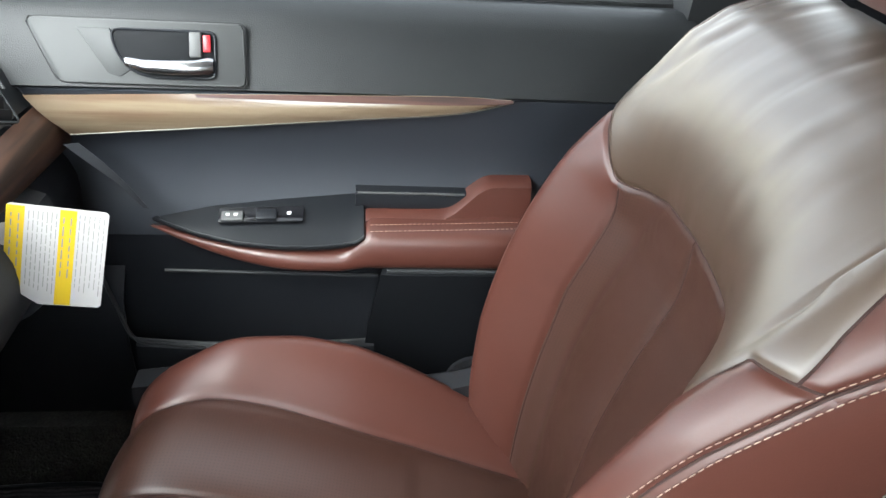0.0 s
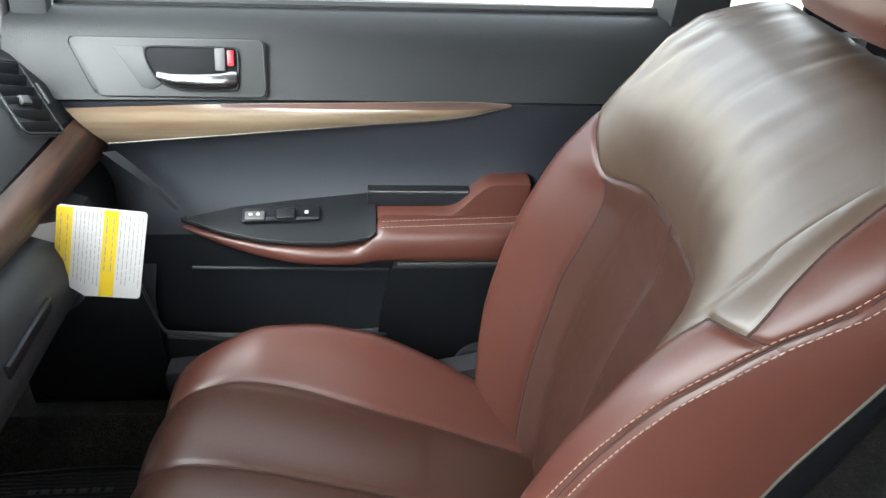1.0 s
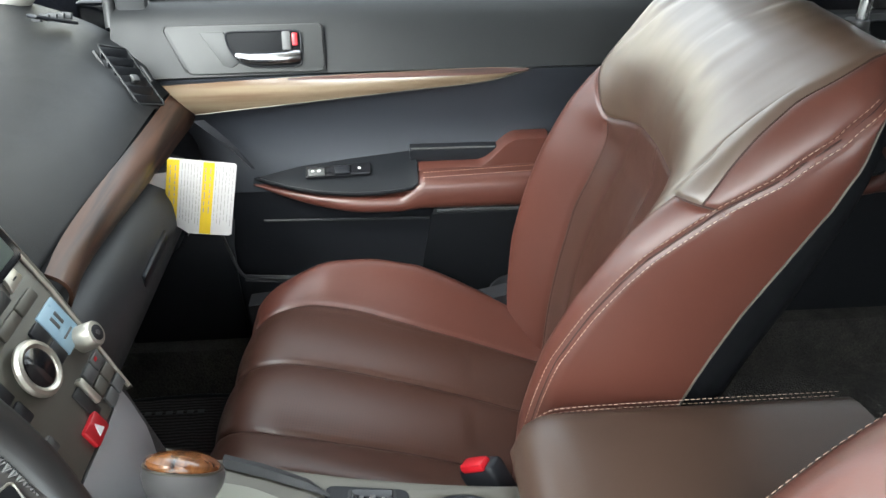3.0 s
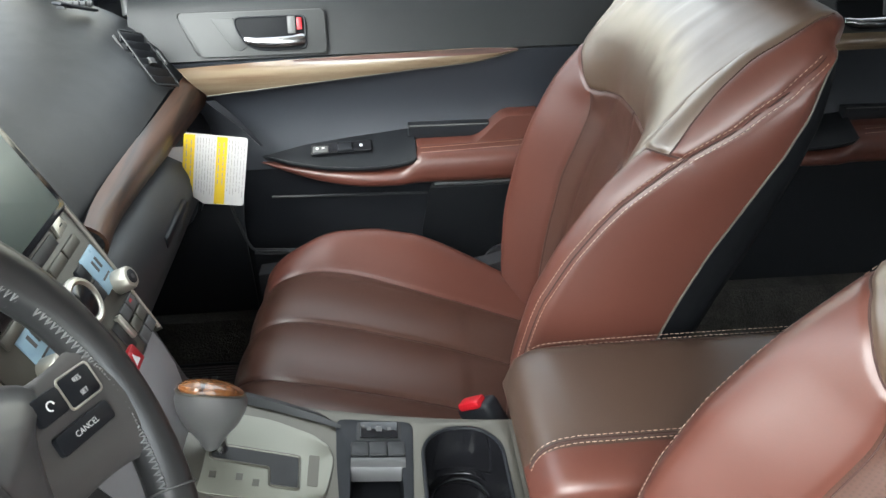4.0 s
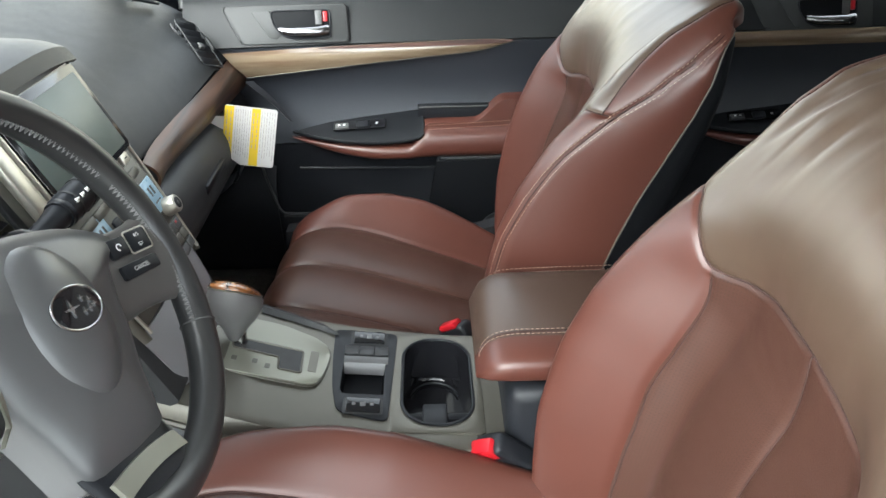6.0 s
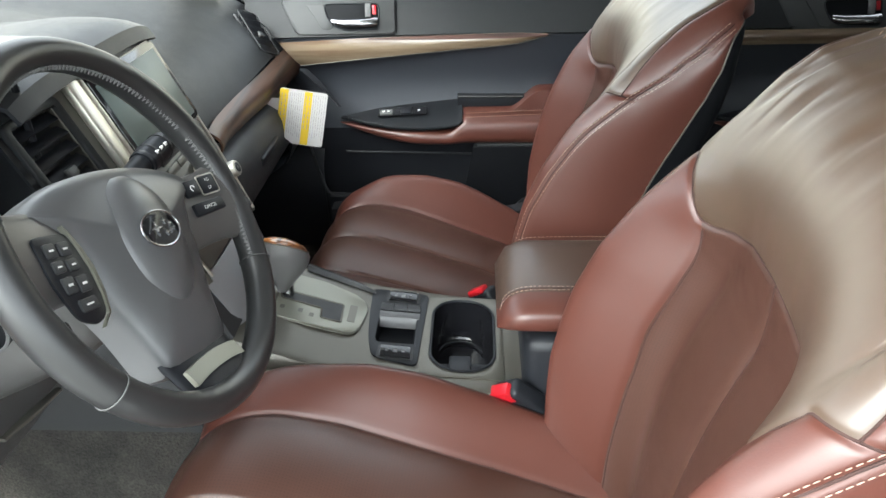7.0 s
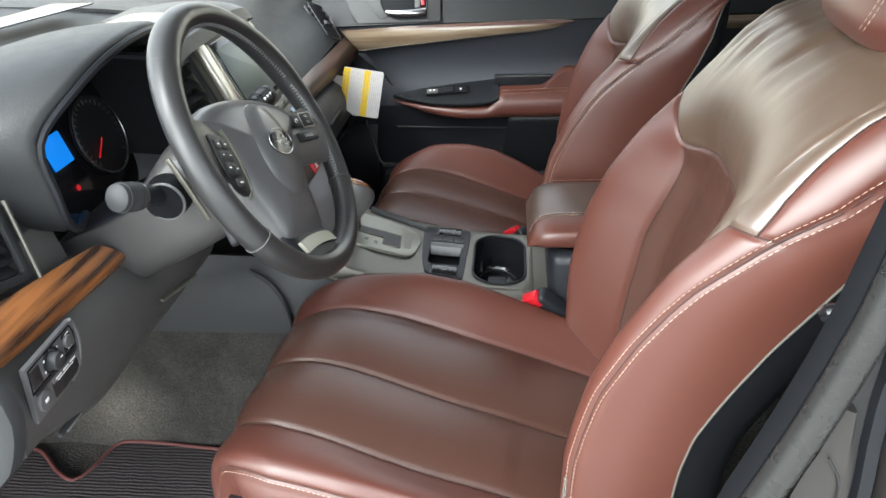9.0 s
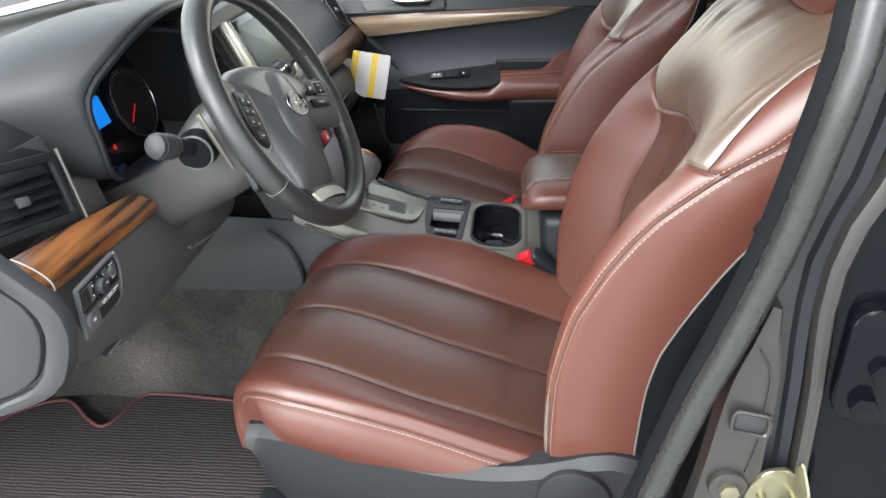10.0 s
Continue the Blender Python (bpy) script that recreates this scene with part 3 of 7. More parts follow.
FAR_PASSENGER = [(0.20, 0.080), (0.30, 0.092), (0.41, 0.098), (0.50, 0.097), (0.56, 0.094), (0.63, 0.086), (0.70, 0.070), (0.74, 0.063), (0.78, 0.059), (0.81, 0.046), (0.83, 0.028), (0.85, 0.010), (0.9, 0.0)]
BACK_R = [(0.20, 0.0), (0.36, -0.003), (0.43, -0.006), (0.48, -0.005), (0.53, 0.004), (0.58, 0.014), (0.65, 0.026), (0.75, 0.042), (0.80, 0.045), (0.85, 0.04)]
BACK_W = [(0.20, 1.0), (0.79, 1.0), (0.82, 0.985), (0.838, 0.95), (0.85, 0.90), (0.88, 0.80)]
BACK_CREST = [(0.20, 0.208), (0.60, 0.208), (0.70, 0.200), (0.74, 0.188), (0.79, 0.186), (0.83, 0.196), (0.85, 0.202)]
BACK_CORNER = [(0.20, 0.028), (0.60, 0.028), (0.70, 0.040), (0.74, 0.054), (0.79, 0.054), (0.83, 0.040), (0.85, 0.028)]
BACK_RISE = [(0.2, 0.115), (0.40, 0.115), (0.52, 0.112), (0.62, 0.100), (0.67, 0.070), (0.72, 0.030), (0.85, 0.0)]
YOKE = [(0.0, 0.668), (0.5, 0.663), (0.8, 0.652), (0.97, 0.641), (1.1, 0.643), (1.5, 0.666), (2.0, 0.686), (2.8, 0.697), (4.0, 0.700)]
YOKE_NEAR = [(0.0, 0.668), (0.3, 0.665), (0.6, 0.655), (0.8, 0.642), (1.0, 0.624), (1.15, 0.628), (1.5, 0.660), (2.0, 0.686), (2.8, 0.697), (4.0, 0.700)]
GUSSET = [(0.69, 2.56), (0.72, 2.38), (0.75, 2.27), (0.78, 2.18), (0.82, 2.20), (0.86, 2.20)]
DOUBLE = [(0.2, 2.42), (0.3, 2.46), (0.48, 2.54), (0.56, 2.67), (0.61, 2.75), (0.66, 2.79), (0.70, 2.83), (0.74, 2.86), (0.80, 2.88), (0.83, 2.90)]


def vertex_normals(G):
    du, dv = np.gradient(G, axis=1), np.gradient(G, axis=0)
    n = np.cross(du, dv)
    return n / (np.linalg.norm(n, axis=2, keepdims=True) + 1e-12)


def sew(G, seams, out, depth=0.0030, width=0.0030, puff=0.0035, reach=0.020):
    """Draws a padded skin in along its seams: a narrow groove in a soft hollow. out: +1 or -1 for the way its normals point."""
    N = vertex_normals(G) * out
    P = G.reshape(-1, 3)
    line = np.concatenate([np.asarray(q, float) for q in seams])
    near = np.full(len(P), 1e9)
    for k in range(0, len(line), 200):
        near = np.minimum(near, ((P[:, None, :] - line[None, k:k + 200]) ** 2).sum(2).min(1))
    d = np.sqrt(near).reshape(G.shape[:2])
    pull = depth * np.exp(-(d / width) ** 2) + puff * np.exp(-(d / reach) ** 1.3)
    return G - N * pull[..., None], N


def seat(y0, z0, x0, out, label, slide, depth, far):
    base = thing("car_seat", (0.40 + x0, y0, 0.0), label, "car seat", "front seats")
    sh = np.array([x0, y0, z0])
    # backrest skin: a lower part up to the yoke seam, and a shoulder part above it
    L = spline(BACK_LINE, 220)
    top = int(np.argmax(L[:, 1]))
    D = np.gradient(L, axis=0)
    D /= np.linalg.norm(D, axis=1, keepdims=True)
    keys = np.where(np.arange(len(L)) <= top, L[:, 1], 2 * L[top, 1] - L[:, 1])
    tables = {n: interp(keys, t) for n, t in (("e", BACK_E), ("h", BACK_H), ("f", far), ("r", depth), ("w", BACK_W), ("crest", BACK_CREST), ("corner", BACK_CORNER), ("rise", BACK_RISE))}
    ids = np.arange(len(L))

    def at(u, q):
        """A place on the padded backrest: u along its middle line, q across it."""
        v = {n: float(np.interp(u, ids, t)) for n, t in tables.items()}
        x, z, dx, dz = [float(np.interp(u, ids, col)) for col in (L[:, 0], L[:, 1], D[:, 0], D[:, 1])]
        h = v["f" if q > 0 else "h"]
        # the insert sits a little towards the door side under the shoulder
        e = v["e"] * (1 + (0.11 if q < 0 else -0.08) * float(smooth01((z - 0.50) / 0.12)))
        y, d = cross_part(abs(q), e, v["crest"], v["corner"], h, max(h - v["corner"] + v["r"], 0.004), 0.006, v["rise"])
        # the shoulder pad swells over the yoke seam instead of hollowing between its edges
        swell = 1.04 * float(smooth01((float(np.interp(u, ids, keys)) - 0.600) / 0.18))
        if abs(q) <= 2 and swell:
            f = float(smooth01(max(0.0, (y - v["rise"]) / (v["crest"] - v["rise"])) * 0.9) / smooth01(0.9))
            d += swell * (1 - f) * (0.5 * (v["h"] + v["f"]))
        d += 0.006 * float(smooth01((0.66 - L[min(int(u), len(L) - 1), 1]) / 0.05)) * math.sin(min(1.0, abs(q)) * math.pi) ** 0.8
        return np.array([x, 0.0, z]) + sh + np.array([0, math.copysign(y, q) * v["w"], 0]) + d * np.array([-dz, 0, dx])

    def u_of(z):
        return float(np.interp(z, L[:top + 1, 1], ids[:top + 1]))

    yoke = lambda q: u_of(float(interp(abs(q), YOKE if q > 0 else YOKE_NEAR)))
    qs = [-q for q in COLS_HALF[::-1]][:-1] + COLS_HALF
    mid_j = lambda j: (abs(qs[j]) + abs(qs[j + 1])) / 2
    low_rows = [1 - (1 - r) ** 1.5 for r in np.linspace(0, 1, 74)]
    high_rows = [r ** 1.4 for r in np.linspace(0, 1, 56)]
    GL = np.array([[at(r * yoke(q), q) for q in qs] for r in low_rows])

    def gusset_q(q, r):
        """Stretches the columns so that the first four quarters end on the gusset seam."""
        z = float(np.interp(yoke(2.4) + r * (top - yoke(2.4)), ids, L[:, 1]))
        g = float(interp(z, GUSSET))
        k = abs(q)
        return math.copysign(k * g if k <= 1 else g + (k - 1) / 3 * (4 - g), q)

    QG = [[gusset_q(q, r) for q in qs] for r in high_rows]
    GU = np.array([[at(yoke(q) + r * (ids[-1] - yoke(q)), q) for q in row] for r, row in zip(high_rows, QG)])
    # seam lines
    u_end = u_of(0.832)
    inner = [[at(u, s) for u in np.linspace(2, yoke(1.0), 90)] for s in (-1, 1)]
    across = [at(yoke(q), q) for q in np.linspace(-2.85, 2.85, 160)]
    gus = [GU[:50, qs.index(s)] for s in (-1, 1)]
    dbl = [[at(u, s * float(interp(np.interp(u, ids, L[:, 1]), DOUBLE))) for u in np.linspace(3, u_end, 130)] for s in (-1, 1)]
    middle = [at(u, 0.0) for u in np.linspace(2, yoke(0), 80)]
    dense = lambda p: spline(p[::3], len(p) * 3)
    hard = [dense(p) for p in inner + [across]]
    light = [dense(p) for p in gus + dbl]
    GL, _n = sew(GL, hard, -1, 0.0026, 0.0035, 0.0020, 0.018)
    GL, _n = sew(GL, light, -1, 0.0028, 0.0032, 0.0006, 0.010)
    GL, _n = sew(GL, [dense(middle)], -1, 0.0022, 0.0028, 0.0012, 0.014)
    GU, NU = sew(GU, hard, -1, 0.0026, 0.0035, 0.0020, 0.018)
    GU, _n = sew(GU, light, -1, 0.0028, 0.0032, 0.0006, 0.010)
    # creases of worn leather on the shoulder panel
    for i in range(1, len(GU)):
        for j, q in enumerate(qs):
            if abs(q) < 0.98:
                y, z = GU[i, j, 1] - y0, GU[i, j, 2] - z0
                lean = y * (1 + 0.9 * (z - 0.80)) + 0.16 * (z - 0.75)
                f = abs(noise.noise(Vector((lean * 19, z * 3.4, 3.7 + y0))))
                fine = abs(noise.noise(Vector((lean * 46, z * 7.0, 8.1 + y0))))
                patch = float(smooth01(noise.noise(Vector((lean * 9, z * 9, 5.5 + y0))) * 1.6 + 0.55))
                fold = patch * math.exp(-(f / 0.12) ** 2) + 0.25 * patch * math.exp(-(fine / 0.14) ** 2)
                edge = float(smooth01((0.98 - abs(q)) / 0.25)) * float(smooth01(i / 10))
                reach = 0.12 + 0.88 * float(smooth01((z - 0.69) / 0.10))
                GU[i, j] = GU[i, j] - NU[i, j] * (0.0050 if out < 0 else 0.0030) * edge * reach * fold
    ML, MU = metres_of(GL), metres_of(GU)
    part("backrest_insert", split(GL, lambda i, j: mid_j(j) < 1, ML), LEATHER_DARK, base, "perforated dark brown leather insert")
    part("shoulder_panel", split(GU, lambda i, j: mid_j(j) < 1, MU), LEATHER_TOP, base, "creased brown leather shoulder panel")
    for s, k in ((-1, 0), (1, 1)):
        part("backrest_bolster", split(GL, lambda i, j: mid_j(j) >= 1 and (qs[j] + qs[j + 1]) * s > 0, ML), LEATHER, base, "smooth red-brown leather bolster")
        part("shoulder_gusset", split(GU, lambda i, j: mid_j(j) >= 1 and (qs[j] + qs[j + 1]) * s > 0, MU), LEATHER, base, "smooth red-brown leather side gusset")
        C = np.array(dbl[k])
        T = np.gradient(C, axis=0)
        T /= np.linalg.norm(T, axis=1, keepdims=True)
        q0 = np.array([at(u, s * (float(interp(np.interp(u, ids, L[:, 1]), DOUBLE)) - 0.08)) for u in np.linspace(3, u_end, 130)])
        side = C - q0
        side /= np.linalg.norm(side, axis=1, keepdims=True)
        nn = np.cross(side, T) * s
        nn *= np.sign((nn[:, 0] * -0.5 + nn[:, 1] * s).mean())
        for d in (-1, 1):
            part("stitching", stitches(C + side * d * 0.0055 - nn * 0.0006, nn, lift=0.0010), THREAD, base, "cream double stitching")
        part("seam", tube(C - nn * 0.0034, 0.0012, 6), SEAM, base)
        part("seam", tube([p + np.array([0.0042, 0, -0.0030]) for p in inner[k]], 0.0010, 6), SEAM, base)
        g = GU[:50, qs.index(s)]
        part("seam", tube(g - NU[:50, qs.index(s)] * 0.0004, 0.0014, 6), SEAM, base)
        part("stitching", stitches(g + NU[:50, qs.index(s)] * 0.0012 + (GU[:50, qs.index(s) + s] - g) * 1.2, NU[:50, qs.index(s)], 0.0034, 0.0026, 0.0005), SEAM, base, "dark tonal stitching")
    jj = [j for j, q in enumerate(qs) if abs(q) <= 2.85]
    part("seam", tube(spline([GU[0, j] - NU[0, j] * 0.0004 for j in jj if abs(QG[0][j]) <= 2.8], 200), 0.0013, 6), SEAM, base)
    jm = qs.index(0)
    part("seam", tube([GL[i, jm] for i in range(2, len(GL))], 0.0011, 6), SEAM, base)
    if out < 0:
        p = np.array([at(u_of(z), -2.36) for z in np.linspace(0.30, 0.385, 16)])
        part("torn_edge", tube(p, [0.0016 + 0.0022 * abs(math.sin(k * 1.9)) * math.sin(math.pi * (k + 0.5) / 16) for k in range(len(p))], 7), TORN, base, "frayed grey tear in the bolster edge")
    # hard shell behind
    S = []
    for u in np.linspace(0, top - 6, 44):
        a, b, i = at(u, -4), at(u, 4), int(u)
        nrm = np.array([-D[i, 1], 0, D[i, 0]])
        ring = []
        side = 0.052 * float(interp(L[i, 1], [(0.2, 1.0), (0.62, 1.0), (0.80, 0.45), (0.86, 0.25)]))
        for f, d in ((-0.995, 0.001), (-0.99, 0.3), (-0.975, 0.7), (-0.94, 0.95), (-0.85, 1.1), (-0.5, 1.25), (0, 1.3), (0.5, 1.25), (0.85, 1.1), (0.94, 0.95), (0.975, 0.7), (0.99, 0.3), (0.995, 0.001)):
            m = (a + b) / 2 + np.array([0, (b[1] - a[1]) / 2 * f, 0])
            ring.append(m - nrm * side * d)
        S.append(ring)
    part("back_shell", sheet(S), PLASTIC_MATT, base, "dark grey hard plastic seat back")
    for q in (-4, 4):
        part("shell_piping", tube([at(u, q) for u in np.linspace(0, top, 60)], 0.0016, 6), PIPING, base, "thin grey edge piping")
    # cushion skin
    C = spline([(x + slide * max(0.0, 0.5 - x) / 0.58, z) for x, z in CUSH_LINE], 70)
    rows = []
    for i, (xs, z) in enumerate(C):
        x = (xs - slide * 0.5 / 0.58) / (1 - slide / 0.58)
        d = C[min(i + 1, len(C) - 1)] - C[max(i - 1, 0)]
        d /= np.linalg.norm(d)
        nrm = np.array([-d[1], 0, d[0]])
        h = interp(x, [(-0.08, 0.004), (-0.04, 0.010), (0.05, 0.028), (0.13, 0.045), (0.2, 0.050), (0.3, 0.040), (0.4, 0.036), (0.5, 0.03)])
        h += -0.45 * z0 * float(smooth01((x + 0.02) / 0.08)) * float(smooth01((0.42 - x) / 0.2))
        if z < 0.34 and x < 0:
            h = 0.004
        ws = interp(x, [(-0.082, 0.78), (-0.06, 0.82), (-0.03, 0.88), (0.03, 0.96), (0.12, 1.0), (0.3, 1.02), (0.5, 1.0)])
        rows.append((np.array([xs, -0.05 * (0.4 - xs), z + (z0 * 0.8)]) + sh, nrm, 0.147 - 0.012 * float(smooth01(x / 0.3)), 0.212, 0.026, h, 0.055 + max(h, 0), 0.012, ws, 1.0 if x > -0.05 and z > 0.30 else 0.5, 0.125))
    G, qs = skin(rows, COLS_HALF, 0.0)
    if out < 0:
        # the driver's insert has slumped a little towards the door
        G = np.array(G)
        for i in range(len(G)):
            slump = 0.026 * float(smooth01((G[i, len(qs) // 2, 0] - x0 - 0.02) / 0.22))
            for j, q in enumerate(qs):
                G[i, j, 1] -= slump * float(np.interp(q, [-2.4, -1.0, 0.0, 1.0], [0.0, 1.0, 0.85, 0.0]))
    lines = [along(G, 6, len(G) - 1, qs, q)[0] for q in (-2.75, -1.0, 1.0, 2.75)]
    G, _n = sew(G, [spline(p[::2], 260) for p in lines], -1, 0.0028, 0.003, 0.0040, 0.022)
    G, _n = sew(G, [spline(along(G, 6, len(G) - 1, qs, 0.0)[0][::2], 260)], -1, 0.0028, 0.003, 0.0035, 0.022)
    M = metres_of(G)
    part("cushion_insert", split(G, lambda i, j: mid_j(j) < 1, M), LEATHER_DARK, base, "perforated dark brown leather insert")
    for s in (-1, 1):
        # passenger's inner bolster: its shade is put in as the darker insert leather
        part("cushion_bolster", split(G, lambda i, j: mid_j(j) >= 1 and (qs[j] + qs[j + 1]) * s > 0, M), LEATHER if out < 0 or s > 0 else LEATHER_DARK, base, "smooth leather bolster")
        for q in (2.63, 2.87):
            p, nn = along(G, 10, len(G) - 4, qs, s * q)
            nn *= np.sign(nn[:, 2].mean())
            part("stitching", stitches(p, nn), THREAD, base, "cream double stitching")
        p, nn = along(G, 10, len(G) - 4, qs, s * 2.75)
        nn *= np.sign(nn[:, 2].mean())
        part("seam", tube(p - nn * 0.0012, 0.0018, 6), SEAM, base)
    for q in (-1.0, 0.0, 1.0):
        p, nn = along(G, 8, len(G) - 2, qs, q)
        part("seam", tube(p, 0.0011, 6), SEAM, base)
    # dark base and side covers
    part("seat_base", box((0.40, 0.36, 0.11), (0.18 + x0, y0, 0.115 + z0), None, 0.02), PLASTIC_DARK, base)
    for s in (-1, 1):
        ring = []
        prof = [(-0.045, 0.300, 0.265), (-0.02, 0.303, 0.20), (0.01, 0.304, 0.155), (0.06, 0.300, 0.125), (0.14, 0.292, 0.12), (0.24, 0.284, 0.12), (0.32, 0.288, 0.12), (0.39, 0.304, 0.12), (0.46, 0.328, 0.12), (0.52, 0.312, 0.13), (0.56, 0.26, 0.14)]
        for x, zt, zb in [tuple(v) for v in spline(prof, 24)]:
            o = s * (0.222 + 0.024 * math.sin(min(1.0, (x + 0.045) / 0.40) * math.pi / 2))
            ring.append([(x + x0, y0 + o - s * 0.03, zb + z0), (x + x0, y0 + o + s * 0.012, zb + z0 + 0.01), (x + x0, y0 + o + s * 0.022, (zb + zt) / 2 + z0), (x + x0, y0 + o + s * 0.015, zt - 0.012 + z0), (x + x0, y0 + o, zt + z0), (x + x0, y0 + o - s * 0.03, zt - 0.005 + z0)])
        part("side_cover", loft(ring), COVER, base, "black plastic seat side cover")
    m = plane_at((0.42 + x0, y0 + out * 0.262, 0.265 + z0), (1, 0, 0), (0, 0, 1) if out < 0 else (0, 0, -1))
    part("recliner_cover", plate(circle(0.048), 0.010, m, 0.004), COVER, base)
    part("lever", box((0.11, 0.014, 0.022), (0.12 + x0, y0 + out * 0.268, 0.20 + z0), (0, -8, 0), 0.006), PLASTIC_DARK, base)
    for x in (-0.02, 0.42):
        for s in (-1, 1):
            part("rail_foot", box((0.10, 0.035, 0.13 + z0), (x + x0, y0 + s * 0.19, 0.055 + z0 / 2), None, 0.004), PLASTIC_DARK, base)
    # headrest
    hx, hz = (0.705, 0.930) if out < 0 else (0.715, 0.966)
    hr = []
    for f in np.linspace(-1, 1, 19):
        k = (1 - abs(f) ** 3.2) ** (1 / 3.2) if abs(f) < 1 else 0.0
        cz, cx = hz + 0.088 * f, hx + 0.018 * f - 0.02 * f * f
        hr.append([(cx + x0 + (0.052 * max(k, 0.45)) * math.copysign(abs(math.cos(a)) ** 0.8, math.cos(a)), y0 + (0.135 * max(k, 0.6) ** 0.7) * math.copysign(abs(math.sin(a)) ** 0.6, math.sin(a)), cz + z0) for a in np.linspace(0, 2 * math.pi, 40, endpoint=False)])
    head = part("headrest", loft(hr), LEATHER, base, "red-brown leather headrest")
    for s in (-1, 1):
        for dy in (0.0, 0.010):
            line = [(hx - 0.052 + x0 + 0.018 * f - 0.02 * f * f + (0.012 if f > 0.9 else 0), y0 + s * (0.088 + dy + 0.008 * f * f), hz + 0.088 * f + z0) for f in np.linspace(-0.74, 0.9, 24)]
            part("stitching", stitches(line, np.array([[-1.0, 0, 0]] * 24), lift=0.001), THREAD, head, "cream double stitching")
        part("post", tube([(0.722 + x0, y0 + s * 0.075, 0.82 + z0), (0.722 + x0, y0 + s * 0.075, 0.92 + z0)], 0.006, 12), CHROME, base, "chrome headrest post")
        part("post_collar", tube([(0.718 + x0, y0 + s * 0.075, 0.832 + z0), (0.718 + x0, y0 + s * 0.075, 0.852 + z0)], [0.014, 0.012], 16), PLASTIC_GREY, base)
    base.rotation_euler = (0, 0, radians(SEAT_TURN))
    return base


SEAT_TURN = -4.5


driver_seat = seat(-0.362, 0.0, 0.0, -1, "red-brown and dark brown leather driver's seat with cream stitching", 0.0, BACK_R, FAR_DRIVER)
passenger_seat = seat(0.378, -0.036, -0.008, 1, "red-brown and dark brown leather passenger seat with cream stitching", 0.055, [(0.20, 0.02), (0.36, 0.03), (0.47, 0.040), (0.58, 0.048), (0.65, 0.050), (0.70, 0.052), (0.74, 0.052), (0.78, 0.046), (0.82, 0.030), (0.85, 0.010)], FAR_PASSENGER)


# ---- seat belt buckles ----
def buckle(at, lean, spin, label, tall):
    base = thing("seat_belt_buckle", at, label, "seat belt buckle", "front buckles")
    e = Euler([radians(a) for a in lean]).to_matrix() @ Euler((0, 0, radians(spin))).to_matrix()
    A = Vector(at)
    part("housing", box((0.030, 0.056, 0.115), A - e @ Vector((0, 0, 0.055)), e, 0.008, 3), PLASTIC_DARK, base)
    part("red_button", box((0.020, 0.036, tall), A + e @ Vector((-0.006, 0, 0.010 - tall / 2)), e, 0.004, 2), RED, base, "bright red release button")
    return base


buckle((0.338, -0.119, 0.343), (8, -46, 0), 62, "black seat belt buckle with a red button beside the driver's cushion", 0.027)
buckle((0.308, 0.162, 0.322), (-20, -30, 0), 60, "black seat belt buckle with a red button beside the passenger cushion", 0.012)


# ---- doors on the right side ----
def door_panel(x0, x1, name, label, rear=False):
    """Lower trim body of a door: a profile swept along the car."""
    base = thing(name, ((x0 + x1) / 2, 0.78, 0.0), label, "car door", "right doors")
    upper = [(0.86, 0.722), (0.838, 0.727), (0.815, 0.726), (0.799, 0.718), (0.784, 0.703), (0.766, 0.672), (0.752, 0.640), (0.744, 0.624), (0.752, 0.618)]
    X = np.linspace(x0, x1, 30)
    part("upper_trim", sheet([[(x, y + 0.01 * ((x - (x0 + x1) / 2) / 0.5) ** 2 * -1, z + 0.012 * (x - 0.1)) for y, z in upper] for x in np.linspace(max(x0, -0.222), x1, 30)], 0.004), PLASTIC_PAD, base, "charcoal grained plastic upper door trim")
    mid = [(0.748, 0.620), (0.758, 0.590), (0.772, 0.550), (0.780, 0.510), (0.778, 0.470), (0.772, 0.44), (0.770, 0.40)]
    part("middle_trim", sheet([[(x, y, z + 0.012 * (x - 0.1)) for y, z in spline(mid, 16)] for x in X], 0.004), PLASTIC_SOFT, base, "soft black vinyl door insert")
    low = [(0.772, 0.41), (0.775, 0.36), (0.78, 0.30), (0.775, 0.22), (0.76, 0.12), (0.75, 0.05), (0.76, -0.02)]
    part("lower_trim", sheet([[(x, y, z) for y, z in spline(low, 14)] for x in X], 0.004), PLASTIC_DARK, base, "black plastic lower door trim")
    part("outer_skin", box((x1 - x0, 0.05, 0.80), ((x0 + x1) / 2, 0.875, 0.32), None, 0.01), PAINT, base)
    part("window_seal", tube([(x, 0.84, 0.729 + 0.012 * (x - 0.1)) for x in np.linspace(max(x0, -0.17), x1, 30)], 0.008, 8), RUBBER, base)
    return base


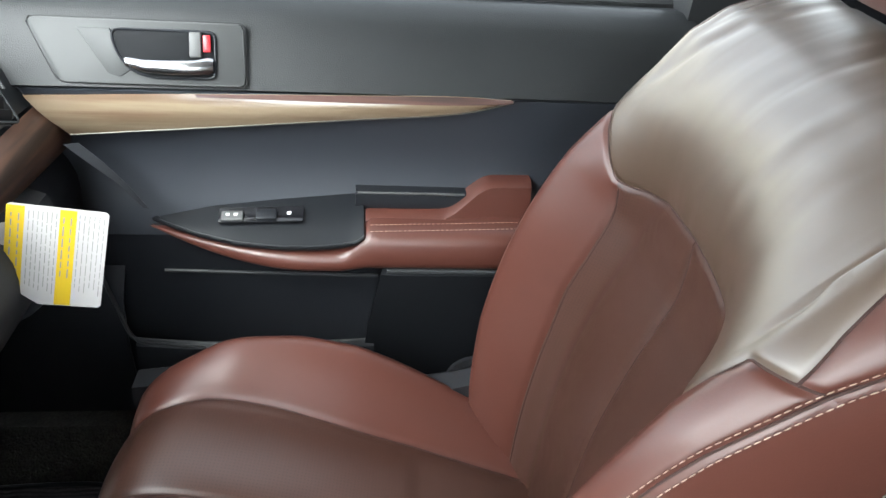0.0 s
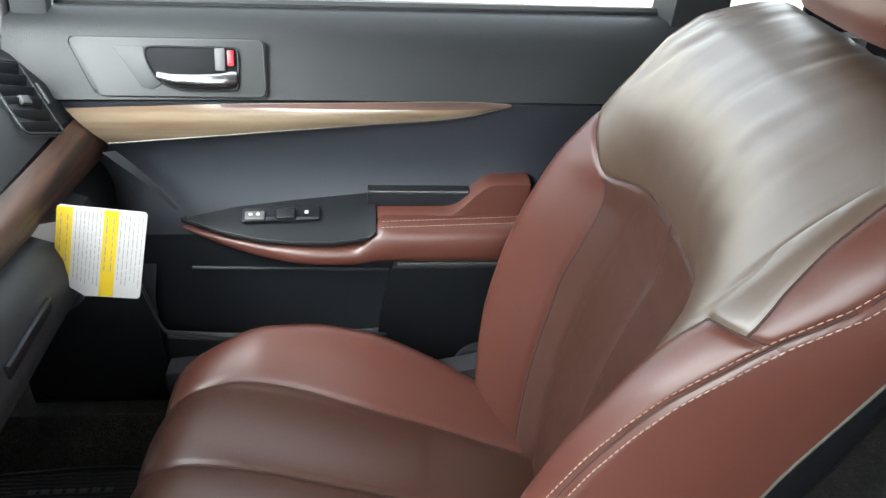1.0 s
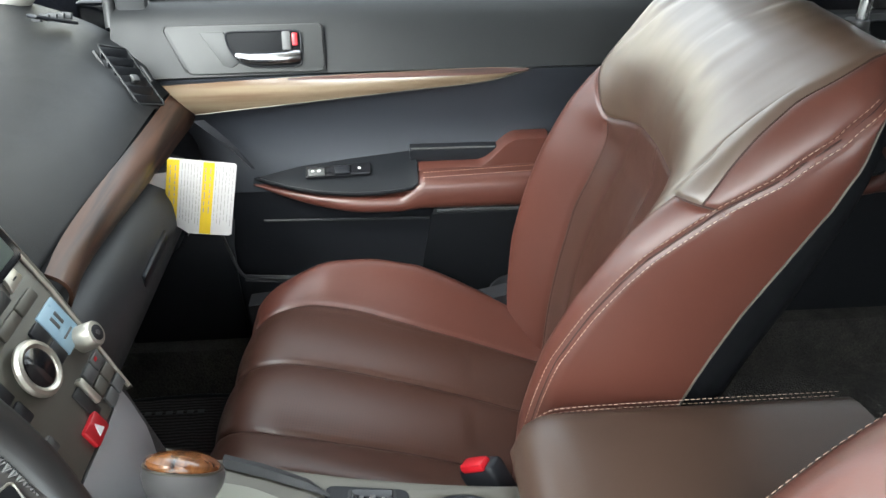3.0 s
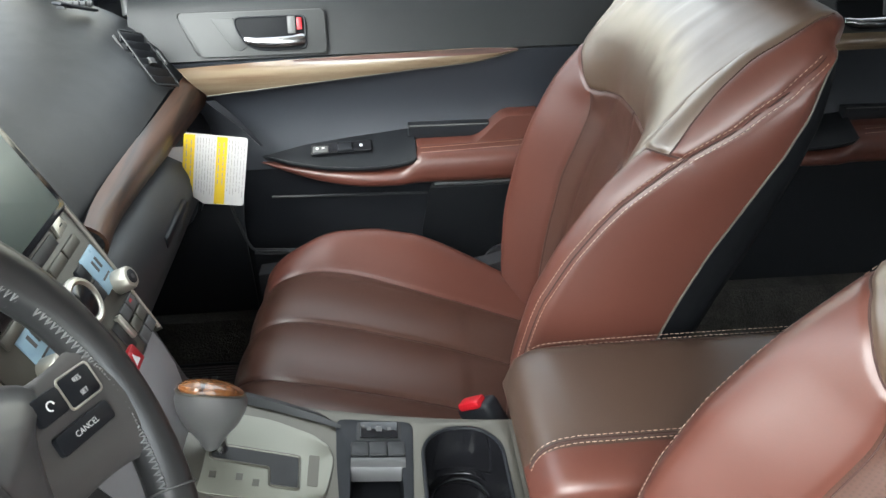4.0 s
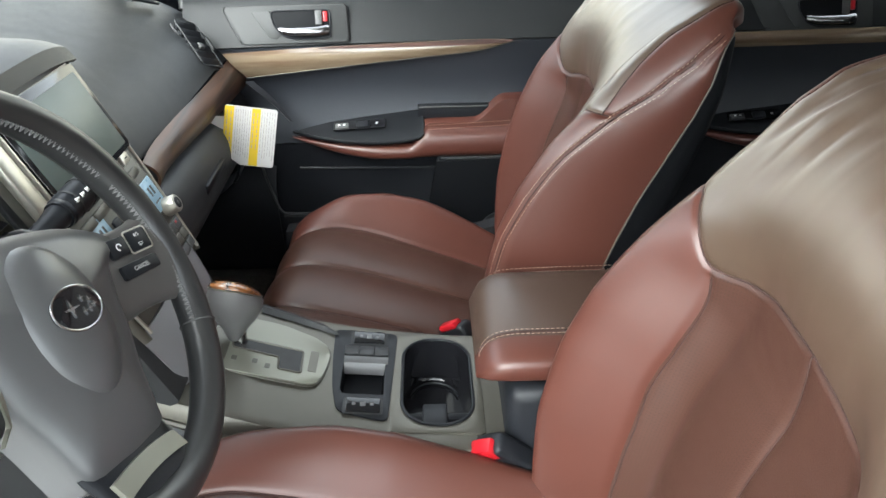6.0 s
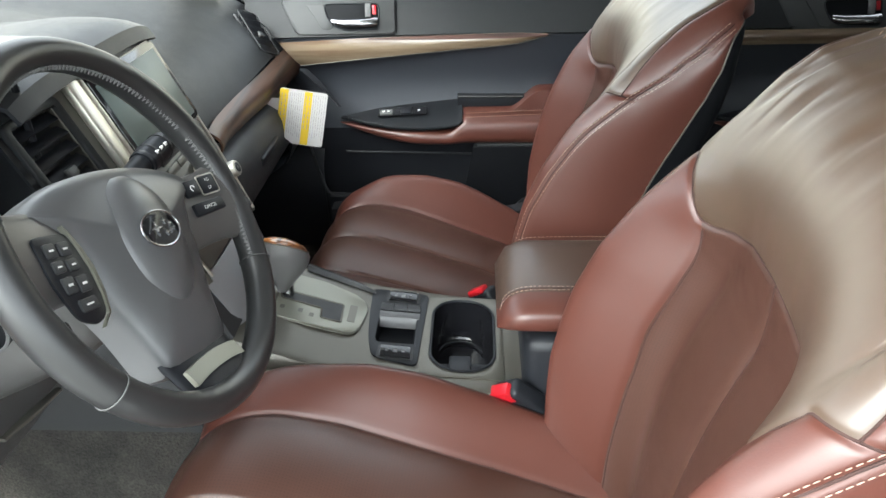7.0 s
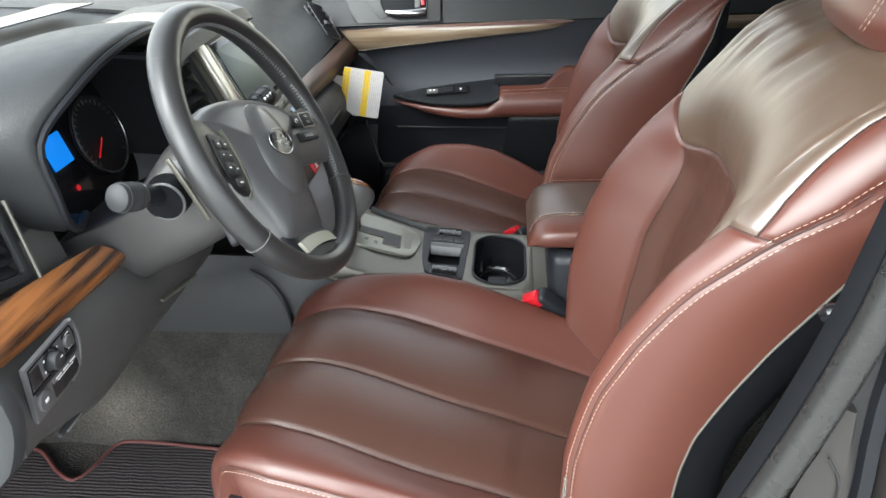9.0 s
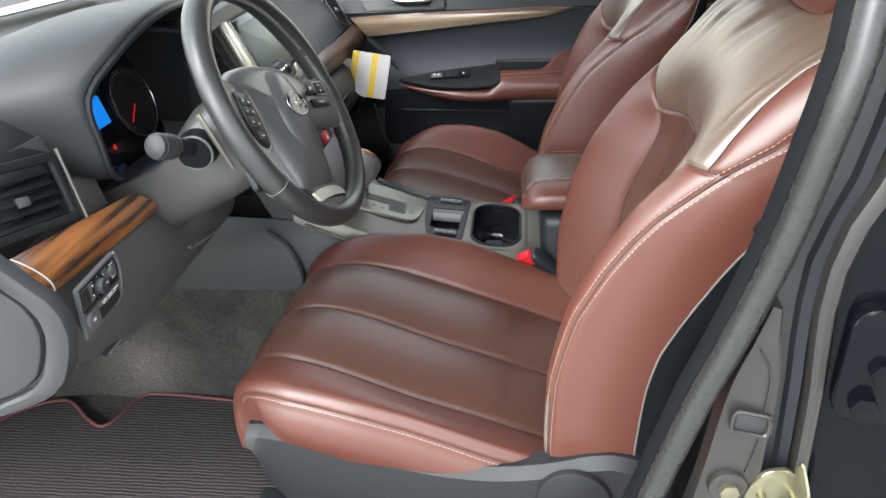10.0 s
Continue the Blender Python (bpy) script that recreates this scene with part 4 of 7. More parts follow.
door_f = door_panel(-0.30, 0.70, "front_door", "charcoal and black front door trim with wood strip and leather armrest")
part("mirror_trim", box((0.050, 0.024, 0.20), (-0.192, 0.828, 0.800), (-12, 0, 0), 0.008), PLASTIC, door_f, "charcoal corner trim below the mirror")
part("front_seal", tube([(-0.224, 0.790, 0.690), (-0.226, 0.806, 0.725), (-0.228, 0.822, 0.80), (-0.22, 0.82, 0.90)], 0.010, 10), RUBBER, door_f)
door_r = door_panel(0.76, 1.55, "rear_door", "charcoal and black rear door trim with wood strip and leather armrest")
pil = solo("pillar_right_middle", loft([[(0.69, 0.80, z), (0.77, 0.80, z), (0.78, 0.86, z), (0.68, 0.86, z)] for z in (0.0, 0.7)] + [[(0.66, 0.70, 1.16), (0.74, 0.70, 1.16), (0.75, 0.76, 1.16), (0.65, 0.76, 1.16)]]), PLASTIC, "charcoal trimmed pillar between the right doors", "pillar", "structure")


def door_strip(parent, pts_top, pts_low, n=40):
    """The tapering wood strip under the upper trim."""
    T, B = spline(pts_top, n), spline(pts_low, n)
    G = []
    for t, b in zip(T, B):
        row = []
        for f in np.linspace(0, 1, 7):
            p = t * (1 - f) + b * f
            row.append((p[0], p[1] - 0.006 * math.sin(f * math.pi) - 0.003, p[2]))
        G.append(row)
    part("wood_strip", sheet(G, 0.004), WOOD_REFLECT, parent, "glossy brown striped wood strip")
    # overlay in the wood's own red-brown, clear of the painted reflection, widening towards the rear tip
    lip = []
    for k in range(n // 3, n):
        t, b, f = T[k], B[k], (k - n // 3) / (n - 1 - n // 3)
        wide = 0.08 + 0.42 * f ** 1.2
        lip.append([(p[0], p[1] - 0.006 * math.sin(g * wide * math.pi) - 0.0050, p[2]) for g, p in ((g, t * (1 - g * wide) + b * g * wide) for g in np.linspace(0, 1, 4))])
    part("wood_strip_lip", sheet(lip, 0.0015), WOOD_EDGE, parent, "red-brown upper part of the strip, left without the painted reflection")
    part("wood_strip_edge", tube([(b[0], b[1] - 0.003, b[2] - 0.001) for b in B], 0.0010, 6), PEWTER, parent)


door_strip(door_f, [(-0.145, 0.733, 0.612), (0.05, 0.738, 0.620), (0.25, 0.742, 0.625), (0.38, 0.744, 0.628), (0.455, 0.744, 0.626)],
           [(-0.105, 0.748, 0.557), (0.05, 0.744, 0.573), (0.25, 0.744, 0.592), (0.38, 0.745, 0.604), (0.455, 0.745, 0.622)])
door_strip(door_r, [(0.80, 0.745, 0.628), (1.0, 0.745, 0.630), (1.3, 0.745, 0.634), (1.5, 0.745, 0.636)], [(0.80, 0.747, 0.600), (1.0, 0.747, 0.602), (1.3, 0.747, 0.606), (1.5, 0.747, 0.612)])


def door_handle(parent, dx, mirror=1):
    """Bezel plate with a finger recess, chrome lever and red lock tab. Its plane leans with the trim."""
    m = plane_at((dx, 0.7585, 0.662), (1, -0.01, 0.012), (0, 0.40, 1))
    m2 = m @ Matrix.Translation((0, 0, 0.0005))
    out = [(-0.132, 0.037), (0.112, 0.037), (0.116, 0.033), (0.118, -0.034), (0.114, -0.038), (-0.096, -0.038), (-0.104, -0.034), (-0.135, 0.031)]
    bez = part("handle_bezel", plate(soft_poly(out, 0.006), 0.005, m2, 0.002), BEZEL, parent, "grey satin handle surround")
    part("bezel_gap", tube([m2 @ Vector((x * 1.008, y * 1.012, 0.001)) for x, y in out], 0.0018, 6, True), RUBBER, bez)
    # the recess: a flat raised plate, near-black for the pocket's shade, with a lighter front slope
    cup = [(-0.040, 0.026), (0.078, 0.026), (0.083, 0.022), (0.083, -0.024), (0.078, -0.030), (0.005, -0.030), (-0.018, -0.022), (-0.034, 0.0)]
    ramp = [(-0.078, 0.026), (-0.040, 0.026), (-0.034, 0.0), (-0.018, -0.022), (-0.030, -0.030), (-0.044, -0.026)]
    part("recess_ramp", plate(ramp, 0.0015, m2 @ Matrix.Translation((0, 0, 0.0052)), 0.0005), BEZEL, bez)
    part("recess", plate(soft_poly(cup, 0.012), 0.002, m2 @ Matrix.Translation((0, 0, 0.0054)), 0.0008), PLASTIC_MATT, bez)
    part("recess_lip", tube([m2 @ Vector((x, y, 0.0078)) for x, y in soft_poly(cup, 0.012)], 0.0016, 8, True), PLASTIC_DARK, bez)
    lever = []
    for x, yc, hh, d in ((-0.022, -0.012, 0.006, 0.010), (0.0, -0.017, 0.008, 0.018), (0.03, -0.018, 0.009, 0.021), (0.06, -0.017, 0.009, 0.020), (0.075, -0.015, 0.010, 0.014), (0.081, -0.014, 0.008, 0.010)):
        lever.append([m2 @ Vector((x, yc + hh * math.sin(a), 0.006 + d * 0.5 + d * 0.35 * math.cos(a))) for a in np.linspace(0, 2 * math.pi, 14, endpoint=False)])
    part("lever", loft(lever), CHROME, bez, "chrome door lever")
    part("lock_tab", box((0.014, 0.030, 0.008), m2 @ Vector((0.060, 0.010, 0.0095)), m2.to_3x3(), 0.002), PLASTIC_GREY, bez)
    part("lock_mark", box((0.009, 0.020, 0.004), m2 @ Vector((0.0735, 0.012, 0.0100)), m2.to_3x3(), 0.001), RED, bez, "red unlocked mark")
    return bez


door_handle(door_f, -0.002)
door_handle(door_r, 1.085)


def armrest(parent, x0, x1, sx=1.0):
    """Leather rest that grows out of the door, with a black switch pod and a pull slot."""
    def X(f):
        return x0 + f * (x1 - x0)
    G = []
    for f in np.linspace(0, 1, 44):
        k = float(smooth01(f / 0.42)) ** 0.50
        zt = 0.414 + 0.038 * float(smooth01((f - 0.50) / 0.08)) * (0.9 + 0.1 * f)
        zb = 0.415 - 0.043 * k
        yo = 0.768 - 0.068 * k
        ring = []
        for a in np.linspace(0, math.pi, 15):
            y = 0.780 - (0.780 - yo) * math.sin(a) ** 0.55 if 0 < a < math.pi else 0.780
            z = zb + (zt - zb) * (0.5 + 0.5 * math.copysign(abs(math.cos(a)) ** 0.7, math.cos(a)))
            ring.append((X(f), y, z))
        G.append(ring)
    rim_f = [0.0, 0.06, 0.14, 0.24, 0.34, 0.43, 0.50, 0.545, 0.562]
    rim_y = [0.772, 0.750, 0.728, 0.710, 0.702, 0.699, 0.699, 0.700, 0.703]
    rim_z = [0.428, 0.4275, 0.425, 0.4225, 0.4215, 0.423, 0.427, 0.432, 0.439]
    rest = part("armrest", sheet(G, 0.003), LEATHER, parent, "red-brown leather armrest")
    # raised back part behind the pull slot
    back = []
    for f in np.linspace(0.566, 1.0, 26):
        k = float(smooth01((f - 0.76) / 0.14))
        zt = 0.452 + 0.010 * (f - 0.5) + 0.045 * k
        y0 = 0.735 + 0.012 * k
        back.append([(X(f), 0.785, zt - 0.03), (X(f), 0.785, zt), (X(f), y0 + 0.01, zt + 0.001), (X(f), y0, zt - 0.006), (X(f), y0 - 0.006, zt - 0.03 - 0.03 * k), (X(f), 0.785, 0.42)])
    part("armrest_back", loft(back), LEATHER, rest)
    slot = [[(X(f), 0.79, 0.452), (X(f), 0.79, 0.480), (X(f), 0.757, 0.481), (X(f), 0.752, 0.477), (X(f), 0.752, 0.462), (X(f), 0.757, 0.452)] for f in np.linspace(0.54, 0.83, 12)]
    part("pull_slot", loft(slot), PLASTIC_DARK, rest)
    part("slot_edge", tube([(X(f), 0.753, 0.480) for f in np.linspace(0.545, 0.825, 10)], 0.0016, 6), PLASTIC_GREY, rest)
    for dz in (0.0, 0.0085):
        part("stitching", stitches([(X(f), 0.7055 - dz * 0.35 + 0.002, 0.4535 + 0.022 * (f - 0.55) - dz) for f in np.linspace(0.578, 1, 20)], np.array([[0, -0.8, 0.6]] * 20), lift=0.002), THREAD, rest, "cream double stitching")
    # switch pod: a leaf-shaped shelf that grows out of the trim
    P, edge = [], []
    for f in np.linspace(0.0, 0.562, 30):
        x = f * 0.535 - 0.036
        zt = float(interp(x, [(-0.036, 0.425), (0.012, 0.438), (0.056, 0.448), (0.143, 0.458), (0.269, 0.470)]))
        yo, zo = float(np.interp(f, rim_f, rim_y)), float(np.interp(f, rim_f, rim_z))
        edge.append((X(f), yo - 0.001, zo + 0.001))
        P.append([(X(f), 0.790, zo - 0.007), (X(f), 0.790, zt + 0.002), (X(f), 0.774, zt), (X(f), (yo + 0.774) / 2, (zt + zo) / 2 - 0.001), (X(f), yo + 0.006, zo + 0.0015), (X(f), yo, zo - 0.003), (X(f), yo + 0.002, zo - 0.007)])
    pod = part("switch_pod", loft(P), POD, parent, "black plastic window switch pod")
    part("pod_rim", tube(edge[2:], 0.0012, 6), PLASTIC_DARK, pod)
    m = plane_at((X(0.30), 0.745, 0.4445), (1, -0.03, 0.06), (0, 0.92, 0.40))
    part("switch_plate", plate(rounded(0.115 * sx, 0.026, 0.003), 0.0035, m, 0.001), GLOSS_BLACK, pod)
    part("window_switch", box((0.030, 0.016, 0.006), m @ Vector((-0.038, -0.004, 0.005)), m.to_3x3(), 0.002), PLASTIC_GREY, pod)
    for dx in (-0.044, -0.033):
        part("switch_mark", box((0.005, 0.004, 0.0006), m @ Vector((dx, -0.003, 0.0083)), m.to_3x3(), 0.0), WHITE, pod)
    part("lock_switch", box((0.028, 0.018, 0.008), m @ Vector((0.008, -0.003, 0.005)), m.to_3x3(), 0.002), PLASTIC_DARK, pod)
    part("switch_mark", box((0.005, 0.005, 0.0006), m @ Vector((0.038, 0.001, 0.0038)), m.to_3x3(), 0.0), WHITE, pod)
    return rest


armrest(door_f, -0.035, 0.50)
armrest(door_r, 0.84, 1.36)


def map_pocket(parent):
    """Bin at the door's foot: front wall with a notch, rim and a sloped rear cover."""
    wall = []
    for x in np.linspace(-0.06, 0.285, 14):
        b = 0.012 * math.sin((x + 0.06) / 0.345 * math.pi)
        wall.append([(x, 0.728 - b, 0.243), (x, 0.720 - b, 0.236), (x, 0.714 - b, 0.20), (x, 0.708, 0.12), (x, 0.712, 0.02)])
    part("pocket_wall", sheet(wall, 0.004), PLASTIC_DARK, parent)
    part("pocket_rim", tube([(x, 0.726 - 0.012 * math.sin((x + 0.06) / 0.345 * math.pi), 0.244) for x in np.linspace(-0.06, 0.285, 14)], 0.0025, 6), PLASTIC, parent)
    part("trim_crease", tube([(x, 0.770, 0.336 - 0.02 * (x + 0.02)) for x in np.linspace(-0.02, 0.29, 8)], 0.003, 6), PLASTIC, parent)
    rear = []
    for x in np.linspace(0.295, 0.66, 10):
        f = (x - 0.295) / 0.365
        rear.append([(x - 0.0, 0.775, 0.380), (x, 0.722, 0.378), (x - 0.004, 0.714, 0.368), (x - 0.02 * (1 - f), 0.717, 0.28), (x - 0.03 * (1 - f), 0.722, 0.16), (x, 0.73, 0.02)])
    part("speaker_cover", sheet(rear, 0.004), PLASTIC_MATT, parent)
    # edge highlight put in as a tube of lighter grey
    part("cover_edge", tube([(x, 0.716, 0.375) for x in np.linspace(0.30, 0.62, 10)], 0.004, 8), PLASTIC, parent, "cover edge in lighter grey for its highlight")
    front = [[(x, 0.775, 0.34), (x, 0.742, 0.30), (x, 0.735, 0.24), (x, 0.745, 0.15), (x, 0.75, 0.02)] for x in np.linspace(-0.30, -0.075, 8)]
    part("pocket_front", sheet(front, 0.004), PLASTIC_DARK, parent)
    part("pocket_edge", tube(spline([(-0.10, 0.735, 0.365), (-0.085, 0.735, 0.30), (-0.063, 0.724, 0.246), (-0.02, 0.715, 0.243), (0.04, 0.705, 0.243)], 20), 0.003, 6), PLASTIC, parent)


map_pocket(door_f)


# ---- dashboard ----
dash = thing("dashboard", (-0.45, 0.0, 0.3), "charcoal grained plastic dashboard with wood strips and a screen", "dashboard")


def dash_profile(y):
    """The pad from the windscreen to the wood strip, as (x, z), for the passenger's side and the driver's end."""
    if y > 0.13:
        k = float(smooth01((y - 0.13) / 0.25))
        pts = [(-1.40, 0.83), (-0.95, 0.812), (-0.75, 0.80 - 0.005 * k), (-0.50, 0.792 - 0.022 * k), (-0.36, 0.780 - 0.035 * k), (-0.27, 0.752 - 0.040 * k), (-0.21, 0.700 - 0.022 * k), (-0.166, 0.645 - 0.005 * k), (-0.143, 0.600)]
    else:
        pts = [(-1.40, 0.83), (-0.95, 0.812), (-0.75, 0.80), (-0.55, 0.79), (-0.42, 0.775), (-0.34, 0.755), (-0.28, 0.72), (-0.255, 0.67), (-0.25, 0.625)]
    return spline(pts, 26)


part("dash_pad", sheet([[(x, y, z - 0.012 * max(0, (y - 0.62) / 0.2) ** 2) for x, z in dash_profile(y)] for y in np.linspace(0.131, 0.80, 34)], 0.006), PLASTIC_PAD, dash, "charcoal grained dash pad")
part("dash_pad", sheet([[(x, y, z) for x, z in dash_profile(y)] for y in np.linspace(-0.76, -0.455, 16)], 0.006), PLASTIC_PAD, dash, "charcoal grained dash pad")
part("dash_pad", sheet([[(x, y, z) for x, z in ((-1.40, 0.83), (-0.95, 0.812), (-0.75, 0.80), (-0.55, 0.79), (-0.42, 0.78), (-0.34, 0.775))] for y in np.linspace(-0.455, 0.131, 14)], 0.006), PLASTIC_PAD, dash)

# passenger's wood strip, gap and glove box
T = spline([(-0.140, 0.800, 0.590), (-0.140, 0.72, 0.594), (-0.140, 0.555, 0.598), (-0.140, 0.362, 0.606), (-0.138, 0.25, 0.608), (-0.128, 0.175, 0.610)], 40)
B = spline([(-0.118, 0.800, 0.528), (-0.120, 0.72, 0.532), (-0.124, 0.555, 0.541), (-0.128, 0.362, 0.555), (-0.128, 0.25, 0.560), (-0.118, 0.175, 0.562)], 40)
G = [[t * (1 - f) + b * f + np.array([0.016 * math.sin(f * math.pi) ** 0.8, 0, 0.004 * math.sin(f * math.pi)]) for f in np.linspace(0, 1, 11)] for t, b in zip(T, B)]
part("wood_strip", sheet(G, 0.004), WOOD_DARK, dash, "glossy dark striped wood strip")
glove = []
for y in np.linspace(0.175, 0.66, 24):
    k = (y - 0.175) / 0.485
    glove.append([(x, y, z) for x, z in spline([(-0.150, 0.552 - 0.022 * k), (-0.126, 0.544 - 0.022 * k), (-0.108, 0.51), (-0.104, 0.46), (-0.125, 0.41), (-0.18, 0.375), (-0.30, 0.35)], 18)])
gb = part("glove_box", sheet(glove, 0.006), PLASTIC, dash, "charcoal glove box lid")
part("glove_box_handle", box((0.008, 0.12, 0.020), (-0.104, 0.41, 0.482), (0, 12, 0), 0.004), PLASTIC_DARK, gb)
part("dash_end", sheet([[(x, y, z) for x, z in spline([(-0.140, 0.530), (-0.118, 0.49), (-0.12, 0.42), (-0.15, 0.34), (-0.25, 0.28)], 14)] for y in np.linspace(0.665, 0.80, 8)], 0.006), PLASTIC_DARK, dash)
part("end_trim", sheet([[(-0.104, 0.716, 0.556), (-0.088, 0.722, 0.556)], [(-0.082, 0.716, 0.535), (-0.062, 0.722, 0.530)], [(-0.050, 0.718, 0.505), (-0.038, 0.722, 0.500)], [(-0.022, 0.720, 0.468), (-0.016, 0.722, 0.466)]], 0.006), PLASTIC_DARK, dash)
part("under_dash", sheet([[(x, y, z) for x, z in ((-0.25, 0.352), (-0.45, 0.34), (-0.75, 0.36), (-1.0, 0.45))] for y in np.linspace(0.14, 0.80, 6)], 0.006), PLASTIC_DARK, dash)


def louvre_vent(parent, m, w, h, n, name="air_vent", depth=0.022, tab=0.0, rim=0.022, thick=0.006):
    """Framed air vent: dark box, louvres and a thumb tab. m: its frame; its x runs along the blades' row."""
    v = part(name, plate(rounded(w + rim, h + rim, 0.010), thick, m, thick * 0.45, rounded(w, h, 0.004)), PLASTIC_PAD, parent, "charcoal louvred air vent")
    part("vent_well", box((w, h, 0.004), m @ Vector((0, 0, -depth)), m.to_3x3(), 0.0), RUBBER, v)
    for k in range(n):
        x = -w / 2 + (k + 0.5) * w / n
        turn = m.to_3x3() @ Euler((0, radians(38), 0)).to_matrix()
        part("louvre", box((min(0.016, depth * 1.6), h * 0.98, 0.0022), m @ Vector((x, 0, -0.27 * depth)), turn, 0.0008), PLASTIC_DARK, v)
    part("vent_tab", box((0.012, 0.016, 0.008), m @ Vector((tab, 0, 0.001)), m.to_3x3(), 0.002), PLASTIC_GREY, v)
    return v


m = plane_at((-0.170, 0.672, 0.6485), (0.54, -0.46, -0.70), (0.1, 1, -0.1))
louvre_vent(dash, m, 0.104, 0.064, 6, depth=0.012, tab=0.006, rim=0.007, thick=0.002)
part("vent_slider", box((0.030, 0.004, 0.004), m @ Vector((-0.006, 0.041, 0.001)), m.to_3x3(), 0.001), PLASTIC_GREY, dash)
df = part("side_demister", box((0.075, 0.022, 0.006), (-0.275, 0.70, 0.728), (0, 20, 62), 0.006), PLASTIC_DARK, dash)
for k in range(5):
    part("demister_fin", box((0.004, 0.018, 0.010), (-0.275 + (k - 2) * 0.0062, 0.70 + (k - 2) * 0.0118, 0.7315 - (k - 2) * 0.002), (0, 20, 62), 0.0005), PLASTIC, df)

# ---- centre stack ----
stack = thing("centre_stack", (-0.12, 0.03, 0.42), "grey centre stack with touch screen, radio and heater controls", "car console")
SX, SZ = Vector((0, 1, 0)), Vector((-0.46, 0, 1)).normalized()


def on_stack(y, s, lift=0.0):
    """A place on the sloping face: s metres up from its foot."""
    n = SX.cross(SZ)
    return Vector((-0.035, y, 0.435)) + SZ * s + n * lift


FM = Matrix((SX, SZ, SX.cross(SZ))).transposed().to_4x4()


def fm(y, s, lift=0.0):
    m = FM.copy()
    m.translation = on_stack(y, s, lift)
    return m


body = [(-0.105, -0.02), (0.125, -0.02), (0.148, 0.08), (0.152, 0.22), (0.152, 0.355), (0.140, 0.372), (-0.100, 0.372), (-0.108, 0.355), (-0.108, 0.22)]
part("stack_body", plate(body, 0.10, fm(0, 0, -0.108), 0.004), PLASTIC, stack)
part("face_panel", plate(soft_poly([(-0.072, 0.072), (0.132, 0.072), (0.144, 0.13), (0.146, 0.235), (-0.080, 0.235), (-0.080, 0.13)], 0.010), 0.012, fm(0, 0, -0.010), 0.003), STACK_GREY, stack, "warm dark grey control panel")
foot = [[on_stack(y0 + (y1 - y0) * f, d, 0.002 - 0.010 * (2 * f - 1) ** 4 - z) for f in np.linspace(0, 1, 15)] for d, y0, y1, z in ((0.070, -0.086, 0.137, 0.0), (0.050, -0.084, 0.132, -0.002), (0.020, -0.080, 0.124, -0.002), (-0.010, -0.074, 0.112, 0.002), (-0.035, -0.070, 0.102, 0.010), (-0.050, -0.068, 0.098, 0.022))]
part("stack_foot", sheet(foot, 0.005), FRONT_GREY, stack, "smooth light grey panel below the controls")
for s, y0 in ((-1, -0.086), (1, 0.148)):
    part("silver_trim", tube([on_stack(y0 - 0.012 * s * max(0, 2 - k) / 2, d, 0.002) for k, d in enumerate((0.066, 0.12, 0.19, 0.27, 0.365))], 0.0024, 8), SILVER, stack, "thin satin silver trim")
    part("side_band", loft([[on_stack(y0 + s * (0.004 + w * f) - 0.012 * s * max(0, 2 - k) / 2, d, 0.001 - 0.016 * f * f) for f in np.linspace(0, 1, 6)] + [on_stack(y0 + s * w - 0.012 * s * max(0, 2 - k) / 2, d, -0.05), on_stack(y0 - 0.012 * s * max(0, 2 - k) / 2, d, -0.05)] for k, (d, w) in enumerate(((0.060, 0.010), (0.12, 0.014), (0.19, 0.020), (0.27, 0.024), (0.365, 0.024)))]), PEWTER, stack, "satin bronze-grey side band")
# screen with black surround and silver rails
part("screen_surround", plate(rounded(0.226, 0.146, 0.008, 5, 0.036, 0.303), 0.010, fm(0, 0, -0.006), 0.003), PLASTIC_GREY, stack)
part("screen_frame", plate(rounded(0.204, 0.126, 0.006, 5, 0.045, 0.296), 0.004, fm(0, 0, 0.004), 0.002), GLOSS_BLACK, stack)
part("screen", plate(rounded(0.184, 0.106, 0.003, 5, 0.045, 0.293), 0.001, fm(0, 0, 0.008), 0.0003), SCREEN, stack, "matt grey-green unlit touch screen")
part("silver_rail", box((0.026, 0.150, 0.012), on_stack(-0.088, 0.292, 0.006), FM.to_3x3(), 0.004), SILVER, stack, "broad satin silver rail")
part("silver_rail", box((0.008, 0.140, 0.008), on_stack(-0.066, 0.292, 0.006), FM.to_3x3(), 0.003), SILVER, stack)
# disc slot and button row
part("disc_slot", box((0.115, 0.013, 0.003), on_stack(0.040, 0.2215, 0.003), FM.to_3x3(), 0.001), RUBBER, stack)
ej = part("eject_button", plate([(-0.012, -0.006), (0.012, -0.004), (0.010, 0.008), (-0.009, 0.008)], 0.004, fm(0.116, 0.224, 0.002), 0.001), SILVER, stack, "small silver eject button")
part("button_mark", box((0.007, 0.0016, 0.0004), on_stack(0.117, 0.2255, 0.0062), FM.to_3x3(), 0.0), PLASTIC_DARK, ej)
for k in range(5):
    part("radio_button", box((0.034, 0.012, 0.004), on_stack(-0.036 + 0.0365 * k, 0.2035, 0.003), FM.to_3x3(), 0.0015), STACK_GREY, stack)
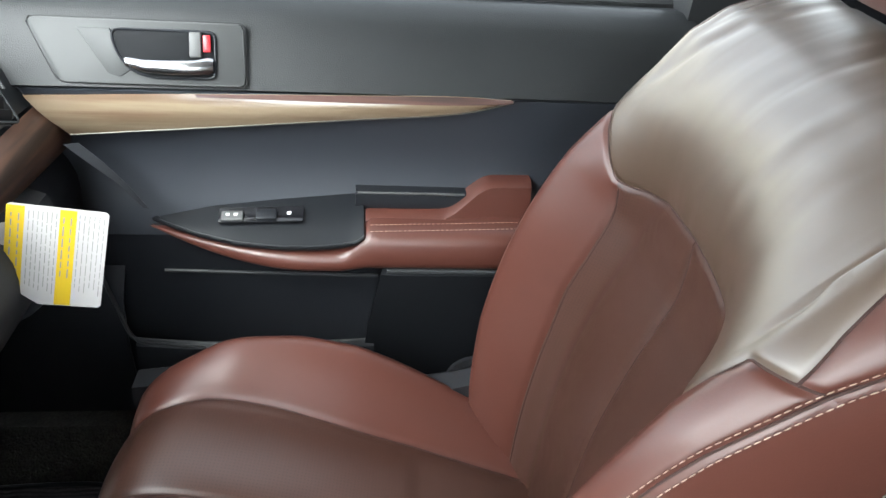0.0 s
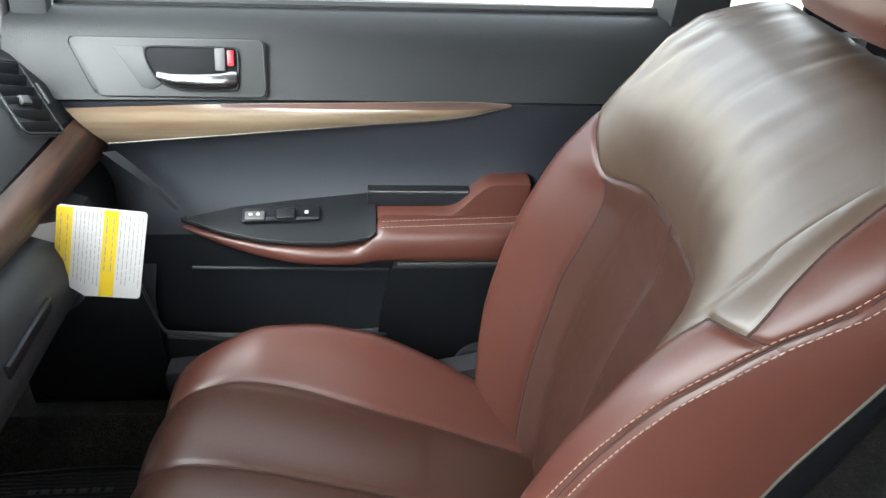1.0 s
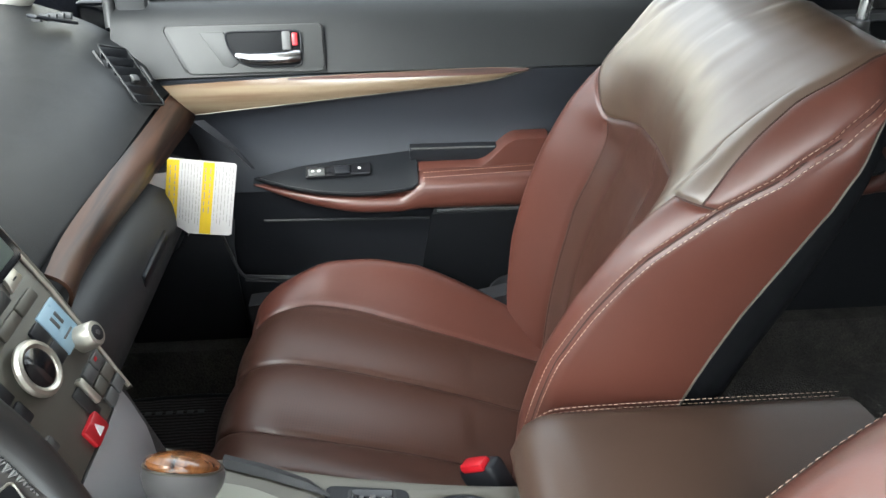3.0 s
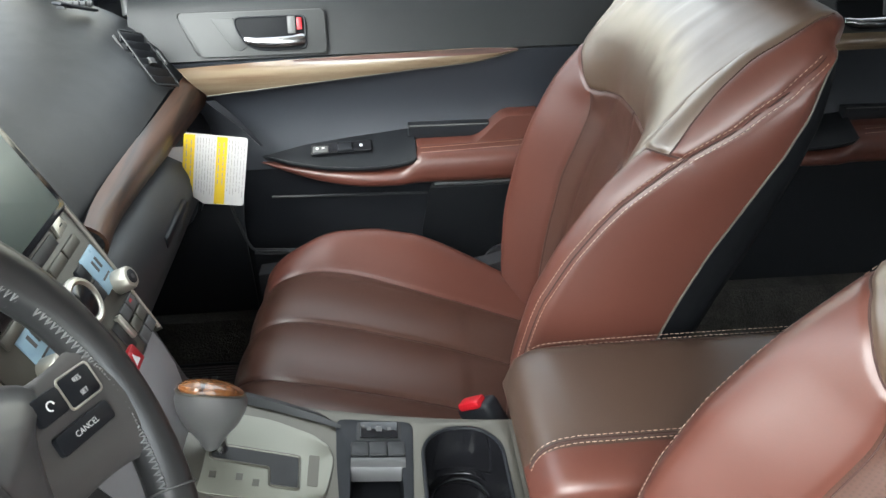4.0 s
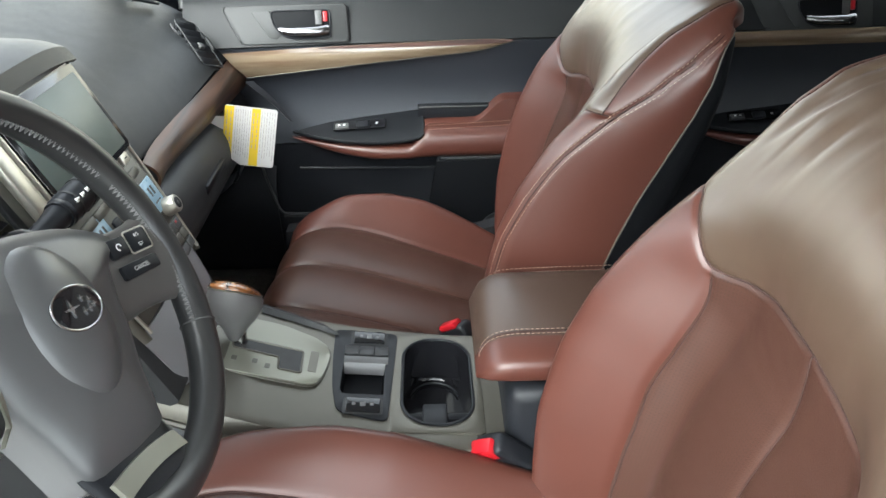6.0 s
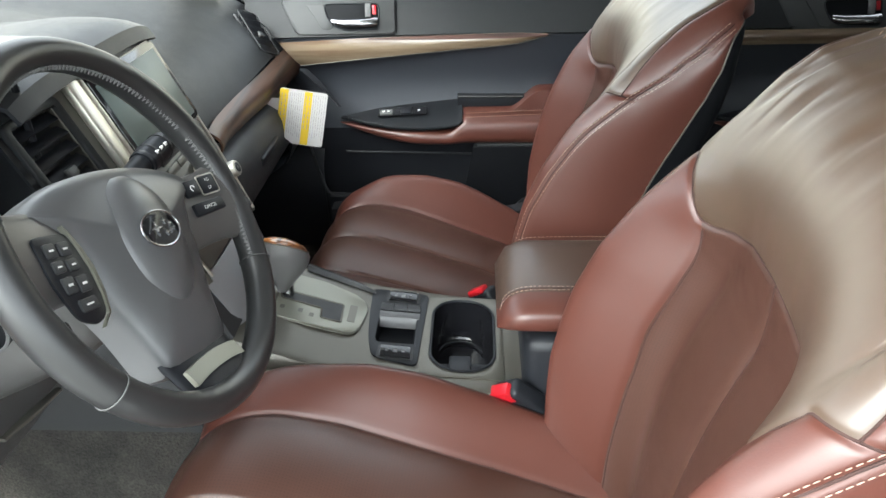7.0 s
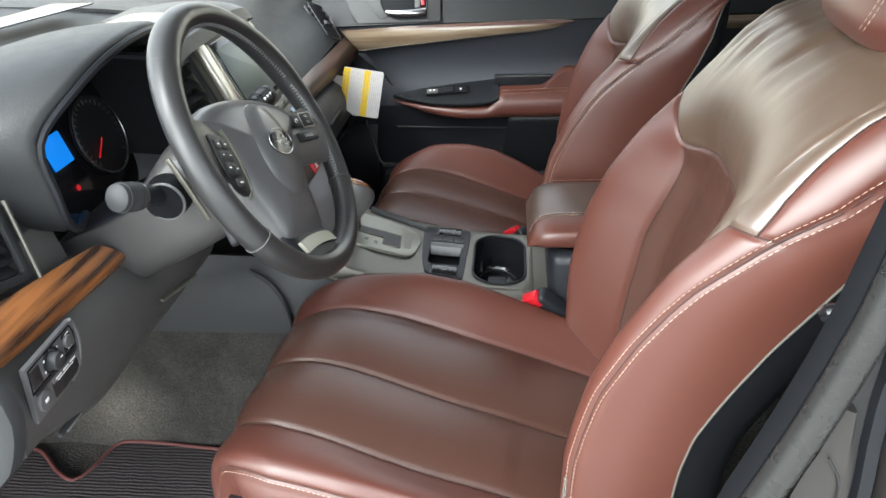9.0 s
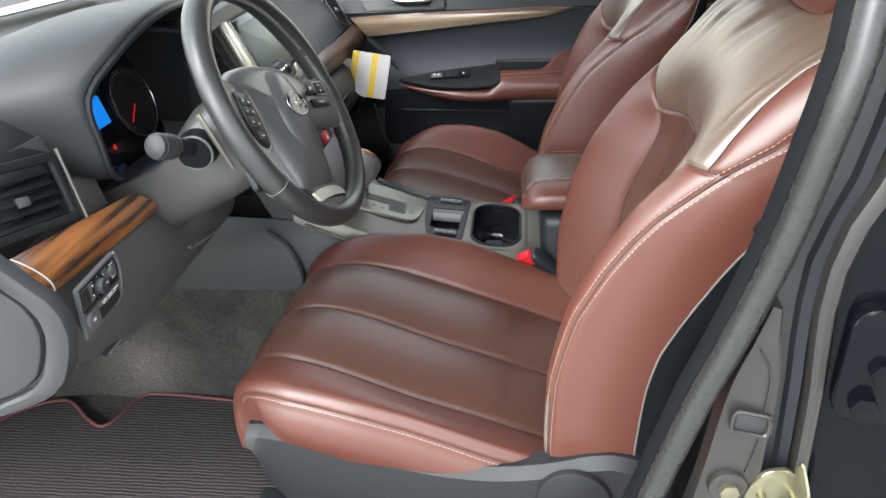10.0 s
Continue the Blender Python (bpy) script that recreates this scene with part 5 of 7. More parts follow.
for y, z0 in ((-0.023, 0.180), (0.1215, 0.164)):
    d = part("heater_display", box((0.036, 0.047, 0.003), on_stack(y, z0, 0.0025), FM.to_3x3(), 0.002), LCD, stack, "pale blue liquid crystal display")
    for k in range(2):
        part("display_digit", box((0.0042, 0.013, 0.0005), on_stack(y - 0.004 + 0.009 * k, z0 + 0.006, 0.0042), FM.to_3x3(), 0.0), SWITCH_GREY, d)
    part("display_digit", box((0.018, 0.0022, 0.0005), on_stack(y, z0 - 0.010, 0.0042), FM.to_3x3(), 0.0), SWITCH_GREY, d)
for k in range(2):
    for y in (0.0925, 0.012):
        part("radio_button", box((0.018, 0.020, 0.005), on_stack(y, 0.176 - 0.023 * k, 0.003), FM.to_3x3(), 0.002), PLASTIC_DARK, stack)
# dials
part("tuner_ring", tube([on_stack(0.055 + 0.022 * math.cos(a), 0.165 + 0.022 * math.sin(a), 0.010) for a in np.linspace(0, 2 * math.pi, 28, endpoint=False)], 0.0045, 8, True), SILVER, stack, "satin silver dial ring")
part("tuner_knob", plate(circle(0.019), 0.013, fm(0.055, 0.165, 0.0), 0.003), GLOSS_BLACK, stack)
for y, z0 in ((-0.038, 0.158), (0.130, 0.138)):
    k = part("heater_knob", loft([[fm(y, z0) @ Vector((r * math.cos(a), r * math.sin(a), h)) for a in np.linspace(0, 2 * math.pi, 26, endpoint=False)] for r, h in ((0.0135, 0.0), (0.0135, 0.008), (0.0128, 0.019), (0.0115, 0.021), (0.009, 0.0215))]), SILVER, stack, "silver temperature knob")
    part("knob_face", plate(circle(0.008, 24), 0.001, fm(y, z0, 0.0212), 0.0004), PLASTIC_DARK, k)
    part("knob_mark", plate(circle(0.003, 12), 0.0004, fm(y, z0, 0.0223), 0.0), SWITCH_GREY, k)
# lower rows of buttons, slider and hazard switch
for i in range(2):
    for j in range(3):
        part("heater_button", box((0.0185, 0.0145, 0.005), on_stack(0.104 + 0.0205 * i, 0.1135 - 0.0165 * j, 0.003), FM.to_3x3(), 0.0015), PLASTIC_GREY if j != 1 else STACK_GREY, stack)
part("button_mark", box((0.005, 0.003, 0.0005), on_stack(0.122, 0.1165, 0.0057), FM.to_3x3(), 0.0), RED, stack)
part("slider_slot", box((0.016, 0.034, 0.003), on_stack(0.076, 0.102, 0.0025), FM.to_3x3(), 0.002), RUBBER, stack)
part("slider_lever", box((0.007, 0.030, 0.008), on_stack(0.085, 0.108, 0.005), FM.to_3x3(), 0.002), SILVER, stack, "silver slide lever")
hz = part("hazard_button", box((0.030, 0.022, 0.007), on_stack(0.058, 0.083, 0.004), FM.to_3x3(), 0.003), RED, stack, "red hazard light button")
part("hazard_mark", plate([(-0.006, -0.005), (0.006, -0.005), (0, 0.006)], 0.0006, fm(0.058, 0.083, 0.0076), 0.0), WHITE, hz)
for k in range(4):
    part("heater_button", box((0.0185, 0.0145, 0.005), on_stack(-0.056 + 0.021 * k, 0.116, 0.003), FM.to_3x3(), 0.0015), PLASTIC_GREY, stack)
# hood over the screen
hood = []
for y in np.linspace(-0.205, 0.165, 22):
    e = 1 - abs((y + 0.02) / 0.19) ** 4
    hood.append([(x, y, z) for x, z in spline([(-0.175, 0.772 - 0.012 * (1 - e)), (-0.180, 0.790 - 0.018 * (1 - e)), (-0.215, 0.805 - 0.022 * (1 - e)), (-0.30, 0.806 - 0.02 * (1 - e)), (-0.40, 0.785)], 12)])
part("screen_hood", sheet(hood, 0.006), PLASTIC, stack)
clock = []
for y in np.linspace(-0.200, -0.030, 10):
    e = 1 - abs((y + 0.02) / 0.19) ** 4
    clock.append([(x, y, z + 0.004) for x, z in spline([(-0.215, 0.805 - 0.022 * (1 - e)), (-0.255, 0.8065 - 0.021 * (1 - e)), (-0.30, 0.806 - 0.02 * (1 - e)), (-0.37, 0.792)], 10)])
part("clock_lens", sheet(clock, 0.003), GLOSS_BLACK, stack, "dark glossy unlit clock lens")
# vent beside the screen
m = plane_at((-0.172, -0.158, 0.700), (-0.42, 0.0, 0.9), (-0.1, -1, 0))
louvre_vent(dash, m, 0.110, 0.080, 6, "centre_vent", tab=-0.015)

# ---- instrument cluster ----
cl = thing("instrument_cluster", (-0.28, -0.32, 0.66), "hooded instrument cluster with lit blue display and round gauges", "instrument cluster")
hoodG = []
H0 = spline([(-0.232, -0.408, 0.640), (-0.216, -0.452, 0.642), (-0.209, -0.478, 0.662), (-0.208, -0.485, 0.70), (-0.212, -0.480, 0.760), (-0.185, -0.43, 0.805), (-0.172, -0.36, 0.828), (-0.172, -0.27, 0.832), (-0.180, -0.205, 0.818), (-0.196, -0.168, 0.775), (-0.200, -0.160, 0.69), (-0.200, -0.165, 0.62)], 48)
for p in H0:
    back = np.array([-0.335, -0.32 + (p[1] + 0.32) * 1.04, 0.64 + (p[2] - 0.64) * 0.72])
    out2 = np.array([-0.44, -0.32 + (p[1] + 0.32) * 1.25, 0.60 + (p[2] - 0.60) * 0.84])
    lipo = p + np.array([-0.010, (p[1] + 0.32) * 0.055, 0.010 if p[2] > 0.70 else 0.0])
    hoodG.append([back * (1 - f) + p * f for f in np.linspace(0, 1, 5)] + [p * 0.5 + lipo * 0.5 + np.array([0.004, 0, 0.002]), lipo] + [lipo * (1 - f) + out2 * f + np.array([0, 0, 0.012 * math.sin(f * math.pi)]) for f in np.linspace(0.15, 1, 7)])
part("cluster_hood", sheet(hoodG), PLASTIC_PAD, cl, "charcoal curved cluster hood")
part("hood_lip", tube([p + np.array([0.001, 0, 0]) for p in H0], 0.0050, 8), PLASTIC_DARK, cl)
CM = plane_at((-0.300, -0.32, 0.675), (0, 1, 0), (-0.30, 0, 1))
part("cluster_face", plate(rounded(0.33, 0.20, 0.05), 0.004, CM @ Matrix.Translation((0, 0, -0.012)), 0.001), GLOSS_BLACK, cl)
for y in (-0.105, 0.105):
    g = part("gauge", plate(circle(0.058), 0.004, CM @ Matrix.Translation((y, 0, -0.006)), 0.001), RUBBER, cl)
    part("gauge_ring", tube([CM @ Vector((y + 0.058 * math.cos(a), 0.058 * math.sin(a), 0.0)) for a in np.linspace(0, 2 * math.pi, 40, endpoint=False)], 0.0022, 8, True), CHROME, g)
    part("needle", box((0.036, 0.0016, 0.002), CM @ Vector((y - 0.020, -0.015, 0.002)), CM.to_3x3() @ Euler((0, 0, radians(37))).to_matrix(), 0.0008), RED_GLOW, g, "red needle")
    for k in range(25):
        a = radians(-45 + 270 * k / 24)
        part("tick", box((0.007 if k % 3 == 0 else 0.004, 0.0012, 0.0006), CM @ Vector((y + 0.050 * math.cos(a), 0.050 * math.sin(a), -0.0016)), CM.to_3x3() @ Euler((0, 0, a)).to_matrix(), 0.0), INK, g)
part("display", box((0.046, 0.044, 0.003), CM @ Vector((0.004, 0.014, -0.004)), CM.to_3x3(), 0.004), BLUE_GLOW, cl, "lit blue information display")
part("warning_light", plate(circle(0.0042, 12), 0.001, CM @ Matrix.Translation((0.006, -0.042, -0.006)), 0.0), RED_GLOW, cl, "lit red warning light")

# ---- driver's side of the dashboard ----
T = spline([(-0.243, -0.686, 0.633), (-0.238, -0.66, 0.631), (-0.226, -0.56, 0.622), (-0.216, -0.47, 0.612), (-0.212, -0.432, 0.606)], 24)
B = spline([(-0.206, -0.686, 0.592), (-0.200, -0.66, 0.590), (-0.198, -0.56, 0.580), (-0.198, -0.47, 0.571), (-0.200, -0.400, 0.565)], 24)
G = [[t * (1 - f) + b * f + np.array([0.012 * math.sin(f * math.pi) ** 0.8, 0, 0.003]) for f in np.linspace(0, 1, 11)] for t, b in zip(T, B)]
part("wood_strip", sheet(G, 0.004), WOOD_DASH, dash, "glossy brown striped wood strip")
part("wood_band", tube([tuple(g) for g in G[2]], 0.0012, 6), SILVER, dash, "thin silver band")
part("dash_face", sheet([[(x - 0.02 * max(0, (-0.5 - y) / 0.2), y, z) for x, z in ((-0.275, 0.72), (-0.262, 0.68), (-0.248, 0.64), (-0.240, 0.605))] for y in np.linspace(-0.70, -0.455, 12)], 0.006), PLASTIC_LOW, dash)
m = plane_at((-0.252, -0.600, 0.678), (0.16, 0.97, -0.18), (-0.35, 0.1, 1))
louvre_vent(dash, m @ Matrix.Rotation(radians(90), 4, "Z"), 0.066, 0.120, 5, tab=-0.004)
part("vent_trim", tube([m @ Vector((0.078, y, 0.004)) for y in (0.046, 0.0, -0.046)], 0.0030, 8), PEWTER, dash, "satin grey vent edge")
knee = []
for y in np.linspace(-0.685, -0.175, 26):
    k = float(smooth01((y + 0.45) / 0.12))
    up = 0.055 * float(smooth01((-0.50 - y) / 0.17))
    knee.append([(x, y, z) for x, z in spline([(-0.205 - 0.02 * max(0, (-0.5 - y) / 0.2), 0.572 + 0.02 * max(0, min(1, (-0.45 - y) / 0.2)) - 0.05 * k), (-0.188, 0.545 - 0.05 * k), (-0.186, 0.50 - 0.03 * k + 0.3 * up), (-0.200, 0.455 + 0.75 * up), (-0.245, 0.415 + up), (-0.34, 0.385 + up), (-0.50, 0.38 + up)], 18)])
kn = part("knee_panel", sheet(knee, 0.006), PLASTIC_LOW, dash, "charcoal lower dash panel")
part("under_dash", sheet([[(x, y, z) for x, z in ((-0.48, 0.39), (-0.75, 0.40), (-1.02, 0.50))] for y in np.linspace(-0.76, -0.14, 6)], 0.006), PLASTIC_DARK, dash)
# switch panel
m = plane_at((-0.181, -0.614, 0.558), (-0.03, 1, 0.0), (0.02, 0, 1)) @ Matrix.Scale(0.80, 4)
sw = part("switch_panel", plate([(-0.066, -0.036), (0.026, -0.036), (0.042, -0.028), (0.054, -0.012), (0.059, 0.008), (0.058, 0.028), (0.052, 0.044), (-0.060, 0.044)], 0.007, m, 0.002), SWITCH_GREY, kn, "grey mirror and dimmer switch panel")
inner = [(-0.060, 0.006), (0.048, 0.006), (0.050, 0.026), (0.045, 0.039), (-0.056, 0.039)]
part("switch_bezel", tube([m @ Vector((x, y, 0.0075)) for x, y in inner], 0.0011, 6, True), GLOSS_BLACK, sw)
part("blank_switch", box((0.022, 0.026, 0.004), m @ Vector((-0.045, 0.022, 0.0065)), m.to_3x3(), 0.002), RUBBER, sw)
part("knob_well", tube([m @ Vector((-0.008 + 0.0165 * math.cos(a), 0.021 + 0.0165 * math.sin(a), 0.0072)) for a in np.linspace(0, 2 * math.pi, 28, endpoint=False)], 0.0016, 6, True), PLASTIC_DARK, sw)
knob = part("mirror_knob", plate(circle(0.0125, 28), 0.014, m @ Matrix.Translation((-0.008, 0.021, 0.006)), 0.003), PLASTIC, sw, "round grey mirror knob")
part("knob_mark", box((0.005, 0.002, 0.0005), m @ Vector((-0.004, 0.025, 0.0202)), m.to_3x3(), 0.0), WHITE, knob)
for k in range(5):
    a = radians(200 - 55 * k)
    part("switch_mark", box((0.003, 0.003, 0.0005), m @ Vector((-0.008 + 0.020 * math.cos(a), 0.021 + 0.0165 * math.sin(a), 0.0085)), m.to_3x3(), 0.0), WHITE, sw)
part("dimmer_well", box((0.019, 0.028, 0.003), m @ Vector((0.032, 0.022, 0.0065)), m.to_3x3(), 0.003), PLASTIC_DARK, sw)
part("dimmer_wheel", plate(circle(0.009, 20), 0.006, m @ Matrix.Translation((0.030, 0.024, 0.007)), 0.002), SWITCH_GREY, sw)
for y in (0.012, 0.034):
    part("switch_mark", box((0.009, 0.0018, 0.0005), m @ Vector((0.034, y, 0.0086)), m.to_3x3(), 0.0), WHITE, sw)
part("card_slot", box((0.104, 0.006, 0.006), m @ Vector((-0.004, 0.0022, 0.0055)), m.to_3x3(), 0.001), RUBBER, sw)
tray = part("coin_tray", box((0.068, 0.026, 0.003), m @ Vector((0.012, -0.018, 0.0065)), m.to_3x3(), 0.004), RUBBER, sw, "dark coin tray")
part("tray_lip", box((0.062, 0.009, 0.006), m @ Vector((0.010, -0.0055, 0.007)), m.to_3x3(), 0.002), SWITCH_GREY, tray)
part("tray_wall", box((0.006, 0.024, 0.006), m @ Vector((0.044, -0.014, 0.0065)), m.to_3x3(), 0.002), SWITCH_GREY, tray)
for k in range(3):
    part("switch_mark", box((0.014, 0.0022, 0.0005), m @ Vector((-0.008 + 0.018 * k, -0.0045, 0.0102)), m.to_3x3(), 0.0), WHITE, sw)
part("switch_mark", box((0.040, 0.0012, 0.0005), m @ Vector((0.008, -0.0085, 0.0102)), m.to_3x3(), 0.0), WHITE, sw)
bb = part("boot_button", plate(circle(0.0145, 24), 0.005, m @ Matrix.Translation((-0.044, -0.015, 0.0065)), 0.003), SWITCH_GREY, sw, "rounded grey push button")
part("switch_mark", box((0.008, 0.005, 0.0005), m @ Vector((-0.045, -0.014, 0.0118)), m.to_3x3(), 0.001), WHITE, bb)
part("panel_trim", tube([m @ Vector((x, y, 0.006)) for x, y in spline([(0.020, -0.036), (0.042, -0.028), (0.054, -0.012), (0.059, 0.008), (0.058, 0.028), (0.051, 0.044)], 20)], 0.0026, 8), SWITCH_GREY, sw, "satin grey curved trim")
rel = part("bonnet_release", box((0.008, 0.046, 0.007), (-0.204, -0.590, 0.462), (0, 25, 0), 0.003), PLASTIC, kn)
part("release_mark", box((0.0015, 0.030, 0.0025), (-0.1985, -0.590, 0.462), (0, 25, 0), 0.0), INK, rel)
# rounded end cap facing the open door
cap = [(-0.60, 0.74), (-0.40, 0.755), (-0.30, 0.725), (-0.245, 0.675), (-0.200, 0.630), (-0.172, 0.60), (-0.165, 0.566), (-0.176, 0.526), (-0.198, 0.487), (-0.245, 0.458), (-0.34, 0.428), (-0.50, 0.424), (-0.60, 0.424)]
capo = [tuple(p) for p in spline(cap, 44)]
m = plane_at((0, -0.690, 0), (1, 0, 0), (0, 0, 1))
rings = []
for f, d in ((1.0, 0.0), (1.0, 0.012), (0.99, 0.017), (0.96, 0.020), (0.91, 0.0215), (0.885, 0.019), (0.875, 0.011), (0.86, 0.011), (0.85, 0.0175), (0.835, 0.0195), (0.5, 0.021), (0.02, 0.022)):
    rings.append([(-0.40 + (x + 0.40) * f, -0.690 - d, 0.565 + (z - 0.565) * f) for x, z in capo])
ec = part("dash_end_cap", loft(rings), PLASTIC, dash, "grey dash end cap")
# windscreen foot and demister slots
part("demister_slot", sheet([[(-0.60, -0.30, 0.802), (-0.56, -0.30, 0.800)], [(-0.52, 0.1, 0.803), (-0.44, 0.1, 0.803)]], 0.002), GLOSS_BLACK, dash)


# ---- steering wheel ----
WC, TILT = Vector((-0.014, -0.320, 0.701)), radians(27.5)
WM0 = plane_at(WC, (0, 1, 0), (-math.sin(TILT), 0, math.cos(TILT)))
WM = WM0 @ Matrix.Rotation(radians(-19), 4, "Z")
wheel = thing("steering_wheel", WC, "black leather steering wheel with silver spokes and a badge", "steering wheel")


def w3(x, y, z=0.0):
    return WM @ Vector((x, y, z))


R = 0.1765
rim = []
for k in range(72):
    a = 2 * math.pi * k / 72
    thick = 0.0155 + 0.0022 * math.exp(-((math.degrees(a) % 360 - 45) / 22) ** 2) + 0.0022 * math.exp(-((math.degrees(a) % 360 - 135) / 22) ** 2)
    ring = []
    for q in range(14):
        b = 2 * math.pi * q / 14
        ring.append(w3((R + thick * math.cos(b)) * math.cos(a), (R + thick * math.cos(b)) * math.sin(a), thick * 1.08 * math.sin(b)))
    rim.append(ring)
part("rim", loft(rim + rim[:1], True, False), WHEEL_LEATHER, wheel, "black leather wrapped rim")
for deg in (34, 146, 220, 335):
    a = radians(deg)
    part("rim_seam", tube([w3((R + 0.0163 * math.cos(b)) * math.cos(a), (R + 0.0163 * math.cos(b)) * math.sin(a), 0.0172 * math.sin(b)) for b in np.linspace(0, 2 * math.pi, 24, endpoint=False)], 0.0008, 6, True), PLASTIC_GREY, wheel)
lace = []
for lo, hi in ((35, 145), (-24, 30), (150, 204)):
    for deg in np.arange(lo, hi, 1.7):
        a = radians(deg)
        lace.append(tube([w3((R - 0.0150) * math.cos(a - 0.007), (R - 0.0150) * math.sin(a - 0.007), 0.008), w3((R - 0.0168) * math.cos(a), (R - 0.0168) * math.sin(a), 0.004), w3((R - 0.0150) * math.cos(a + 0.010), (R - 0.0150) * math.sin(a + 0.010), 0.0085)], 0.0010, 5))
part("lacing", join(lace), LACE, wheel, "grey cross stitching inside the rim")
# hub: domed airbag cover
hub = []
prof_out = [(-0.124, 0.040), (-0.074, 0.060), (0.0, 0.067), (0.074, 0.060), (0.124, 0.040), (0.104, 0.018), (0.088, -0.015), (0.080, -0.045), (0.066, -0.080), (0.056, -0.118), (0.048, -0.134), (0.0, -0.142), (-0.048, -0.134), (-0.056, -0.118), (-0.066, -0.080), (-0.080, -0.045), (-0.088, -0.015), (-0.104, 0.018)]
ho = spline(prof_out + prof_out[:1], 91)[:-1]
for f, z in ((0.98, -0.010), (1.0, 0.014), (0.985, 0.022), (0.93, 0.030), (0.78, 0.037), (0.5, 0.042), (0.25, 0.044), (0.02, 0.0445)):
    hub.append([w3(x * f, -0.012 + (y + 0.012) * f, z - 0.036) for x, y in ho])
part("airbag_cover", loft(hub), AIRBAG, wheel, "charcoal airbag cover")
dome = []
for f, z in ((1.0, 0.030), (0.97, 0.0395), (0.85, 0.0465), (0.5, 0.0515), (0.02, 0.0525)):
    dome.append([w3(0.050 * f * math.cos(a) * (1 - 0.12 * (1 - math.sin(a)) / 2), -0.014 + 0.068 * f * math.sin(a), z - 0.036) for a in np.linspace(0, 2 * math.pi, 36, endpoint=False)])
part("badge_dome", loft(dome), AIRBAG, wheel)
badge = part("badge", plate([(0.0285 * math.cos(a), 0.0175 * math.sin(a)) for a in np.linspace(0, 2 * math.pi, 36, endpoint=False)], 0.002, WM @ Matrix.Translation((0, -0.008, 0.0158)), 0.0006), GLOSS_BLACK, wheel, "oval chrome-rimmed badge with star shapes")
part("badge_rim", tube([w3(0.0285 * math.cos(a), -0.008 + 0.0175 * math.sin(a), 0.0175) for a in np.linspace(0, 2 * math.pi, 36, endpoint=False)], 0.0011, 8, True), CHROME, badge)
for x, y, s in ((-0.009, 0.001, 0.0115), (0.009, 0.007, 0.0052), (0.017, 0.003, 0.0052), (0.014, -0.005, 0.0052), (0.006, -0.006, 0.0052), (0.021, -0.003, 0.0045)):
    star = [((s if k % 2 == 0 else s * 0.22) * math.cos(math.pi * k / 4), 0.8 * (s if k % 2 == 0 else s * 0.22) * math.sin(math.pi * k / 4)) for k in range(8)]
    part("badge_star", plate(star, 0.0012, WM @ Matrix.Translation((x * 0.84, -0.008 + y * 0.84, 0.0178)) @ Matrix.Scale(0.84, 4), 0.0), CHROME, badge)
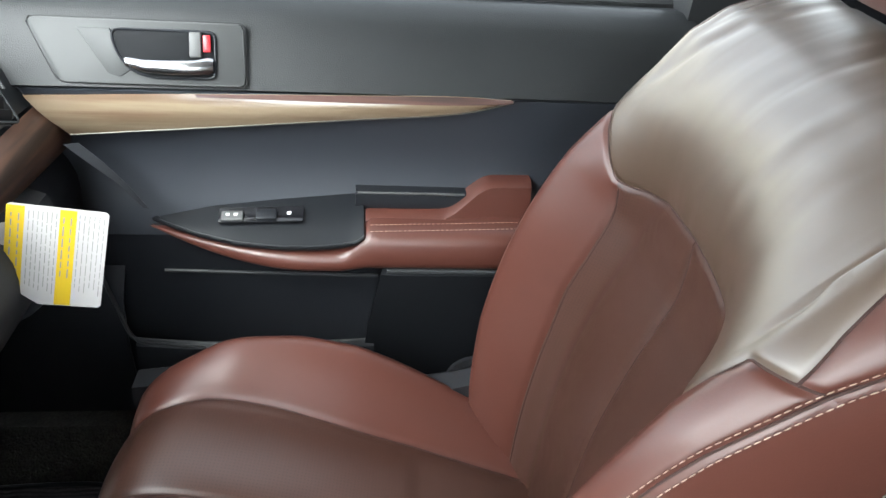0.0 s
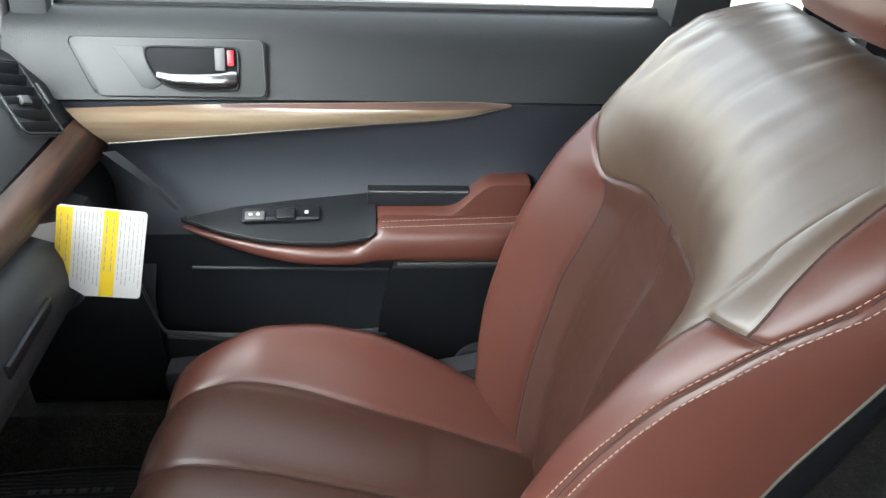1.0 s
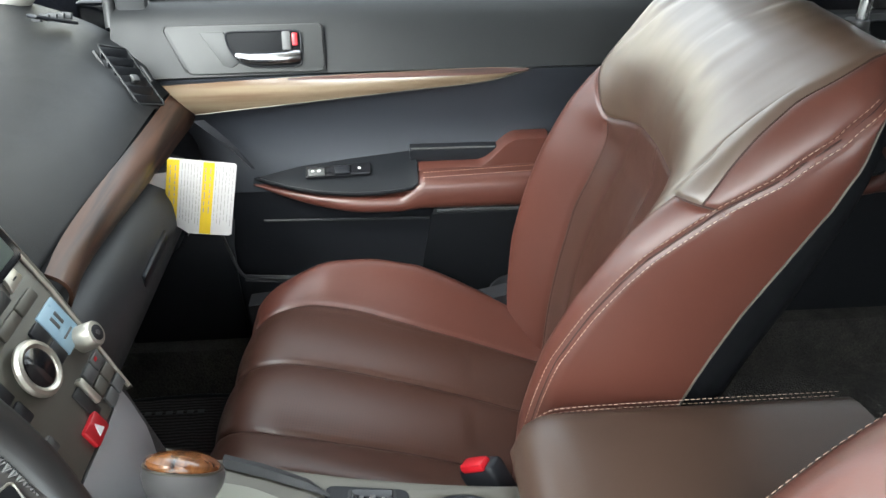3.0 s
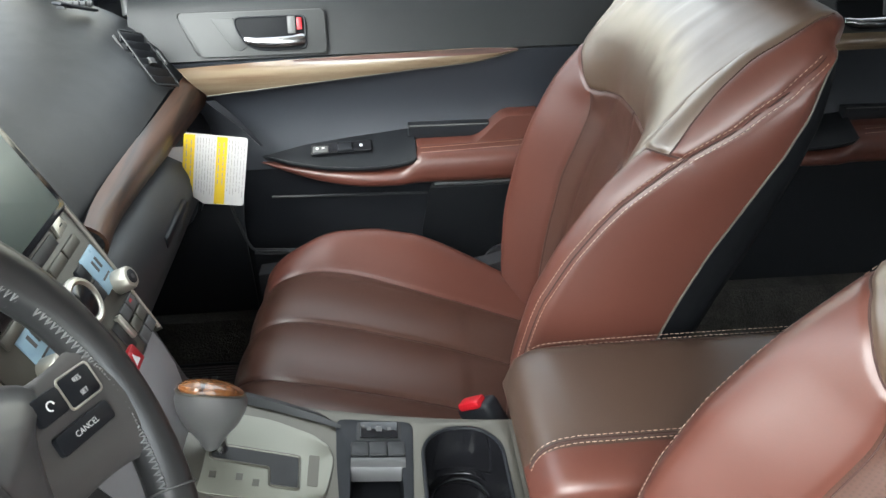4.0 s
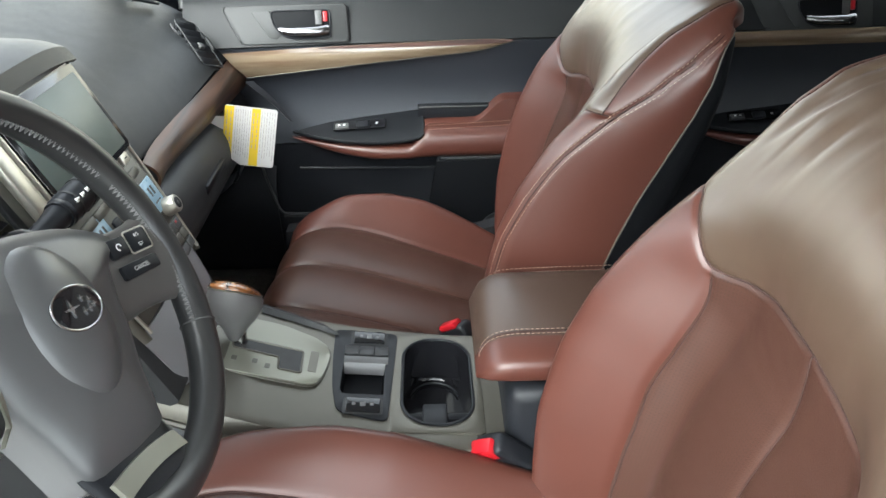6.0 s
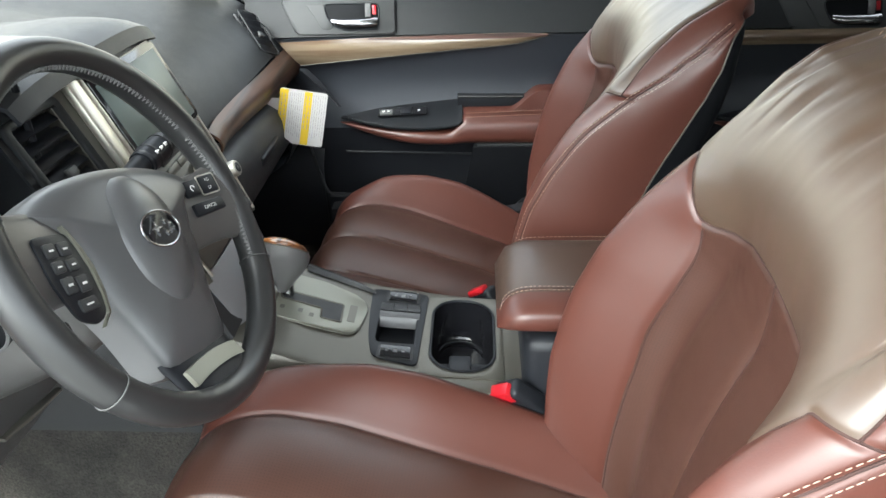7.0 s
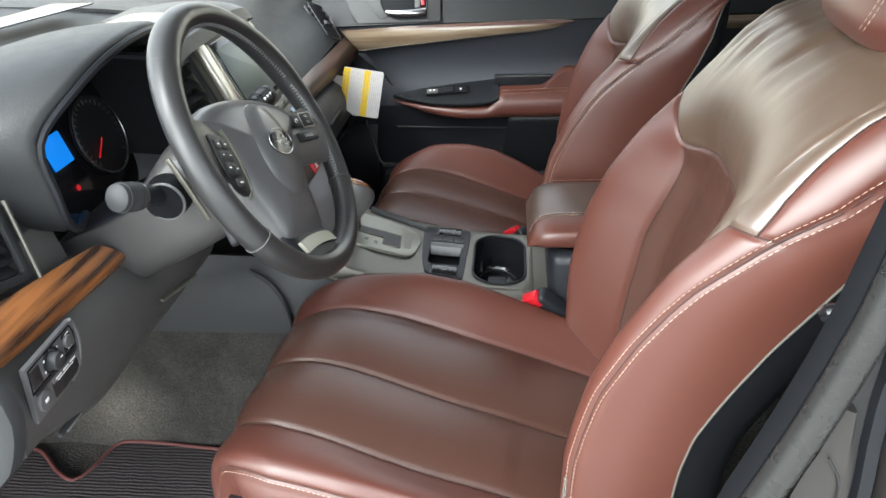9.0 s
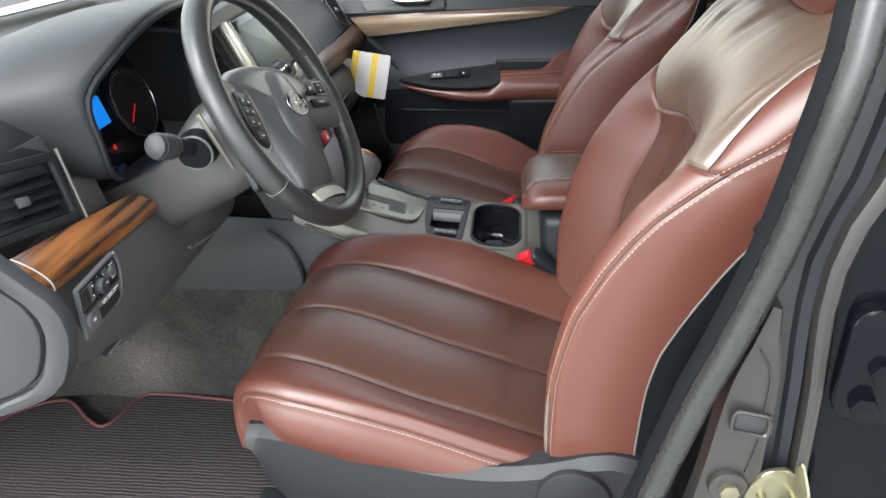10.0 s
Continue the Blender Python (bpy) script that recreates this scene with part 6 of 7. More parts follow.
# spokes
for s in (-1, 1):
    sp = []
    for f in np.linspace(0, 1, 10):
        x = s * (0.066 + f * (R - 0.072))
        yc = 0.002
        hh = 0.044 - 0.010 * f + 0.016 * f ** 4
        zc = -0.018 + 0.018 * f * f
        sp.append([w3(x, yc + hh * math.copysign(abs(math.sin(a)) ** 0.6, math.sin(a)), zc + 0.012 * math.cos(a)) for a in np.linspace(0, 2 * math.pi, 18, endpoint=False)])
    spoke = part("spoke", loft(sp), SPOKE, wheel, "grey satin spoke")
    pm = WM @ Matrix.Translation((0.124, 0.012, -0.0005) if s > 0 else (-0.119, -0.018, -0.0005)) @ Matrix.Rotation(radians(-s * 8.0), 4, "Y")
    if s > 0:
        for x, y, w, h in ((-0.014, 0.012, 0.024, 0.018), (0.014, 0.012, 0.028, 0.020), (0.0, -0.012, 0.050, 0.014)):
            b = part("spoke_button", plate(rounded(w, h, 0.003, 4, x, y), 0.004, pm, 0.001), PLASTIC_DARK, spoke, "black cruise control button")
            if w > 0.04:
                part("button_word", lettering("CANCEL", 0.0056, pm @ Matrix.Translation((x, y, 0.0043))), WHITE, b)
            elif x > 0:
                part("button_word", lettering("RES", 0.0046, pm @ Matrix.Translation((x, y + 0.0048, 0.0043))), WHITE, b)
                part("button_word", lettering("SET", 0.0046, pm @ Matrix.Translation((x, y - 0.0048, 0.0043))), WHITE, b)
            else:
                part("button_mark", tube([pm @ Vector((x + 0.003 * math.cos(a), y + 0.003 * math.sin(a), 0.0042)) for a in np.linspace(0, 4.6, 12)], 0.0006, 5), WHITE, b)
        part("button_frame", tube([pm @ Vector((x, y, 0.003)) for x, y in rounded(0.030, 0.022, 0.003, 4, 0.014, 0.012)], 0.0009, 6, True), SILVER, spoke)
    else:
        part("button_pad", plate(soft_poly([(-0.020, 0.036), (0.026, 0.034), (0.032, 0.004), (0.028, -0.036), (0.008, -0.046), (-0.014, -0.036), (-0.022, -0.004)], 0.008), 0.0025, pm, 0.001), PLASTIC_DARK, spoke)
        part("pad_trim", loft([[pm @ Vector((x + d * w, y, z)) for d, z in ((0.0, 0.0), (0.0, 0.0045), (0.6, 0.0040), (1.0, 0.0)) ] for x, y, w in ((0.022, 0.040, 0.004), (0.028, 0.020, 0.009), (0.031, 0.0, 0.010), (0.029, -0.022, 0.009), (0.024, -0.040, 0.005), (0.010, -0.049, 0.002))]), GATE, spoke, "satin silver pad edge")
        for x, y, w, h in ((-0.008, 0.022, 0.014, 0.012), (0.010, 0.021, 0.014, 0.012), (-0.008, 0.008, 0.014, 0.010), (0.010, 0.007, 0.014, 0.010), (-0.007, -0.008, 0.015, 0.014), (0.011, -0.010, 0.015, 0.014), (0.004, -0.027, 0.024, 0.011)):
            b = part("spoke_button", plate(rounded(w, h, 0.002, 4, x + 0.002, y), 0.0018, pm @ Matrix.Translation((0, 0, 0.0025)), 0.0008), PLASTIC, spoke, "dark audio button")
            part("button_mark", plate(rounded(w * 0.42, h * 0.14, 0.0003, 1, x + 0.002, y), 0.0003, pm @ Matrix.Translation((0, 0, 0.0044)), 0.0), WHITE, b)
lows = []
for f in np.linspace(0, 1, 8):
    y = -0.120 - f * (R - 0.135)
    lows.append([w3((0.056 - 0.004 * f) * math.copysign(abs(math.cos(a)) ** 0.6, math.cos(a)), y, -0.016 + 0.014 * f + 0.009 * math.sin(a)) for a in np.linspace(0, 2 * math.pi, 18, endpoint=False)])
low_spoke = part("spoke", loft(lows), PLASTIC_DARK, wheel, "black lower spoke with silver insert")
part("spoke_insert", loft([[w3(x, y + 0.004 * (1 - (x / 0.045) ** 2), z) for y, z in ((-0.152, -0.004), (-0.152, 0.006), (-0.136, 0.000), (-0.136, -0.010))] for x in np.linspace(-0.045, 0.045, 12)]), GATE, low_spoke, "satin silver insert")
part("lower_button", plate(rounded(0.024, 0.060, 0.005, 4, -0.122, -0.078), 0.008, WM @ Matrix.Translation((0, 0, -0.034)), 0.002), PLASTIC_DARK, wheel)

cable = tube([tuple(p) for p in spline([(-0.150, -0.130, 0.395), (-0.118, -0.134, 0.372), (-0.100, -0.137, 0.345), (-0.090, -0.139, 0.311), (-0.088, -0.139, 0.24), (-0.088, -0.139, 0.16)], 24)], 0.0040, 8)
solo("cable", cable, RUBBER, "black cable hanging down beside the console", "cable")
# ---- steering column with stalks ----
col = thing("steering_column", (-0.15, -0.32, 0.55), "charcoal steering column shroud with lever stalks", "steering column")
axis = Vector((math.cos(TILT * 0.8), 0, math.sin(TILT * 0.8)))
sec = []
for d, hw, up, dn in ((0.035, 0.055, 0.050, 0.055), (0.06, 0.072, 0.058, 0.075), (0.10, 0.096, 0.052, 0.085), (0.13, 0.097, 0.036, 0.089), (0.17, 0.097, 0.012, 0.093), (0.24, 0.090, 0.006, 0.10), (0.32, 0.09, 0.004, 0.10)):
    c = WC - axis * d
    u = WM0.to_3x3() @ Vector((0, 1, 0))
    sec.append([c + Vector((0, 1, 0)) * hw * math.copysign(abs(math.cos(a)) ** 0.55, math.cos(a)) + u * (up if math.sin(a) > 0 else dn) * math.copysign(abs(math.sin(a)) ** 0.6, math.sin(a)) for a in np.linspace(0, 2 * math.pi, 28, endpoint=False)])
part("shroud", loft(sec), PLASTIC_LOW, col)
for s in (-1, 1):
    root = Vector((-0.105, -0.32 + s * 0.108, 0.676))
    part("stalk_socket", tube([root, root + Vector((0.004, s * 0.022, 0.0))], [0.027, 0.024], 24), PLASTIC_MATT, col)
    tip = Vector((-0.125, -0.511, 0.709)) if s < 0 else Vector((-0.088, -0.070, 0.690))
    dirv = tip - root
    st = part("stalk", tube([root + dirv * f for f in (0, 0.15, 0.45, 0.55, 0.58)], [0.011, 0.011, 0.012, 0.0135, 0.013], 18), PLASTIC_DARK, col, "black control stalk")
    part("stalk_end", tube([root + dirv * f for f in (0.60, 0.62, 0.80, 0.96, 1.0)], [0.014, 0.0165, 0.0170, 0.0155, 0.010], 18), PLASTIC if s < 0 else PLASTIC_DARK, st, "twist switch on the stalk end")
    for f in (0.70, 0.88):
        part("stalk_groove", tube([root + dirv * f, root + dirv * (f + 0.02)], [0.0174, 0.0172], 18), RUBBER, st)
    part("stalk_ring", tube([root + dirv * f for f in (0.575, 0.60)], [0.0155, 0.0155], 18), CHROME if s < 0 else PLASTIC_DARK, st)
    part("socket_ring", tube([root + Vector((0.004 + 0.023 * math.cos(a), s * 0.023, 0.023 * math.sin(a))) for a in np.linspace(0, 2 * math.pi, 28, endpoint=False)], 0.0018, 6, True), PLASTIC_GREY, col)
    for k in range(3 if s > 0 else 0):
        part("stalk_mark", box((0.004, 0.006, 0.004), root + dirv * (0.68 + 0.07 * k) + Vector((0.013, 0, 0.009)), None, 0.0005), WHITE, st)
part("column_plate", box((0.007, 0.004, 0.085), (-0.074, -0.442, 0.688), (0, -24, 0), 0.002), PEWTER, col, "narrow silver plate")
part("tilt_lever", tube([(-0.165, -0.401, 0.507), (-0.165, -0.350, 0.496), (-0.165, -0.300, 0.486)], [0.004, 0.006, 0.005], 8, False, 0.5), PEWTER, col, "grey column tilt lever")
part("ignition_ring", tube([(-0.070 + 0.0, -0.225 + 0.014 * math.cos(a), 0.62 + 0.014 * math.sin(a)) for a in np.linspace(0, 2 * math.pi, 20, endpoint=False)], 0.003, 6, True), SILVER, col)


# ---- centre console ----
con = thing("centre_console", (0.15, 0.015, 0.0), "warm grey centre console with shift gate and cup holder", "car console")


def con_z(x):
    return float(np.interp(x, [-0.12, -0.05, 0.0, 0.05, 0.10, 0.15, 0.22, 0.34, 0.40], [0.44, 0.415, 0.392, 0.375, 0.362, 0.353, 0.346, 0.338, 0.335]))


HOLES = {"cup": (0.228, 0.330, -0.088, 0.098), "tray": (0.146, 0.210, -0.034, 0.042)}
top = []
for x in np.linspace(-0.10, 0.365, 32):
    w0 = -0.098 - 0.022 * float(smooth01((x - 0.0) / 0.30))
    w1 = 0.128 - 0.020 * float(smooth01((x - 0.05) / 0.30))
    z = con_z(x)
    row = [(x, w0 - 0.012, z - 0.030), (x, w0 - 0.010, z - 0.010), (x, w0 - 0.004, z - 0.001)] + [(x, w0 + f * (w1 - w0), z + 0.002 * math.sin(f * math.pi)) for f in np.linspace(0, 1, 28)] + [(x, w1 + 0.004, z - 0.001), (x, w1 + 0.010, z - 0.010), (x, w1 + 0.012, z - 0.030)]
    top.append(row)
tm = sheet(top)
bm = bmesh.new()
bm.from_mesh(tm)
x0, x1, y0, y1 = HOLES["cup"]
gone = [f for f in bm.faces if any(a < f.calc_center_median().x < b and c < f.calc_center_median().y < d for a, b, c, d in HOLES.values())]
bmesh.ops.delete(bm, geom=gone, context="FACES")
part("console_top", mesh_bm(bm), PEWTER, con, "warm grey satin console top")
for s in (-1, 1):
    side = []
    for x in np.linspace(-0.62, 0.40, 30):
        zt = con_z(max(x, -0.10)) - 0.026 + (0.0 if x > -0.1 else 0.05 * (-0.1 - x))
        w = (0.108 + 0.022 * float(smooth01(x / 0.30))) if s < 0 else (0.140 - 0.02 * float(smooth01((x - 0.05) / 0.3)))
        side.append([(x, s * w, zt), (x, s * (w + 0.006), zt - 0.012), (x, s * (w + 0.018), zt - 0.04), (x, s * (w + 0.024), 0.285), (x, s * (w + 0.026), 0.265)])
    part("console_side", sheet(side, 0.005), PLASTIC, con, "charcoal console side")
    part("console_edge", tube([(x, s * ((0.110 + 0.022 * float(smooth01(x / 0.30))) if s < 0 else (0.141 - 0.02 * float(smooth01((x - 0.05) / 0.3)))), con_z(x) - 0.029) for x in np.linspace(-0.08, 0.37, 20)], 0.005, 8), PEWTER, con)
# cup holder
cw, ch = 0.102, 0.186
m = Matrix.Translation(((x0 + x1) / 2, (y0 + y1) / 2, 0.341)) @ Matrix.Rotation(radians(3.5), 4, "Y")
part("cup_surround", plate(rounded(cw + 0.022, ch + 0.022, 0.008, 8), 0.0022, m @ Matrix.Translation((0, 0, 0.0012)), 0.0008, rounded(cw - 0.006, ch - 0.006, 0.043, 8)), PEWTER, con)
part("cup_rim", tube([m @ Vector((x, y, 0.0045)) for x, y in rounded(cw - 0.006, ch - 0.006, 0.043, 8)], 0.0022, 8, True), PLASTIC_DARK, con)
well = []
for f, z in ((1.0, 0.002), (0.98, -0.03), (0.95, -0.060), (0.90, -0.066), (0.3, -0.067), (0.02, -0.067)):
    well.append([m @ Vector((x * f, y * f, z)) for x, y in rounded(cw - 0.006, ch - 0.006, 0.043, 8)])
part("cup_well", loft(well, True, False), GLOSS_BLACK, con, "glossy black cup holder well")
part("cup_ring", tube([m @ Vector((0.036 * math.cos(a), 0.034 + 0.036 * math.sin(a), -0.062)) for a in np.linspace(0.2, math.pi - 0.2, 20)], 0.0014, 6), PLASTIC_DARK, con)
part("cup_divider", box((0.090, 0.014, 0.030), m @ Vector((0, -0.042, -0.040)), None, 0.004), PLASTIC_DARK, con)
part("cup_clip", box((0.034, 0.060, 0.012), m @ Vector((-0.002, -0.052, -0.026)), None, 0.003), PLASTIC_DARK, con)
# switch and tray panel: a framed pocket between two heater switches
tp = [(0.128, 0.112), (0.222, 0.106), (0.214, -0.082), (0.146, -0.066), (0.136, -0.02), (0.131, 0.04)]
TM = Matrix.Translation((0.175, 0.0, con_z(0.175) - 0.0008)) @ Matrix.Rotation(radians(5.5), 4, "Y") @ Matrix.Translation((-0.175, 0, 0))
tpo = soft_poly(tp[::-1], 0.012)
tph = []
for x, y in tpo:
    a = math.atan2((y - 0.004) / 0.1, (x - 0.178) / 0.05)
    tph.append((0.178 + 0.031 * math.copysign(abs(math.cos(a)) ** 0.3, math.cos(a)), 0.004 + 0.037 * math.copysign(abs(math.sin(a)) ** 0.3, math.sin(a))))
tray = part("tray_panel", plate(tpo, 0.005, TM, 0.0012, tph), PLASTIC_DARK, con, "dark grey heater switch and tray panel")
part("tray_pocket", loft([[TM @ Vector((0.178 + (x - 0.178) * f, 0.004 + (y - 0.004) * f, z)) for x, y in tph] for f, z in ((1.0, 0.0045), (0.97, -0.012), (0.90, -0.017), (0.4, -0.018), (0.02, -0.018))], True, False), PLASTIC_MATT, tray, "dark tray pocket")
for y, w in ((0.090, 0.046), (-0.056, 0.046)):
    part("switch_well", plate(rounded(w + 0.007, 0.031, 0.004, 4, 0.180, y), 0.0008, TM @ Matrix.Translation((0, 0, 0.005)), 0.0003), RUBBER, tray)
    b = part("heater_switch", box((w, 0.025, 0.005), TM @ Vector((0.180, y, 0.0068)), TM.to_3x3() @ Euler((radians(5), 0, 0)).to_matrix(), 0.002), GLOSS_BLACK, tray, "black seat heater switch")
    for k in range(3):
        part("switch_mark", box((0.007 if k == 1 else 0.005, 0.008 if k == 1 else 0.005, 0.0006), TM @ Vector((0.168 + 0.012 * k, y, 0.0094)), TM.to_3x3() @ Euler((radians(5), 0, 0)).to_matrix(), 0.0), SWITCH_GREY, b)
for k in range(3):
    part("blank_switch", box((0.0205, 0.024, 0.004), TM @ Vector((0.157 + 0.0215 * k, 0.060, 0.0064)), TM.to_3x3() @ Euler((radians(-8), 0, 0)).to_matrix(), 0.0015), PLASTIC, tray)
part("tray_lip", loft([[TM @ Vector((x, y, z)) for y, z in ((0.048, 0.004), (0.046, 0.0072), (0.040, 0.0078), (0.033, 0.0055), (0.028, -0.002), (0.026, -0.010), (0.034, -0.010), (0.044, 0.0))] for x in np.linspace(0.147, 0.210, 6)]), SWITCH_GREY, tray, "satin grey curved tray lip")
part("side_strip", loft([[(x, 0.120 - 0.02 * (x / 0.12) ** 2 + d, con_z(x) + 0.002 + h) for d, h in ((0.0, 0.0), (0.008 * w, 0.006), (0.016 * w, 0.004), (0.018 * w, 0.0))] for x, w in ((0.02, 1.0), (0.06, 1.0), (0.11, 0.8), (0.135, 0.1))]), PLASTIC, con, "dark grey side strip")
# shift gate
gp = [(-0.045, 0.104), (0.055, 0.094), (0.112, 0.074), (0.129, 0.055), (0.129, 0.030), (0.122, -0.012), (0.112, -0.026), (0.06, -0.024), (-0.045, -0.018)]
GMm = Matrix.Translation((0.04, 0.0, con_z(0.04) + 0.001)) @ Matrix.Rotation(radians(14), 4, "Y") @ Matrix.Translation((-0.04, 0, 0))
gate = part("shift_plate", plate(soft_poly(gp[::-1], 0.014), 0.006, GMm, 0.002), GATE, con, "satin grey-green shift gate plate")
part("gate_rim", tube([GMm @ Vector((x, y, 0.003)) for x, y in soft_poly(gp, 0.014)], 0.0018, 6, True), PEWTER, gate)
slot = [(-0.008, 0.048), (0.092, 0.040), (0.094, -0.006), (0.062, -0.004), (0.060, 0.020), (-0.004, 0.026)]
part("shift_slot", plate(soft_poly(slot[::-1], 0.004), 0.0012, GMm @ Matrix.Translation((0, 0, 0.0055)), 0.0), RUBBER, gate)
part("slot_edge", tube([GMm @ Vector((x, y, 0.0065)) for x, y in soft_poly(slot, 0.004)], 0.0016, 6, True), PEWTER, gate)
for x, y in ((0.002, 0.004), (0.030, 0.004), (0.048, -0.002)):
    part("gear_letter", box((0.007, 0.009, 0.0006), GMm @ Vector((x, y, 0.0062)), GMm.to_3x3(), 0.0), STACK_GREY, gate)
part("manual_mark", plate(rounded(0.012, 0.044, 0.002), 0.0006, GMm @ Matrix.Translation((0.108, 0.022, 0.006)), 0.0), PEWTER, gate)
# selector lever
lev = thing("gear_selector", GMm @ Vector((0.004, 0.040, 0.006)), "grey leather gear selector with a wood cap", "gear selector")
lb = GMm @ Vector((0.004, 0.040, 0.004))
part("shaft", tube([lb - Vector((0, 0, 0.01)), lb + Vector((0.0, 0.002, 0.025))], 0.0095, 14), CHROME, lev)
kn_s = []
neck, crown = Vector((0.0, 0.040, 0.402)), Vector((0.010, 0.043, 0.474))
for f, rx, ry in ((0.0, 0.009, 0.010), (0.10, 0.013, 0.014), (0.25, 0.018, 0.018), (0.45, 0.0285, 0.026), (0.68, 0.035, 0.0315), (0.88, 0.0365, 0.0325), (1.0, 0.0335, 0.030)):
    c = neck * (1 - f) + crown * f
    kn_s.append([c + Vector((rx * math.copysign(abs(math.cos(a)) ** 0.8, math.cos(a)), ry * math.sin(a), (-0.008 * math.cos(a) - 0.021 * math.sin(a)) * f)) for a in np.linspace(0, 2 * math.pi, 28, endpoint=False)])
part("knob", loft(kn_s), KNOB, lev, "grey leather knob")
cap_s = []
for f, z in ((1.0, 0.0), (0.98, 0.005), (0.90, 0.009), (0.65, 0.014), (0.3, 0.017), (0.02, 0.0175)):
    cap_s.append([crown + Vector((0.0325 * f * math.copysign(abs(math.cos(a)) ** 0.8, math.cos(a)), 0.0288 * f * math.sin(a), z + (-0.008 * math.cos(a) - 0.021 * math.sin(a)) * f)) for a in np.linspace(0, 2 * math.pi, 28, endpoint=False)])
part("knob_cap", loft(cap_s), WOOD_DASH, lev, "brown wood cap")
part("knob_ring", tube([crown + Vector((0.0333 * math.copysign(abs(math.cos(a)) ** 0.8, math.cos(a)), 0.0298 * math.sin(a), -0.008 * math.cos(a) - 0.021 * math.sin(a))) for a in np.linspace(0, 2 * math.pi, 28, endpoint=False)], 0.0016, 6, True), PEWTER, lev)

# console box with the leather lid
cb = thing("console_box", (0.52, 0.005, 0.0), "black console box with a brown leather lid", "console box")
part("box_body", box((0.34, 0.215, 0.36), (0.535, 0.0, 0.235), None, 0.02, 3), PLASTIC_DARK, cb)
part("box_front", box((0.05, 0.20, 0.20), (0.375, 0.0, 0.22), None, 0.02, 3), PLASTIC_MATT, cb)
LID = []
for x in np.linspace(0.328, 0.70, 26):
    f = (x - 0.328) / 0.372
    k = min(1.0, f / 0.14)
    k = math.sqrt(max(0.0, 1 - (1 - k) ** 2))
    zt, zb, hw = 0.425 + 0.040 * k, 0.420, 0.085 + 0.022 * k
    ring = []
    for a in np.linspace(0, 2 * math.pi, 40, endpoint=False):
        ring.append((x + 0.0, 0.0 + hw * math.copysign(abs(math.cos(a)) ** 0.45, math.cos(a)), (zt + zb) / 2 + (zt - zb) / 2 * math.copysign(abs(math.sin(a)) ** 0.55, math.sin(a)) + 0.004 * (1 - abs(math.cos(a)))))
    LID.append(ring)
lid_mesh = loft(LID)
halves = []
for near in (False, True):
    bm = bmesh.new()
    bm.from_mesh(lid_mesh)
    bmesh.ops.delete(bm, geom=[f for f in bm.faces if (f.calc_center_median().y < -0.056) != near], context="FACES")
    halves.append(mesh_bm(bm))
lid = part("lid", halves[0], LEATHER_ARM, cb, "brown leather lid with cream stitching")
part("lid_side", halves[1], LEATHER, lid, "red-brown leather side of the lid")
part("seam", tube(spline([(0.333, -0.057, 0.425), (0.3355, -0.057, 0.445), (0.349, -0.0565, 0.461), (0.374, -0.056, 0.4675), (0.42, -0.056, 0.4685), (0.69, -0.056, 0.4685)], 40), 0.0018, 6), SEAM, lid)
for dy in (-0.005, 0.004):
    line = spline([(0.333, -0.057 + dy, 0.428), (0.3355, -0.057 + dy, 0.446), (0.349, -0.0565 + dy, 0.462), (0.374, -0.056 + dy, 0.4685), (0.42, -0.056 + dy, 0.4692), (0.69, -0.056 + dy, 0.4692)], 44)
    part("stitching", stitches(line, np.array([[-0.5, 0, 0.85]] * 44), lift=0.0006), THREAD, lid, "cream double stitching")
for s in (1,):
    for dz in (0.0, 0.008):
        line = spline([(0.345, s * 0.096, 0.440 - dz), (0.365, s * (0.102 + dz * 0.3), 0.456 - dz), (0.40, s * (0.1035 + dz * 0.3), 0.461 - dz), (0.55, s * (0.1035 + dz * 0.3), 0.463 - dz), (0.69, s * (0.1035 + dz * 0.3), 0.463 - dz)], 40)
        part("stitching", stitches(line, np.array([[0, s * 0.7, 0.7]] * 40), lift=0.001), THREAD, lid, "cream double stitching")

# ---- airbag warning tag ----
tag = thing("warning_tag", (-0.10, 0.545, 0.56), "white and yellow airbag warning card hanging from the glove box", "tag")
tl, tr, br = Vector((-0.103, 0.545, 0.568)), Vector((-0.010, 0.563, 0.547)), Vector((-0.041, 0.538, 0.441))
TGM = plane_at(tl, tr - tl, tl - (br - (tr - tl)))
W, Hh = (tr - tl).length, (tr - br).length
card = [(0.003, -0.003 * 0), (W - 0.003, 0), (W, -0.003), (W, -Hh + 0.003), (W - 0.003, -Hh), (0.035, -Hh), (0.0, -Hh + 0.022), (0, -0.003)]
part("card", plate(card, 0.0008, TGM, 0.0), PAPER, tag, "creased white card")
for xa, xb in ((0.0, 0.017), (0.050, 0.066)):
    pts = [(xa, -0.002), (xb, -0.002), (xb, -Hh + (0.012 if xa == 0 else 0.001)), (xa, -Hh + (0.023 if xa == 0 else 0.001))]
    part("yellow_band", plate(pts[::-1], 0.0004, TGM @ Matrix.Translation((0, 0, 0.0009)), 0.0), YELLOW, tag, "yellow printed band")
random.seed(5)
for xs, n in ((np.linspace(0.021, 0.047, 7), 7), (np.linspace(0.069, W - 0.004, 6), 6)):
    for x in xs:
        pos = 0.006
        while pos < Hh - 0.022:
            w = random.uniform(0.004, 0.013)
            part("print_bar", plate(rounded(0.0008, w, 0.0002, 1, x, -pos - w / 2), 0.0002, TGM @ Matrix.Translation((0, 0, 0.0009)), 0.0), INK, tag)
            pos += w + 0.0022
